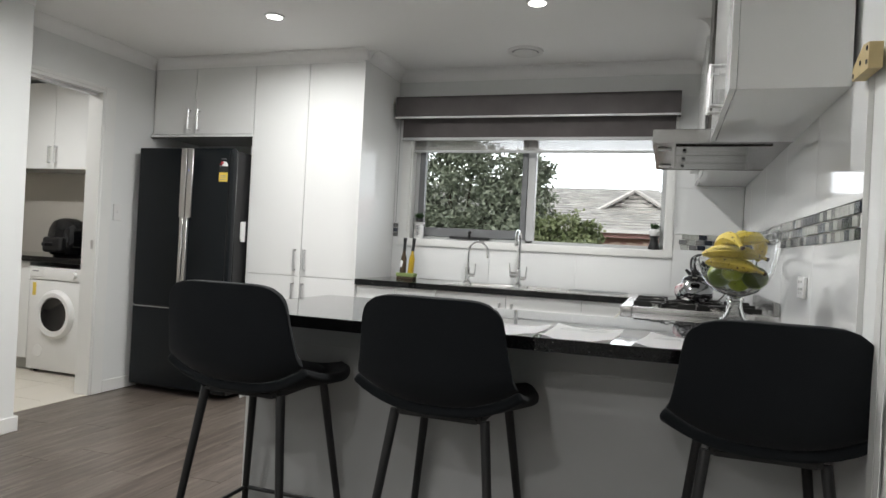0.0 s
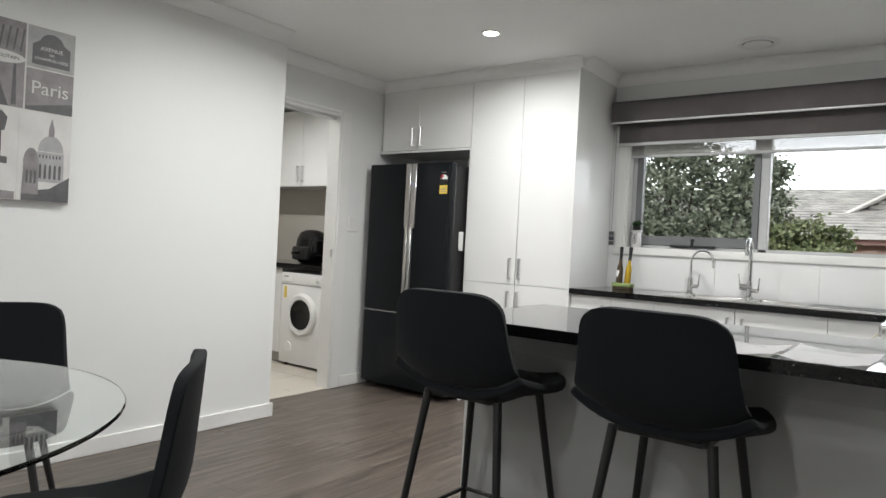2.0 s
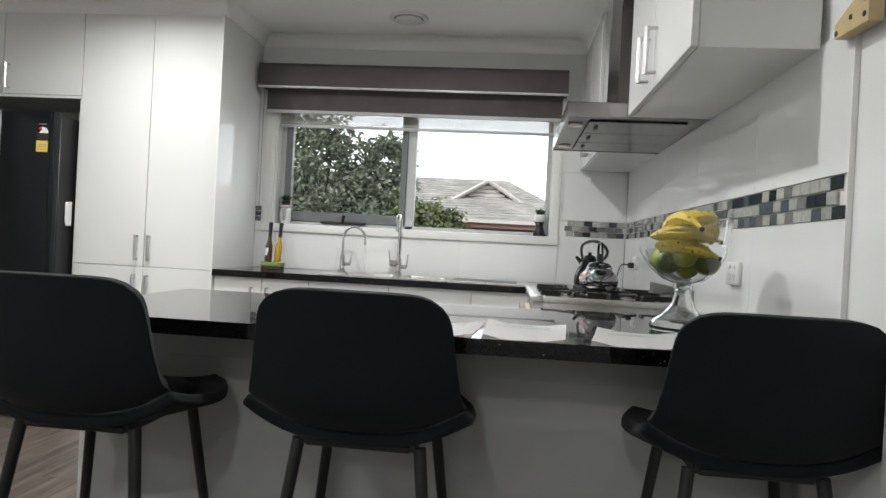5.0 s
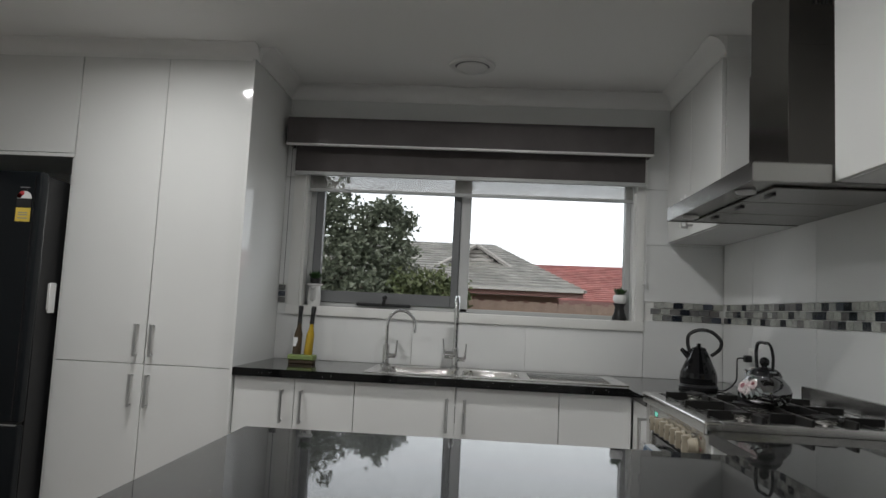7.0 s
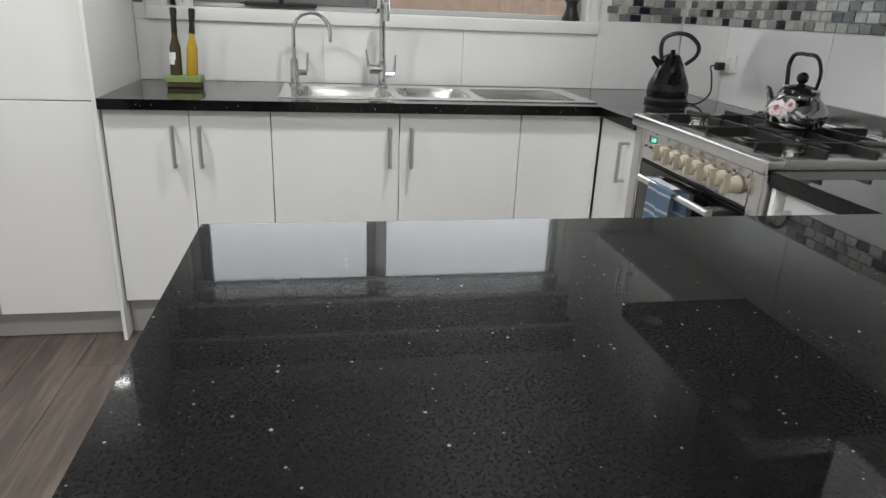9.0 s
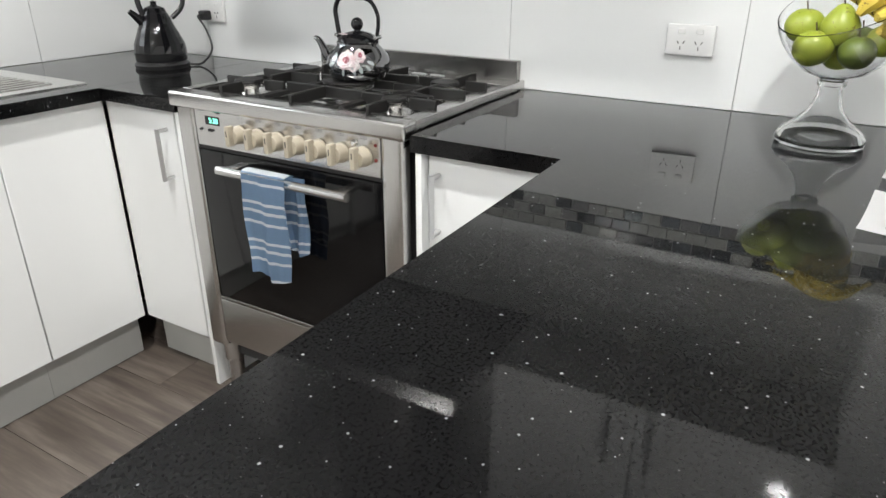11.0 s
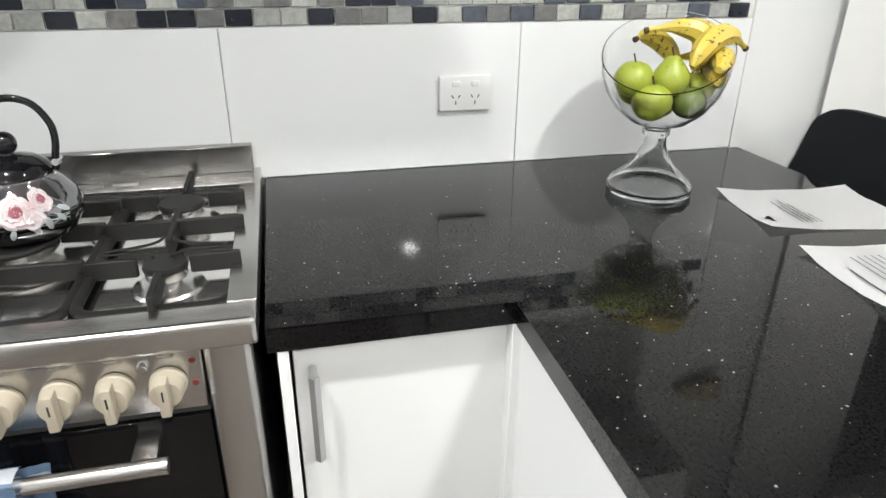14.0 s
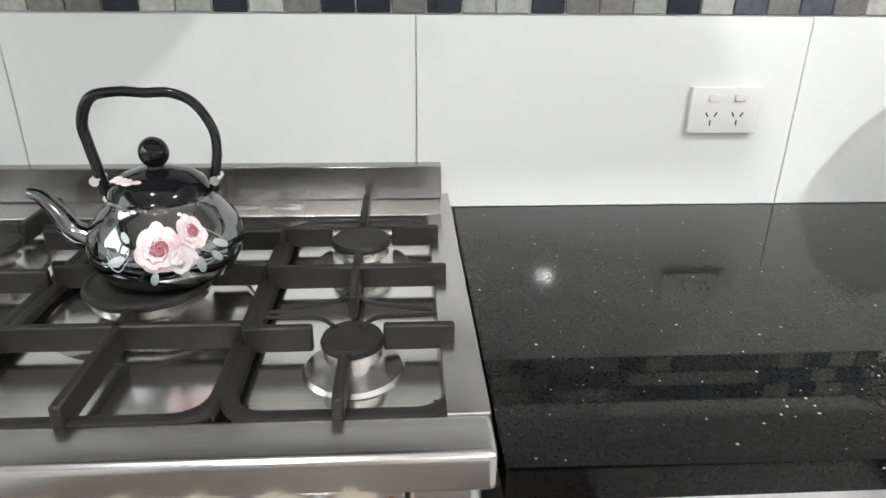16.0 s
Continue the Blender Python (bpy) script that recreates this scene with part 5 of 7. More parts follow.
fruit((-0.015, 0.085, 0.225), 0.036, APPLE, "green pear-like apple with freckled skin in the glass bowl", "apple")
fruit((-0.045, 0.010, 0.232), 0.034, APPLE, "green pear with a narrow top in the glass bowl", "pear", 1.15, 0.35)
fruit((-0.06, -0.035, 0.186), 0.032, LIME, "dark green round fruit in the glass bowl", "lime")
fruit((0.055, 0.04, 0.195), 0.036, APPLE, "green pear-like apple with freckled skin in the glass bowl", "apple")
fruit((0.06, -0.04, 0.190), 0.036, LIME, "dark green round fruit in the glass bowl", "lime")
fruit((-0.02, -0.085, 0.205), 0.031, APPLE, "green pear-like apple with freckled skin in the glass bowl", "apple")
fruit((0.01, 0.0, 0.175), 0.033, APPLE, "green pear-like apple with freckled skin in the glass bowl", "apple")
for a, b, c, r in (
    ((-0.075, -0.020, 0.262), (-0.045, -0.095, 0.310), (-0.005, -0.195, 0.285), 0.0205),
    ((-0.020, -0.060, 0.248), (0.000, -0.075, 0.312), (0.035, 0.035, 0.315), 0.0205),
    ((0.060, -0.070, 0.250), (0.075, -0.010, 0.295), (0.040, 0.060, 0.300), 0.019),
    ((-0.110, -0.066, 0.238), (-0.015, -0.112, 0.236), (0.080, -0.095, 0.214), 0.020),
    ((-0.122, -0.055, 0.262), (-0.020, -0.116, 0.272), (0.088, -0.075, 0.256), 0.021),
    ((-0.070, -0.060, 0.286), (0.020, -0.092, 0.314), (0.098, -0.020, 0.308), 0.020)):
    banana(a, b, c, r)

# ---- papers ----
def paper(pts, label, lines):
    c = sum((Vector((*p, 0)) for p in pts), Vector()) / 4
    ob = thing("paper_sheet", (c.x, c.y, 0.9005), label, "paper", "loose papers")
    bm, n = bmesh.new(), 12
    a, b, d, e = (Vector((*p, 0)) for p in pts)
    grid = []
    for i in range(n + 1):
        row = []
        for j in range(n + 1):
            u, v = i / n, j / n
            p = (a * (1 - u) + b * u) * (1 - v) + (e * (1 - u) + d * u) * v
            corner = (max(0, abs(u - 0.5) - 0.25) * max(0, abs(v - 0.5) - 0.2)) * 0.12
            p.z = 0.9012 + corner + 0.0015 * math.sin(6 * u + 4 * v) ** 2
            row.append(bm.verts.new(p))
        grid.append(row)
    for p, q in zip(grid, grid[1:]):
        for w, x, y, z in zip(p, p[1:], q[1:], q):
            bm.faces.new((w, x, y, z))
    bmesh.ops.solidify(bm, geom=bm.faces[:], thickness=0.0004)
    sheet = part("sheet", bm, PAPERM, ob)
    bm = bmesh.new()
    for v, u0, u1, t in lines:
        p, q = [(a * (1 - u) + b * u) * (1 - v) + (e * (1 - u) + d * u) * v for u in (u0, u1)]
        z = 0.9045
        dvec = (e - a).normalized() * t
        vs = [bm.verts.new((w.x, w.y, z)) for w in (p, q, q + dvec, p + dvec)]
        bm.faces.new(vs)
    bmesh.ops.solidify(bm, geom=bm.faces[:], thickness=0.0008)
    part("print", bm, PRINT, ob, "unreadable grey print lines")


rl = [(0.08, 0.12, 0.30, 0.007)] + [(0.26 + 0.03 * k, 0.15, 0.15 + 0.5 * f, 0.0022) for k, f in enumerate((1, 0.8, 1.1, 0.9, 0.4))]
paper([(-0.475, -2.485), (-0.278, -2.508), (-0.318, -2.775), (-0.528, -2.772)], "printed white letter lying on the black bench by the bowl", rl)
rl2 = [(0.1, 0.1, 0.6, 0.003)] + [(0.2 + 0.04 * k, 0.12, 0.8, 0.0022) for k in range(5)]
paper([(-0.757, -2.45), (-0.553, -2.475), (-0.58, -2.78), (-0.765, -2.775)], "printed white sheet lying on the edge of the black bench", rl2)
paper([(-0.96, -2.535), (-0.765, -2.52), (-0.79, -2.795), (-0.985, -2.79)], "white sheet of paper on the edge of the black bench", rl2[:3])

# ---- blinds ----
pel = thing("pelmet", (-1.38, -0.06, 2.055), "taupe fabric-covered pelmet box above the kitchen window", "pelmet")
pb = bmesh.new()
for b in ((-2.358, -0.405, -0.128, -0.11, 2.062, 2.202), (-2.358, -2.34, -0.11, -0.001, 2.062, 2.202), (-0.423, -0.405, -0.11, -0.001, 2.062, 2.202), (-2.358, -0.405, -0.128, -0.001, 2.190, 2.206)):
    slab(pb, *b, 0.002, 1)
part("box", pb, PELMET, pel)
part("lower_trim", box(-2.36, -0.403, -0.131, -0.106, 2.052, 2.063, 0.002, 1), WHITEPLASTIC, pel, "slim white lower trim")
bl = thing("roller_blind", (-1.38, -0.05, 1.92), "taupe roller blind pulled a little way down under the pelmet", "blind")
part("fabric", box(-2.325, -0.425, -0.046, -0.044, 1.925, 2.12), BLIND, bl)
part("roller", rod(bmesh.new(), (-2.325, -0.045, 2.12), (-0.425, -0.045, 2.12), 0.025), BLIND, bl)
part("bottom_rail", box(-2.327, -0.423, -0.054, -0.036, 1.905, 1.926, 0.003, 1), WINDOWLIGHT, bl, "pale bottom rail")
sb = thing("sunscreen_blind", (-1.38, 0.03, 1.83), "sheer sunscreen blind hanging behind the taupe blind", "blind")
part("fabric", box(-2.255, -0.475, 0.030, 0.031, 1.845, 2.02), SHEER, sb)
part("bottom_rail", box(-2.256, -0.474, 0.022, 0.038, 1.828, 1.846, 0.003, 1), WINDOWLIGHT, sb)
ch = bmesh.new()
tube(ch, [(-0.428, -0.05, 2.05), (-0.428, -0.048, 1.42), (-0.424, -0.046, 1.405), (-0.420, -0.048, 1.42), (-0.421, -0.05, 2.05)], 0.0018, 6)
slab(ch, -0.431, -0.418, -0.054, -0.042, 1.385, 1.43, 0.002, 1)
part("chain", ch, WHITEPLASTIC, bl, "pull chain with weight")
ch2 = bmesh.new()
tube(ch2, [(-2.345, -0.05, 2.05), (-2.345, -0.048, 1.25)], 0.0016, 6)
part("chain", ch2, WINDOWGREY, bl, "pull chain")

# ---- things on the sill and the window bench ----
def leaves(bm, c, n, spread, length, width, up=0.6, seed=1):
    rnd = random.Random(seed)
    for _ in range(n):
        a, e = rnd.uniform(0, 2 * math.pi), rnd.uniform(up * 0.3, up * 1.5)
        d = Vector((math.cos(a) * math.cos(e), math.sin(a) * math.cos(e), math.sin(e)))
        s = d.cross(Vector((0, 0, 1))).normalized() * width * rnd.uniform(0.7, 1.2)
        o = Vector(c) + Vector((rnd.uniform(-1, 1), rnd.uniform(-1, 1), rnd.uniform(0, 1))) * spread
        L = length * rnd.uniform(0.6, 1.2)
        vs = [bm.verts.new(q) for q in (o, o + d * L * 0.5 + s, o + d * L, o + d * L * 0.5 - s)]
        bm.faces.new(vs)
    return bm


V1 = Vector((-2.195, 0.045, 1.193))
v1 = thing("patterned_vase", tuple(V1), "white ceramic vase with black zigzag pattern on the window sill", "vase")
part("body", lathe(bmesh.new(), [(0, 0), (0.032, 0), (0.034, 0.01), (0.036, 0.04), (0.032, 0.085), (0.028, 0.105), (0.040, 0.112), (0.042, 0.12), (0.034, 0.12), (0, 0.112)], V1, 28), WHITEPLASTIC, v1)
zz = bmesh.new()
for k in range(5):
    for s in (-1, 1):
        z = 0.025 + k * 0.015
        rod(zz, V1 + Vector((s * 0.002, -0.0365, z)), V1 + Vector((s * 0.016, -0.0335, z + 0.016)), 0.0016, seg=5)
rod(zz, V1 + Vector((0, -0.0365, 0.015)), V1 + Vector((0, -0.0325, 0.098)), 0.0014, seg=5)
part("pattern", zz, BLACKPLASTIC, v1, "black fern-like pattern")
pl1 = thing("small_plant", tuple(V1 + Vector((0, 0, 0.113))), "small dark bushy plant in a black pot on the vase", "plant")
part("pot", lathe(bmesh.new(), [(0, 0), (0.024, 0.0), (0.030, 0.035), (0, 0.035)], V1 + Vector((0, 0, 0.1135)), 20), BLACKPLASTIC, pl1)
part("leaves", leaves(bmesh.new(), V1 + Vector((0, 0, 0.145)), 240, 0.022, 0.03, 0.004, 0.9, 3), LEAF, pl1, smooth=False, kind="stuff")
V2 = Vector((-0.53, 0.045, 1.193))
v2 = thing("black_pedestal", tuple(V2), "black waisted pedestal on the window sill", "plant stand")
part("body", lathe(bmesh.new(), [(0, 0), (0.038, 0), (0.040, 0.01), (0.028, 0.045), (0.024, 0.07), (0.032, 0.085), (0.036, 0.09), (0, 0.09)], V2, 20), BLACKPLASTIC, v2)
pl2 = thing("succulent", tuple(V2 + Vector((0, 0, 0.091))), "green succulent in a round white pot on the black pedestal", "plant")
part("pot", lathe(bmesh.new(), [(0, 0), (0.025, 0.0), (0.034, 0.015), (0.035, 0.035), (0.030, 0.045), (0, 0.042)], V2 + Vector((0, 0, 0.0905)), 24), WHITEPLASTIC, pl2)
part("leaves", leaves(bmesh.new(), V2 + Vector((0, 0, 0.128)), 60, 0.018, 0.04, 0.007, 1.0, 5), LEAF, pl2, smooth=False)

OX, OY = -2.165, -0.235
stand = thing("oil_bottle_stand", (OX, OY, 0.90), "low green and brown wooden stand on the black bench", "bottle stand")
part("tray", box(OX - 0.062, OX + 0.062, OY - 0.035, OY + 0.035, 0.900, 0.918, 0.003, 1), BROWN, stand)
part("band", box(OX - 0.066, OX + 0.066, OY - 0.038, OY + 0.038, 0.918, 0.944, 0.004, 1), OLIVE, stand, "green painted band")


def bottle(x, material, label, cap, lean):
    c = Vector((x, OY, 0.9445))
    ob = thing("oil_bottle", tuple(c), label, "bottle", "oil bottles")
    m = Matrix.Rotation(radians(lean), 4, "Y")
    part("bottle", lathe(bmesh.new(), [(0, 0), (0.021, 0), (0.022, 0.01), (0.020, 0.10), (0.011, 0.135), (0.0095, 0.16), (0, 0.16)], c, 24, m), material, ob)
    part("cap", lathe(bmesh.new(), [(0.0, 0.245), (0.011, 0.245), (0.013, 0.238), (0.010, 0.19), (0.012, 0.155), (0.0, 0.155)], c, 20, m), cap, ob, "black pourer cap")
    return ob


b1 = bottle(OX - 0.03, BROWN, "dark brown sauce bottle with a white label in the stand", BLACKPLASTIC, 2)
part("label", lathe(bmesh.new(), [(0.0212, 0.04), (0.0212, 0.085)], Vector((OX - 0.03, OY, 0.9445)), 24), PAPERM, b1, "white paper label")
bottle(OX + 0.028, OIL, "yellow oil bottle with a black cap in the stand", BLACKPLASTIC, 4)

# yellow wooden block at the end of the tiles
blk = thing("wooden_mounting_block", (-0.02, -2.77, 1.60), "pale plywood mounting block with dark holes on the wall", "wooden block")
pb = bmesh.new()
prof2 = [(-2.700, 1.592), (-2.840, 1.588), (-2.840, 1.648), (-2.790, 1.655), (-2.700, 1.622)]
a = [pb.verts.new((-0.030, y, z)) for y, z in prof2]
b = [pb.verts.new((-0.001, y, z)) for y, z in prof2]
pb.faces.new(a), pb.faces.new(b[::-1])
for k in range(5):
    pb.faces.new((a[k], a[(k + 1) % 5], b[(k + 1) % 5], b[k]))
part("board", pb, PALEWOOD, blk)
hl = bmesh.new()
for y, z in ((-2.825, 1.638), (-2.825, 1.606), (-2.77, 1.618), (-2.71, 1.602)):
    rod(hl, (-0.0315, y, z), (-0.028, y, z), 0.006, seg=12)
part("screw_holes", hl, GAP, blk, "dark screw holes")

# ---- ceiling fittings ----
for x, y in DOWNLIGHTS + [(-5.0, -1.45)]:
    dl = thing("downlight", (x, y, CEIL - 0.008), "round white recessed downlight, lit, in the ceiling", "downlight", "ceiling downlights")
    part("trim_ring", lathe(bmesh.new(), [(0.045, 0.0), (0.058, 0.0015), (0.060, 0.0075), (0.045, 0.0075)], (x, y, CEIL - 0.008), 36), WHITEPLASTIC, dl)
    part("lens", lathe(bmesh.new(), [(0, 0.003), (0.045, 0.003), (0.045, 0.006)], (x, y, CEIL - 0.008), 32), LENS, dl, "glowing frosted lens")
ev = thing("ceiling_vent", (-1.366, -0.39, CEIL - 0.02), "round white exhaust vent in the ceiling above the sink", "ceiling vent")
part("ring", lathe(bmesh.new(), [(0.085, 0.019), (0.115, 0.019), (0.112, 0.008), (0.100, 0.003), (0.088, 0.006)], (-1.366, -0.39, CEIL - 0.02), 40), WHITEPLASTIC, ev)
part("disc", lathe(bmesh.new(), [(0, 0.0), (0.072, 0.001), (0.078, 0.004), (0.075, 0.008), (0, 0.008)], (-1.366, -0.39, CEIL - 0.02), 40), WHITEPLASTIC, ev)
part("throat", lathe(bmesh.new(), [(0, 0.016), (0.088, 0.016), (0.088, 0.0195)], (-1.366, -0.39, CEIL - 0.02), 32), PRINT, ev, "grey vent throat")


# ---- black fridge in its niche ----
FRX0, FRX1, FRY, FRZ = -4.07, -3.272, -0.745, 1.738
fr = thing("fridge", (-3.66, -0.4, 0), "tall black French-door fridge with silver handle strips in the cupboard niche", "fridge")
part("body", box(FRX0 + 0.004, FRX1 - 0.004, FRY + 0.055, -0.04, 0.03, FRZ - 0.015, 0.004, 1), BLACKMETAL, fr)
FM = -3.645
part("door", box(FRX0, FM - 0.002, FRY, FRY + 0.052, 0.618, FRZ, 0.012, 3), FRIDGE, fr, "black upper door")
rd = part("door", box(FM + 0.002, FRX1, FRY, FRY + 0.052, 0.618, FRZ, 0.012, 3), FRIDGE, fr, "black upper door")
part("freezer_drawer", box(FRX0, FRX1, FRY, FRY + 0.052, 0.05, 0.606, 0.012, 3), FRIDGE, fr, "black freezer drawer")
part("gap", box(FRX0 + 0.01, FRX1 - 0.01, FRY + 0.01, FRY + 0.05, 0.604, 0.620), GAP, fr)
part("drawer_grip", box(FRX0 + 0.01, FRX1 - 0.01, FRY - 0.002, FRY + 0.012, 0.606, 0.611), DULLCHROME, fr, "thin metal drawer grip")
for x0, x1 in ((FM - 0.050, FM - 0.004), (FM + 0.004, FM + 0.050)):
    s = -1 if x1 < FM else 1
    bm = bmesh.new()
    slab(bm, x0, x1, FRY - 0.012, FRY, 1.25, FRZ - 0.006, 0.003, 1)
    bmesh.ops.recalc_face_normals(bm, faces=bm.faces)
    part("upper_trim", bm, DULLCHROME, fr, "silver handle strip")
    bm = bmesh.new()
    xa, xb = (x0 + 0.018, x1) if s < 0 else (x0, x1 - 0.018)
    slab(bm, xa, xb, FRY - 0.022, FRY, 0.625, 1.25, 0.003, 1)
    part("handle_strip", bm, DULLCHROME, fr, "silver recessed handle strip")
bm = bmesh.new()
lathe(bm, [(0, 0.001), (0.034, 0.001), (0.034, 0.0)], (-3.345, FRY - 0.0005, 1.612), 28, Matrix.Rotation(radians(90), 4, "X"))
st = part("rating_label", bm, PAPERM, rd, "white round rating sticker")
part("label_base", box(-3.379, -3.311, FRY - 0.0022, FRY - 0.0008, 1.572, 1.612), BLACKPLASTIC, rd, "black band of the sticker")
bm = bmesh.new()
for a in (200, 160, 120):
    p = Vector((-3.345 + 0.024 * math.cos(radians(a)), FRY - 0.0028, 1.616 + 0.022 * abs(math.sin(radians(a)))))
    lathe(bm, [(0, 0.001), (0.0105, 0.001), (0.0105, 0.0)], p, 14, Matrix.Rotation(radians(90), 4, "X"))
part("red_stars", bm, RED, rd, "red stars of the sticker")
part("yellow_label", box(-3.379, -3.311, FRY - 0.0025, FRY - 0.0005, 1.507, 1.569), YELLOW, rd, "yellow energy label")
bm = bmesh.new()
for z in (1.545, 1.535, 1.52):
    slab(bm, -3.367, -3.323, FRY - 0.0035, FRY - 0.0024, z, z + 0.004)
slab(bm, -3.367, -3.323, FRY - 0.0035, FRY - 0.0024, 1.660, 1.664)
part("printed_bars", bm, PRINT, rd)
part("indicator", box(FM + 0.018, FM + 0.024, FRY - 0.0135, FRY - 0.0118, 1.575, 1.581), BLUEDOT, fr, "small blue indicator light")
part("side_strip", box(FRX1 - 0.03, FRX1 - 0.024, FRY - 0.001, FRY + 0.001, 0.63, FRZ - 0.02), BLACKGLOSS, fr)
rem = thing("remote_control", (-3.264, -0.60, 1.2), "white remote control in a holder on the panel beside the fridge", "remote control")
part("holder", box(-3.268, -3.2605, -0.63, -0.582, 1.10, 1.24, 0.003, 1), WHITEPLASTIC, rem)
part("remote", box(-3.278, -3.2685, -0.624, -0.588, 1.115, 1.235, 0.004, 2), WHITEPLASTIC, rem)
part("button", box(-3.2792, -3.2778, -0.615, -0.597, 1.19, 1.21), PRINT, rem, "grey button pad")

# ---- laundry ----
LB = -0.66
wm = thing("washing_machine", (-4.9, -0.36, 0), "white front-loading washing machine under the black laundry bench", "washing machine")
part("body", box(-5.155, -4.605, LB + 0.01, -0.08, 0.02, 0.825, 0.008, 2), WHITEPLASTIC, wm)
part("front", box(-5.155, -4.605, LB - 0.008, LB + 0.01, 0.03, 0.72, 0.006, 2), WHITEPLASTIC, wm)
part("control_panel", box(-5.155, -4.605, LB - 0.012, LB + 0.01, 0.726, 0.825, 0.006, 2), WHITEPLASTIC, wm)
RX = Matrix.Rotation(radians(90), 4, "X")
dr = part("door_ring", lathe(bmesh.new(), [(0.125, 0.0), (0.135, 0.028), (0.165, 0.030), (0.185, 0.012), (0.188, 0.0)], (-4.875, LB - 0.008, 0.465), 48, RX), WHITEPLASTIC, wm, "thick white door ring")
part("door_glass", lathe(bmesh.new(), [(0.0, 0.006), (0.09, 0.012), (0.127, 0.022), (0.13, 0.0)], (-4.875, LB - 0.008, 0.465), 40, RX), BLACKGLOSS, dr, "dark domed door glass")
part("dial", lathe(bmesh.new(), [(0, 0.022), (0.022, 0.022), (0.026, 0.0)], (-4.70, LB - 0.012, 0.775), 24, RX), WHITEPLASTIC, wm, "white program dial")
part("detergent_drawer", box(-5.135, -5.0, LB - 0.016, LB - 0.01, 0.745, 0.81, 0.003, 1), WHITEPLASTIC, wm)
part("dark_badge", box(-5.12, -5.06, LB - 0.0175, LB - 0.0155, 0.785, 0.795), PRINT, wm)
part("filter_cover", lathe(bmesh.new(), [(0, 0.004), (0.045, 0.004), (0.048, 0.0)], (-5.04, LB - 0.008, 0.17), 28, RX), WHITEPLASTIC, wm, "round filter cover")
part("energy_label", box(-5.12, -5.085, LB - 0.0095, LB - 0.0078, 0.60, 0.70), YELLOW, wm, "small yellow energy label")
part("side_slot", box(-4.645, -4.612, LB - 0.010, LB - 0.0078, 0.05, 0.19), PRINT, wm)
for x in (-5.11, -4.65):
    part("foot", lathe(bmesh.new(), [(0, 0), (0.02, 0), (0.02, 0.03), (0, 0.03)], (x, LB + 0.05, 0), 12), BLACKPLASTIC, wm)
cabinet("narrow white laundry cupboard with a bar handle beside the washing machine", "n", -4.60, -4.215, 0.10, 0.86, LB, -0.04, [(-4.60, -4.215, 0.10, 0.86, (-4.57, 0.70, 0.11))], kick=1)
cabinet("white laundry base cupboard beside the washing machine", "n", -6.3, -5.165, 0.10, 0.86, LB, -0.04, [(-6.3, -5.73, 0.10, 0.86, (-5.78, 0.70, 0.11)), (-5.73, -5.165, 0.10, 0.86, (-5.68, 0.70, 0.11))], kick=1)
lt = thing("laundry_benchtop", (-5.2, -0.36, 0.862), "black laundry benchtop over the washing machine", "benchtop")
part("top", box(-6.3, -4.215, -0.69, -0.032, 0.862, 0.905, 0.002, 1), STONE, lt)
cabinet("white gloss laundry wall cupboard with bar handles", "n", -6.2, -4.86, 1.62, 2.34, -0.38, -0.035, [(-6.2, -5.76, 1.62, 2.34, (-5.80, 1.67, 0.135)), (-5.76, -5.31, 1.62, 2.34, (-5.345, 1.67, 0.135)), (-5.31, -4.86, 1.62, 2.34, (-5.275, 1.67, 0.135))], cat="cupboard")
cabinet("narrow white gloss laundry wall cupboard", "n", -4.86, -4.215, 1.62, 2.34, -0.38, -0.035, [(-4.86, -4.215, 1.62, 2.34, None)], cat="cupboard")
A = Vector((-5.06, -0.42, 0.906))
af = thing("air_fryer", tuple(A), "glossy black rounded air fryer on the laundry bench", "air fryer")
bm = bmesh.new()
lathe(bm, [(0, 0.012), (0.12, 0.012), (0.145, 0.05), (0.15, 0.14), (0.14, 0.22), (0.11, 0.28), (0.06, 0.305), (0, 0.31)], A, 40)
part("body", bm, BLACKGLOSS, af)
part("basket_front", box(A.x - 0.10, A.x + 0.10, A.y - 0.162, A.y - 0.10, 0.935, 1.06, 0.03, 4), BLACKPLASTIC, af)
part("basket_handle", box(A.x - 0.018, A.x + 0.018, A.y - 0.235, A.y - 0.15, 0.985, 1.015, 0.01, 3), BLACKPLASTIC, af)
part("foot_ring", lathe(bmesh.new(), [(0, 0), (0.10, 0), (0.11, 0.012), (0, 0.012)], A, 30), BLACKPLASTIC, af)
mw = thing("black_box_appliance", (-4.66, -0.38, 0.906), "black countertop appliance with a white top on the laundry bench", "small appliance")
part("body", box(-4.77, -4.45, -0.52, -0.15, 0.912, 1.19, 0.008, 2), BLACKPLASTIC, mw)
part("lid", box(-4.775, -4.445, -0.525, -0.145, 1.1915, 1.222, 0.006, 2), WHITEPLASTIC, mw, "white top")
part("base", box(-4.775, -4.445, -0.53, -0.145, 0.906, 0.935, 0.006, 2), WHITEPLASTIC, mw, "white base")
pan = thing("frying_pan", (-5.33, -0.35, 0.906), "black frying pan leaning on the laundry splashback", "pan")
part("pan", lathe(bmesh.new(), [(0, 0), (0.10, 0.0), (0.125, 0.035), (0.128, 0.035), (0.103, -0.004), (0, -0.004)], (-5.33, -0.20, 1.075), 36, Matrix.Rotation(radians(72), 4, "X")), BLACKPLASTIC, pan)
part("handle", rod(bmesh.new(), (-5.33, -0.235, 0.97), (-5.33, -0.26, 0.915), 0.012), BLACKPLASTIC, pan)

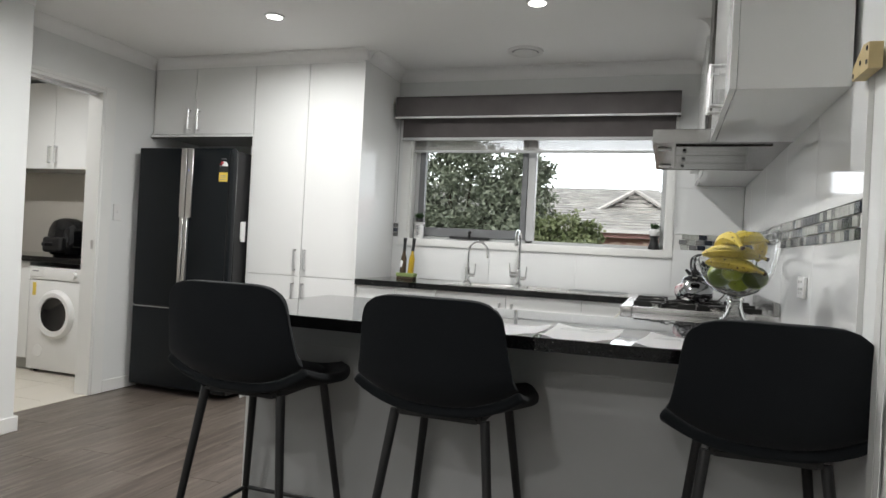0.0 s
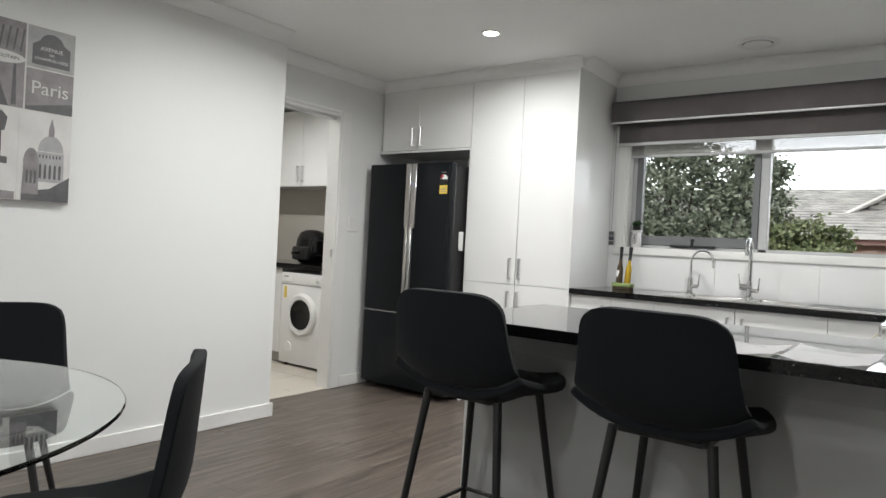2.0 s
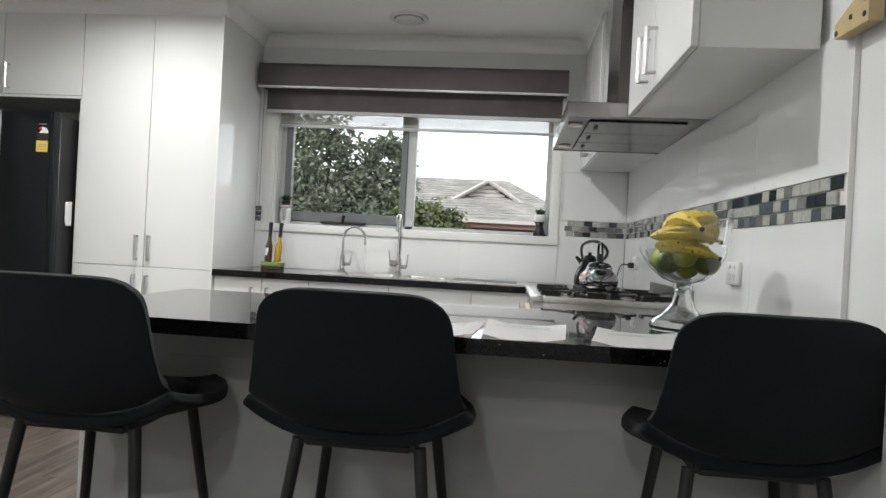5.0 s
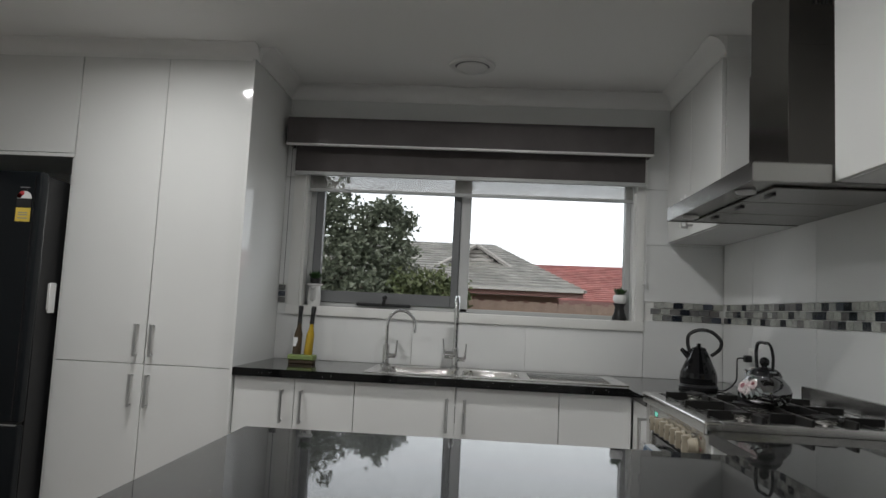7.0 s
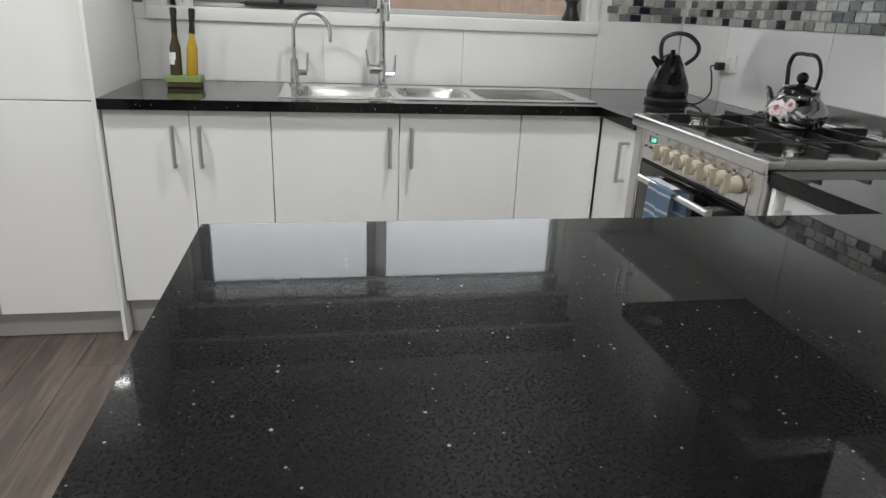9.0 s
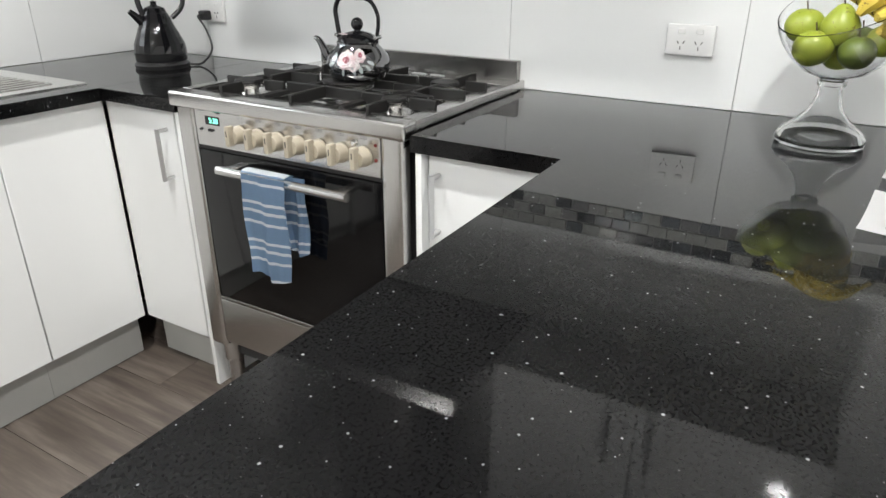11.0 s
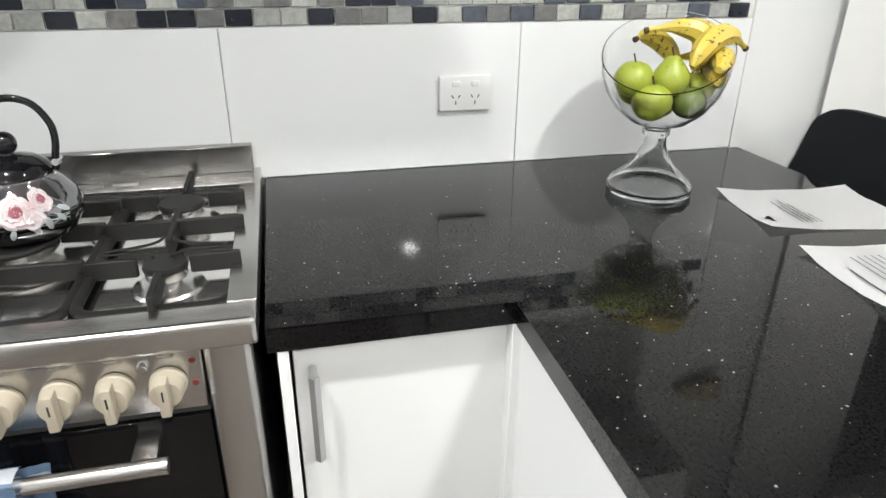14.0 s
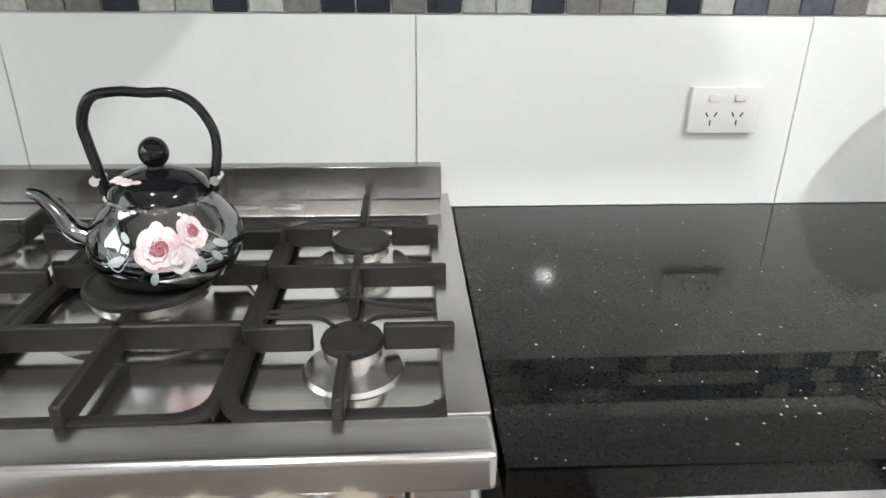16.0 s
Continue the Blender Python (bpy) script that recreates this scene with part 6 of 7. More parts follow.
# ---- bucket seats: bar stools and dining chairs ----
def bucket(name, label, category, group, seat_z, back_h, wide, tall_leg, ring):
    """A fabric bucket chair that faces +y, its middle over the origin."""
    ob = thing(name, (0, 0, 0), label, category, group)

    def sheet(rows, n=16):
        bm = bmesh.new()
        grid = []
        for y, z, w, curl, fwd, *drop in rows:
            row = []
            for j in range(n + 1):
                u = 2 * j / n - 1
                e = abs(u) ** 2.6
                row.append(bm.verts.new((u * w, y + fwd * e, z + curl * e - (drop[0] if drop else 0) * abs(u) ** 7)))
            grid.append(row)
        for p, q in zip(grid, grid[1:]):
            for a, b, c, d in zip(p, p[1:], q[1:], q):
                bm.faces.new((a, b, c, d))
        bmesh.ops.recalc_face_normals(bm, faces=bm.faces)
        bmesh.ops.solidify(bm, geom=bm.faces[:], thickness=0.028)
        return bm
    W = wide
    seat_rows = []
    for k in range(11):
        t = k / 10
        y = 0.235 - 0.40 * t
        w = W * (0.62 + 0.38 * min(1, (t / 0.35)) ** 0.5) if t < 0.35 else W
        seat_rows.append((y, seat_z - 0.012 * math.sin(math.pi * t) + 0.004 * (1 - t), w, 0.016 + 0.05 * t * t, 0.0))
    back_rows = []
    for k in range(15):
        t = k / 14
        y = -0.165 - 0.055 * math.sin(min(1, t * 2.2) * math.pi / 2) - 0.035 * t
        z = seat_z + back_h * (t ** 1.35)
        w = W * (1.0 - 0.16 * t)
        k2 = max(0, (t - 0.72) / 0.28)
        w *= 1 - 0.06 * k2 ** 4
        curl = 0.066 * (1 - t) ** 1.6
        back_rows.append((y, z, w, curl, 0.050 * min(1, t * 2.5) * (1 - 0.55 * t), 0.026 * k2 ** 2))
    s = part("seat", sheet(seat_rows), FABRIC, ob)
    b = part("backrest", sheet(back_rows), FABRIC, ob)
    for q in (s, b):
        m = q.modifiers.new("soft", "BEVEL")
        m.width, m.segments, m.limit_method, m.angle_limit = 0.009, 3, "ANGLE", radians(50)
    cushion = bmesh.new()
    ball(cushion, (0, 0.04, seat_z + 0.006), 0.16, 1.0, 1.05, 0.10, 24)
    part("cushion", cushion, FABRIC, ob, "thin padded seat cushion")
    zt_ = seat_z - 0.028
    frame_b = bmesh.new()
    for sx in (-1, 1):
        slab(frame_b, sx * 0.11 - 0.012, sx * 0.11 + 0.012, -0.13, 0.14, zt_ - 0.014, zt_ + 0.006, 0.002, 1)
    for sy in (-0.12, 0.13):
        slab(frame_b, -0.11, 0.11, sy - 0.012, sy + 0.012, zt_ - 0.016, zt_ - 0.002, 0.002, 1)
    part("seat_frame", frame_b, BLACKMETAL, ob, "black metal seat frame")
    feet = []
    for sx in (-1, 1):
        for sy in (-1, 1):
            a, c = Vector((sx * 0.128, 0.005 + sy * 0.125, zt_ - 0.005)), Vector((sx * 0.21, 0.005 + sy * 0.21, 0.006))
            part("leg", rod(bmesh.new(), a, c, 0.0135, 0.0095, 14), BLACKMETAL, ob, "tapered black metal leg")
            part("leg_cap", rod(bmesh.new(), c, c - Vector((0, 0, 0.006)), 0.011, 0.011, 12), BLACKPLASTIC, ob)
            feet.append((a, c))
    if ring:
        t = (zt_ - ring) / zt_
        q = [a.lerp(c, t) for a, c in (feet[0], feet[1], feet[3], feet[2])]
        fr_b = bmesh.new()
        for k in range(4):
            rod(fr_b, q[k], q[(k + 1) % 4], 0.007, seg=10)
        part("footrest", fr_b, BLACKMETAL, ob, "black metal footrest ring")
    return ob


stool = bucket("bar_stool", "charcoal fabric bucket bar stool with black metal legs at the bench", "bar stool", "bar stools", 0.714, 0.288, 0.225, True, 0.27)
STOOLS = [(-1.60, -2.785, 0, 0), (-0.998, -2.755, 0, -1), (-0.203, -2.737, 0, 0)]
for x, y, z, rz in STOOLS[1:]:
    copy_thing(stool, pose(x, y, z, 0, 0, rz))
stool.matrix_basis = pose(*STOOLS[0][:3], 0, 0, STOOLS[0][3])

chair = bucket("dining_chair", "charcoal fabric bucket dining chair with black legs by the glass table", "dining chair", "dining chairs", 0.46, 0.385, 0.225, False, 0)
CHAIRS = [(-1.97, -3.86, 0, 142), (-2.95, -3.70, 0, -118)]
copy_thing(chair, pose(*CHAIRS[1][:3], 0, 0, CHAIRS[1][3]))
chair.matrix_basis = pose(*CHAIRS[0][:3], 0, 0, CHAIRS[0][3])

TB = Vector((-2.21, -4.37, 0))
table = thing("dining_table", tuple(TB), "round clear glass dining table on a black metal pedestal", "dining table")
part("glass_top", lathe(bmesh.new(), [(0, 0.740), (0.647, 0.740), (0.650, 0.7435), (0.650, 0.7465), (0.647, 0.750), (0, 0.750)], TB, 96), TABLEGLASS, table)
part("top_disc", lathe(bmesh.new(), [(0, 0.728), (0.16, 0.728), (0.16, 0.7395), (0, 0.7395)], TB, 40), BLACKMETAL, table)
part("column", rod(bmesh.new(), TB + Vector((0, 0, 0.02)), TB + Vector((0, 0, 0.728)), 0.045, seg=28), BLACKMETAL, table)
part("foot_disc", lathe(bmesh.new(), [(0, 0), (0.30, 0), (0.30, 0.008), (0.06, 0.024), (0, 0.024)], TB, 56), BLACKMETAL, table)

# ---- picture on the wall ----
pic = thing("wall_canvas", (PX, -3.4, 1.245), "black and white photo collage canvas of Paris on the white wall", "picture")
CZ0, CZ1, CY0_, CY1_ = 1.235, 2.035, -3.62, -3.125
part("canvas", box(PX + 0.001, PX + 0.030, CY0_, CY1_, CZ0, CZ1, 0.003, 1), PICPALE, pic)
XF = PX + 0.0305
VS, HS = -3.335, 1.645


def flat(n, y0, y1, z0, z1, m, lift=0.0):
    return part(n, box(XF + lift, XF + lift + 0.0008, y0, y1, z0, z1), m, pic)


def poly(n, pts, m, lift):
    bm = bmesh.new()
    pts = [p for k, p in enumerate(pts) if math.dist(p, pts[k - 1]) > 1e-5]
    back, front = ([bm.verts.new((XF + lift + d, y, z)) for y, z in pts] for d in (0.0, 0.0006))
    bm.faces.new(back[::-1]), bm.faces.new(front)
    for k in range(len(pts)):
        bm.faces.new((back[k - 1], back[k], front[k], front[k - 1]))
    return part(n, bm, m, pic, smooth=False)


def arc(cy, cz, ry, rz, a0, a1, n=14):
    return [(cy + ry * math.cos(radians(a0 + (a1 - a0) * k / n)), cz + rz * math.sin(radians(a0 + (a1 - a0) * k / n))) for k in range(n + 1)]


R0, R1 = VS + 0.004, CY1_ - 0.004
flat("photo_sign", R0, R1, 1.845, CZ1 - 0.004, PICMID)
poly("sign_plate", [(R0 + 0.02, 1.86), (R1 - 0.02, 1.86)] + [(R1 - 0.02, 1.95)] + arc((R0 + R1) / 2, 1.95, 0.055, 0.058, 20, 160) + [(R0 + 0.02, 1.95)], PICDARK, 0.0015)
mt = Euler((radians(90), 0, radians(90))).to_matrix().to_4x4()
for txt, z, s in (("AVENUE", 1.935, 0.026), ("DES", 1.912, 0.014), ("CHAMPS-ELYSEES", 1.888, 0.0185)):
    writing("sign_text", txt, s, Matrix.Translation((XF + 0.0030, (R0 + R1) / 2, z)) @ mt, PICPALE, pic)
flat("photo_paris", R0, R1, HS + 0.005, 1.838, PICGREY)
writing("script_text", "Paris", 0.085, Matrix.Translation((XF + 0.0022, (R0 + R1) / 2, 1.752)) @ mt @ Matrix.Shear("XY", 4, (0.35, 0)), PICPALE, pic)
poly("paris_slope", [(R0, HS + 0.005), (R1, HS + 0.005), (R1, HS + 0.06), (R0, HS + 0.02)], PICDARK, 0.0012)
flat("photo_dome", R0 - 0.02, R1, CZ0 + 0.004, HS - 0.004, PICPALE)
cy = R1 - 0.085
poly("big_dome", [(cy - 0.055, 1.47)] + arc(cy, 1.47, 0.055, 0.075, 180, 0) + [(cy + 0.055, 1.47)], PICMID, 0.0015)
poly("dome_lantern", [(cy - 0.012, 1.54), (cy + 0.012, 1.54), (cy + 0.012, 1.575), (cy + 0.002, 1.62), (cy - 0.002, 1.62), (cy - 0.012, 1.575)], PICGREY, 0.0015)
poly("drum", [(cy - 0.060, 1.33), (cy + 0.060, 1.33), (cy + 0.057, 1.467), (cy - 0.057, 1.467)], PICMID, 0.0012)
poly("small_dome", [(R0 + 0.005, 1.41)] + arc(R0 + 0.035, 1.41, 0.032, 0.07, 180, 0) + [(R0 + 0.067, 1.41), (R0 + 0.07, 1.27), (R0, 1.27)], PICGREY, 0.0024)
poly("lower_wall", [(R0, CZ0 + 0.005), (R1, CZ0 + 0.005), (R1, 1.36), (cy, 1.30), (R0, 1.28)], PICDARK, 0.0020)
for k in range(5):
    poly("arch_window", [(cy - 0.048 + 0.021 * k, 1.345), (cy - 0.038 + 0.021 * k, 1.345)] + arc(cy - 0.043 + 0.021 * k, 1.40, 0.005, 0.012, 0, 180, 6), PICDARK, 0.0032)
for k in range(7):
    poly("upper_window", [(cy - 0.050 + 0.0145 * k, 1.440), (cy - 0.044 + 0.0145 * k, 1.440), (cy - 0.044 + 0.0145 * k, 1.455), (cy - 0.050 + 0.0145 * k, 1.455)], PICDARK, 0.0032)
for k in range(3):
    poly("turret_window", [(R0 + 0.015 + 0.017 * k, 1.32), (R0 + 0.024 + 0.017 * k, 1.32)] + arc(R0 + 0.0195 + 0.017 * k, 1.37, 0.0045, 0.01, 0, 180, 6), PICDARK, 0.0034)
L0, L1 = CY0_ + 0.004, VS - 0.004
flat("photo_metro", L0, L1, HS + 0.005, CZ1 - 0.004, PICGREY)
poly("metro_sign", arc((L0 + L1) / 2 + 0.03, 1.865, 0.11, 0.028, 0, 360, 24), PICPALE, 0.0015)
writing("metro_text", "METROPOLITAIN", 0.022, Matrix.Translation((XF + 0.0032, (L0 + L1) / 2 + 0.03, 1.865)) @ mt, PICDARK, pic)
for k in range(9):
    y = L0 + 0.03 + k * 0.028
    poly("fan_rib", [(y, 1.90), (y + 0.006, 1.90), (y + 0.02, 2.0), (y + 0.012, 2.0)], PICDARK, 0.0015)
poly("metro_posts", [(L1 - 0.05, 1.66), (L1 - 0.03, 1.66), (L1 - 0.035, 1.84), (L1 - 0.045, 1.84)], PICDARK, 0.0015)
poly("metro_steps", [(L0, HS + 0.005), (L1 - 0.06, HS + 0.005), (L1 - 0.10, 1.76), (L0, 1.78)], PICDARK, 0.0013)
flat("photo_lamp", L0, L1 - 0.02, CZ0 + 0.004, HS - 0.004, PICPALE)
py = L1 - 0.085
poly("lamp_post", [(py - 0.006, 1.25), (py + 0.006, 1.25), (py + 0.004, 1.54), (py - 0.004, 1.54)], PICDARK, 0.0015)
poly("lantern", [(py - 0.016, 1.54), (py + 0.016, 1.54), (py + 0.026, 1.60), (py, 1.63), (py - 0.026, 1.60)], PICDARK, 0.0015)
poly("street_sign", [(py - 0.03, 1.40), (py + 0.03, 1.395), (py + 0.03, 1.425), (py - 0.03, 1.43)], PICDARK, 0.0024)
poly("tree_blot", arc(L0 + 0.05, 1.55, 0.09, 0.05, 0, 360, 11), PICGREY, 0.0012)
poly("quay", [(L0, 1.24), (L1 - 0.02, 1.24), (L1 - 0.02, 1.275), (L0, 1.285)], PICGREY, 0.0012)

# ---- east wall beyond the bench: vertical blind stacked beside a glass door ----
vb = thing("vertical_blind", (-0.06, -3.05, 0.03), "white vertical blind slats stacked beside the glass door", "blind")
for k in range(7):
    y = -2.99 - k * 0.05
    bm = bmesh.new()
    m = Matrix.Translation((-0.024 - 0.003 * (k % 2), y, 1.10)) @ Matrix.Rotation(radians(84), 4, "Z") @ Matrix.Diagonal((0.070, 0.0012, 2.06, 1))
    bmesh.ops.create_cube(bm, size=1, matrix=m)
    part("slat", bm, TRIM, vb)
part("head_rail", box(-0.045, 0.005, -5.0, -2.91, 2.135, 2.17, 0.002, 1), WHITEPLASTIC, vb)
chn = bmesh.new()
for k in range(90):
    for y in (-3.34,):
        ball(chn, (-0.034, y, 0.06 + k * 0.023), 0.0020, seg=6)
part("bead_chain", chn, TRIM, vb, "fine bead chain", kind="stuff")
gd = tagged(new("door_2"), "dark aluminium sliding glass door frame", "", kind="structure")
ORIGIN[gd] = Vector()
gb = bmesh.new()
for b in ((-3.32, -3.26, 0.0, 2.1), (-5.0, -4.94, 0.0, 2.1), (-4.94, -3.32, 2.04, 2.1), (-4.94, -3.32, 0.0, 0.06), (-4.16, -4.10, 0.06, 2.04)):
    slab(gb, -0.012, 0.011, b[0], b[1], b[2], b[3], 0.002, 1)
part("door_frame", gb, BLACKMETAL, gd)
part("pane", box(0.004, 0.010, -4.94, -3.32, 0.06, 2.04), BLACKGLOSS, gd, "dark glass")

# ---- outside ----
structure("ground", box(-120, 120, 0.25, 200, -0.5, -0.35), GRASSM)
m_, nt_, b_ = base("overcast_sky", (0, 0, 0), 1.0)
b_.inputs["Emission Color"].default_value, b_.inputs["Emission Strength"].default_value = (0.93, 0.96, 1.0, 1), 3.8
bd_ = bmesh.new()
vs = [bd_.verts.new(p) for p in ((-150, 120, -5), (150, 120, -5), (150, 120, 130), (-150, 120, 130))]
bd_.faces.new(vs)
structure("backdrop", bd_, m_)

fence = thing("paling_fence", (0, 9.0, -0.35), "weathered brown timber paling fence behind the yard", "fence")
for k in range(110):
    x = -7.0 + k * 0.105
    h = 1.42 + 0.02 * math.sin(k * 2.3)
    part("paling", box(x, x + 0.099, 9.0 + 0.006 * (k % 2), 9.016 + 0.006 * (k % 2), -0.35, h), FENCE, fence, smooth=False)
part("post", box(1.45, 1.56, 9.03, 9.14, -0.35, 2.22, 0.004, 1), CONCRETE, fence, "tall grey post")


def roof_tiles(bm, a, b, c, d, rows, cols, thick=0.05):
    """Overlapping tile courses on the slope a-b (eave) to d-c (ridge), clipped to its outline."""
    a, b, c, d = (Vector(p) for p in (a, b, c, d))
    n = (b - a).cross(d - a).normalized()
    for i in range(rows):
        for j in range(cols):
            q = []
            for u, v in ((j, i), (j + 1, i), (j + 1, i + 1.12), (j, i + 1.12)):
                v = min(v / rows, 1)
                q.append((a.lerp(d, v)).lerp(b.lerp(c, v), u / cols))
            lo, hi = thick, 0.01
            vs = [bm.verts.new(q[0] + n * lo), bm.verts.new(q[1] + n * lo), bm.verts.new(q[2] + n * hi), bm.verts.new(q[3] + n * hi)]
            bs = [bm.verts.new(q[0]), bm.verts.new(q[1])]
            bm.faces.new(vs)
            bm.faces.new((bs[0], bs[1], vs[1], vs[0]))
    return bm


h1 = thing("neighbour_house", (-3, 18, -0.35), "house with a grey tiled roof, white boarded gable and brown wall", "house")
part("wall", box(-9.0, 0.9, 15.6, 24, -0.35, 1.75), PINKWALL, h1)
part("fascia", box(-9.3, 1.5, 15.0, 15.08, 1.70, 1.90), PINKWALL, h1, "red-brown fascia board")
part("gutter", box(-9.3, 1.5, 14.9, 15.0, 1.83, 1.92), WEATHERBOARD, h1, "pale gutter")
part("soffit", box(-9.3, 1.4, 15.08, 15.6, 1.70, 1.74), WEATHERBOARD, h1)
part("roof_slope", roof_tiles(bmesh.new(), (-9.3, 14.95, 1.90), (1.6, 14.95, 1.86), (-0.95, 20, 3.58), (-9.3, 20, 3.60), 18, 40), ROOFGREY, h1, "grey tiled roof slope", smooth=False, kind="stuff")
under = bmesh.new()
vs = [under.verts.new(p) for p in ((-9.3, 14.95, 1.88), (1.6, 14.95, 1.84), (1.6, 25.0, 1.84), (-9.3, 25, 1.84), (-0.95, 20, 3.56), (-9.3, 20, 3.58))]
for f in ((0, 1, 4, 5), (1, 2, 4), (2, 3, 5, 4), (0, 5, 3)):
    under.faces.new([vs[k] for k in f])
part("roof_deck", under, ROOFGREY, h1, smooth=False)
gab = bmesh.new()
g = [gab.verts.new(p) for p in ((-2.75, 17.5, 2.50), (-0.45, 17.5, 2.50), (-1.52, 17.5, 3.20))]
gab.faces.new(g)
bmesh.ops.solidify(gab, geom=gab.faces[:], thickness=0.05)
part("gable_wall", gab, WEATHERBOARD, h1, "white boarded gable", smooth=False)
for k in range(5):
    z = 2.53 + k * 0.125
    f = 1 - (z - 2.45) / 0.75
    part("weatherboard", box(-1.5 - 1.2 * f + 0.05, -1.5 + 1.05 * f - 0.05, 17.42, 17.47, z, z + 0.10), WEATHERBOARD, h1, smooth=False)
gr = bmesh.new()
for s, xe in ((-1, -3.0), (1, -0.1)):
    a = [gr.verts.new(p) for p in ((-1.5, 17.2, 3.30), (xe, 17.2, 2.42), (xe, 19.6, 2.42), (-1.5, 19.6, 3.30))]
    gr.faces.new(a)
bmesh.ops.solidify(gr, geom=gr.faces[:], thickness=0.08)
part("gable_roof", gr, ROOFGREY, h1, smooth=False)
for s, xe in ((-1, -3.0), (1, -0.1)):
    bb = bmesh.new()
    rod(bb, (-1.5, 17.18, 3.28), (xe, 17.18, 2.40), 0.06, seg=4)
    part("bargeboard", bb, WEATHERBOARD, h1, "pale bargeboard")
part("chimney", box(-0.9, -0.42, 20.2, 20.8, 2.9, 3.28, 0.01, 1), CONCRETE, h1)
h2 = thing("red_roof_house", (6, 32, -0.35), "house with a red tiled roof behind the fence", "house")
part("wall", box(-1.5, 14, 27, 36, -0.35, 1.9), PINKWALL, h2)
part("roof_slope", roof_tiles(bmesh.new(), (-2.5, 26.0, 1.85), (15, 26.0, 1.85), (13, 32, 3.95), (0.0, 32, 3.80), 20, 46, 0.07), ROOFRED, h2, "red tiled roof slope", smooth=False, kind="stuff")
dk = bmesh.new()
vs = [dk.verts.new(p) for p in ((-2.5, 26.0, 1.84), (15, 26.0, 1.84), (15, 38, 1.84), (-2.5, 38, 1.84), (13, 32, 3.93), (0, 32, 3.78))]
for f in ((0, 1, 4, 5), (1, 2, 4), (2, 3, 5, 4), (3, 0, 5)):
    dk.faces.new([vs[k] for k in f])
part("roof_deck", dk, ROOFRED, h2, smooth=False)
part("fascia", box(-2.5, 15, 25.9, 25.98, 1.68, 1.86), PINKWALL, h2)


def tree(name, x, y, zb, height, blobs, n, leaf, material, seed, label):
    """A trunk with limbs and a crown of many small leaves in uneven clumps."""
    rnd = random.Random(seed)
    ob = thing(name, (x, y, zb), label, "tree")
    tr = bmesh.new()
    topz = zb + height
    tube(tr, smooth_path([(x, y, zb), (x + 0.05, y, zb + height * 0.25), (x - 0.05, y + 0.1, zb + height * 0.5)], 4), 0.11, 8, False, 1, [1 - 0.04 * k for k in range(9)])
    for bx, by, bz, r in blobs:
        tube(tr, smooth_path([(x - 0.03, y + 0.05, zb + height * 0.35), ((x + bx) / 2, (y + by) / 2, (zb + height * 0.4 + bz) / 2 + 0.1), (bx, by, bz)], 4), 0.035, 6, False, 1, [1 - 0.09 * k for k in range(9)])
    part("trunk", tr, BARK, ob, "trunk with limbs")
    cr = bmesh.new()
    total = sum(r ** 2 for *_, r in blobs)
    verts, faces = [], []
    for bx, by, bz, r in blobs:
        clumps = [(Vector((rnd.gauss(0, 1), rnd.gauss(0, 1), rnd.gauss(0, 1))).normalized() * r * rnd.uniform(0.35, 1.08), rnd.uniform(0.12, 0.26) * r) for _ in range(26)]
        for _ in range(int(n * r * r / total)):
            c, cs = rnd.choice(clumps)
            p = Vector((bx, by, bz)) + c + Vector((rnd.gauss(0, cs), rnd.gauss(0, cs), rnd.gauss(0, cs * 0.8)))
            d = Vector((rnd.gauss(0, 1), rnd.gauss(0, 1), rnd.gauss(-0.3, 0.7))).normalized()
            s = d.orthogonal().normalized()
            s = (Matrix.Rotation(rnd.uniform(0, 6.28), 3, d) @ s) * leaf * 0.32 * rnd.uniform(0.7, 1.3)
            L = leaf * rnd.uniform(0.6, 1.3)
            k = len(verts)
            verts += [p, p + d * L * 0.5 + s, p + d * L, p + d * L * 0.5 - s]
            faces.append((k, k + 1, k + 2, k + 3))
    cr.free()
    me = bpy.data.meshes.new("crown")
    me.from_pydata([v - ORIGIN[ob] for v in verts], [], faces)
    me.materials.append(material)
    c = new("crown", me)
    c.parent = ob
    tagged(c, "uneven crown of small leaves", kind="stuff")
    return ob


tree("garden_tree", -4.0, 7.0, -0.35, 3.6, [(-4.3, 7.0, 2.0, 0.85), (-3.4, 6.9, 1.7, 0.75), (-3.25, 7.0, 2.45, 0.55), (-4.6, 7.2, 2.9, 0.7), (-2.75, 7.1, 2.45, 0.42), (-2.75, 7.0, 1.7, 0.5), (-5.4, 7.3, 2.2, 0.9), (-3.9, 7.0, 1.1, 0.8), (-3.0, 7.1, 1.1, 0.6), (-3.75, 6.8, 2.85, 0.45), (-5.2, 7.2, 1.2, 0.8), (-2.85, 7.0, 2.78, 0.24)], 42000, 0.08, FOLIAGE, 4, "leafy dark green garden tree outside the window")
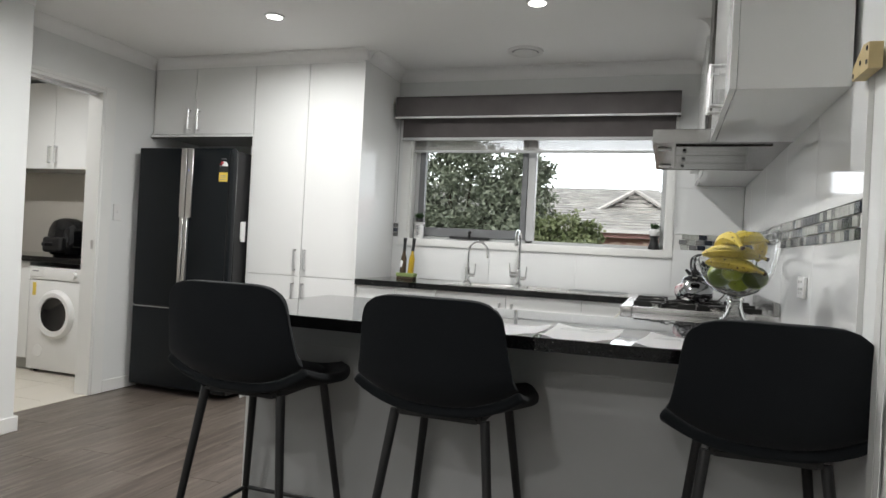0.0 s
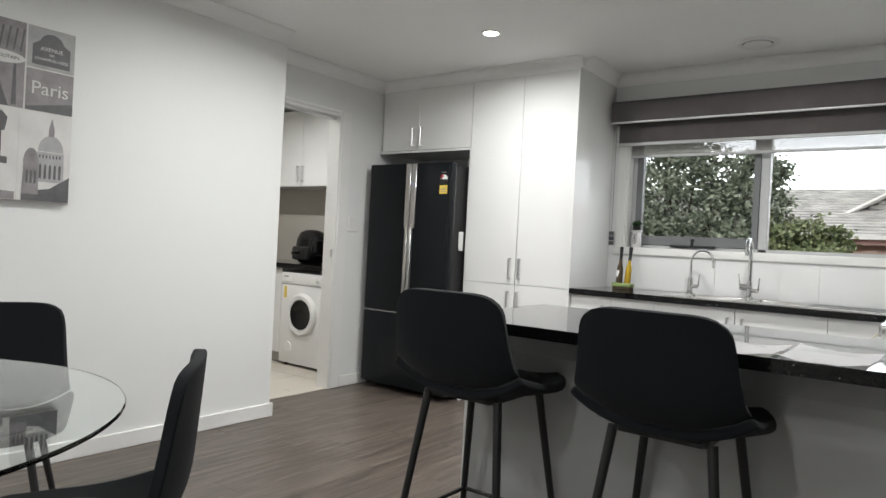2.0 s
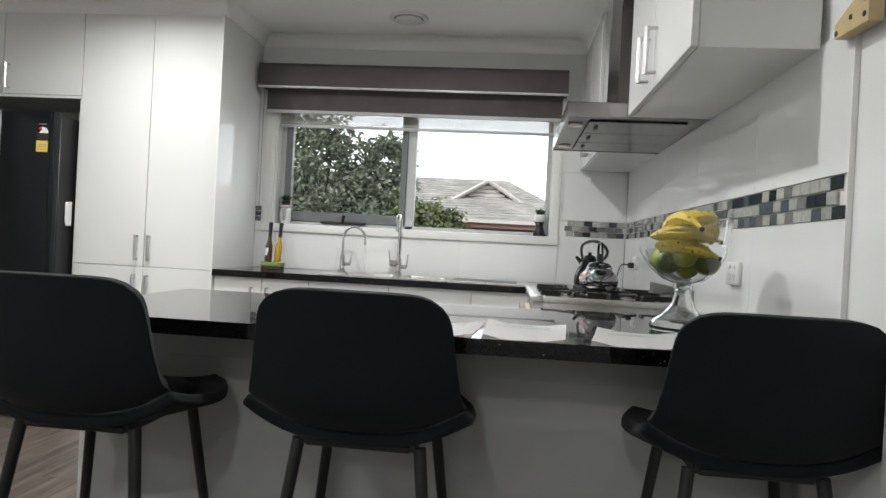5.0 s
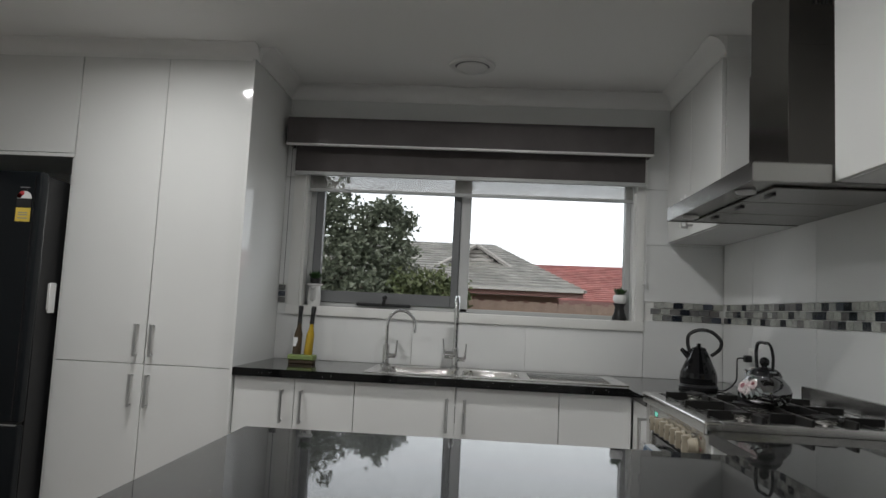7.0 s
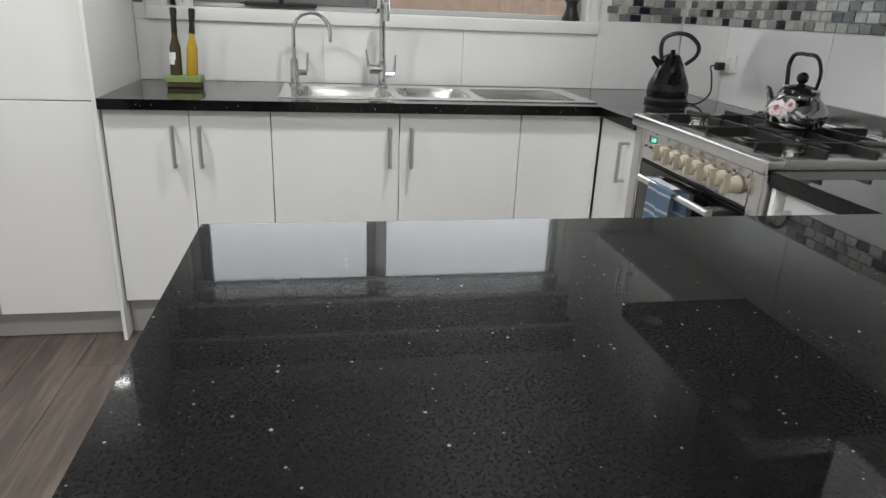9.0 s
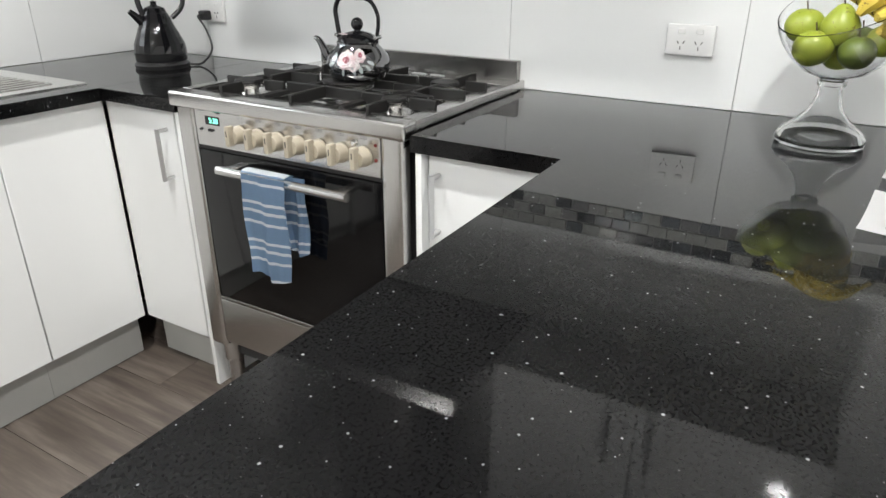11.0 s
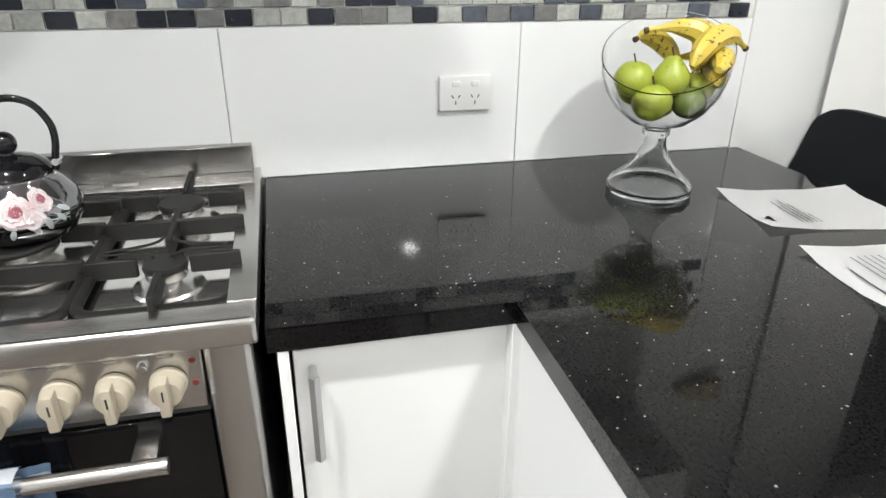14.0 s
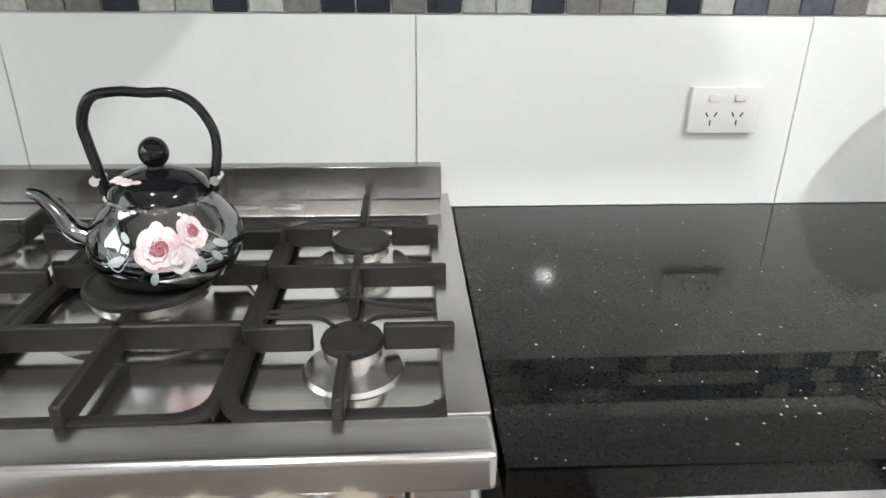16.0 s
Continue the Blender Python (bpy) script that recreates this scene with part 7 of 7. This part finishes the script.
tree("garden_shrub", -2.0, 6.6, -0.35, 2.0, [(-2.05, 6.6, 1.2, 0.48), (-1.75, 6.7, 1.45, 0.25), (-2.35, 6.6, 1.5, 0.33), (-2.6, 6.5, 0.9, 0.5), (-1.7, 6.7, 0.95, 0.35)], 9000, 0.085, SHRUB, 8, "paler green shrub beside the garden tree")

# ---- floor pieces ----
plank_w, plank_l = 0.181, 1.21
pl_bm = slab(bmesh.new(), -plank_w / 2 + 0.0006, plank_w / 2 - 0.0006, -plank_l / 2 + 0.0006, plank_l / 2 - 0.0006, -0.012, 0.0, 0.0009, 1)
plank_me = bpy.data.meshes.new("plank")
pl_bm.to_mesh(plank_me)
pl_bm.free()
plank_me.materials.append(PLANK)
floor_bed = tagged(new("timber_floor"), "grey-brown timber-look plank floor", "", kind="structure")
rnd = random.Random(7)
for i in range(23):
    x = WX + 0.09 + i * plank_w
    off = rnd.uniform(0, plank_l)
    for j in range(8):
        y = -0.2 - off - j * plank_l + 0.55
        lo_y, hi_y = max(y - plank_l / 2, SOUTH), min(y + plank_l / 2, 0.0)
        if hi_y - lo_y < 0.02:
            continue
        if hi_y - lo_y > plank_l - 0.001:
            shared("plank", plank_me, floor_bed, (x, y, 0.0))
            continue
        # a plank cut short at the wall
        cut_bm = slab(bmesh.new(), x - plank_w / 2 + 0.0006, x + plank_w / 2 - 0.0006, lo_y + 0.0006, hi_y - 0.0006, -0.012, 0.0, 0.0009, 1)
        part("plank", cut_bm, PLANK, floor_bed, smooth=False)
tile_bm = slab(bmesh.new(), -0.199, 0.199, -0.199, 0.199, -0.011, 0.002, 0.001, 1)
tile_me = bpy.data.meshes.new("floor_tile")
tile_bm.to_mesh(tile_me)
tile_bm.free()
tile_me.materials.append(BEIGETILE)
lfloor = structure("laundry_floor_bed", box(-6.5, WX - 0.11, -2.9, 0.0, -0.0118, -0.004), GROUT)
for i in range(6):
    for j in range(7):
        shared("floor_tile", tile_me, lfloor, (WX - 0.31 - i * 0.402, -2.70 + j * 0.402, 0.0))
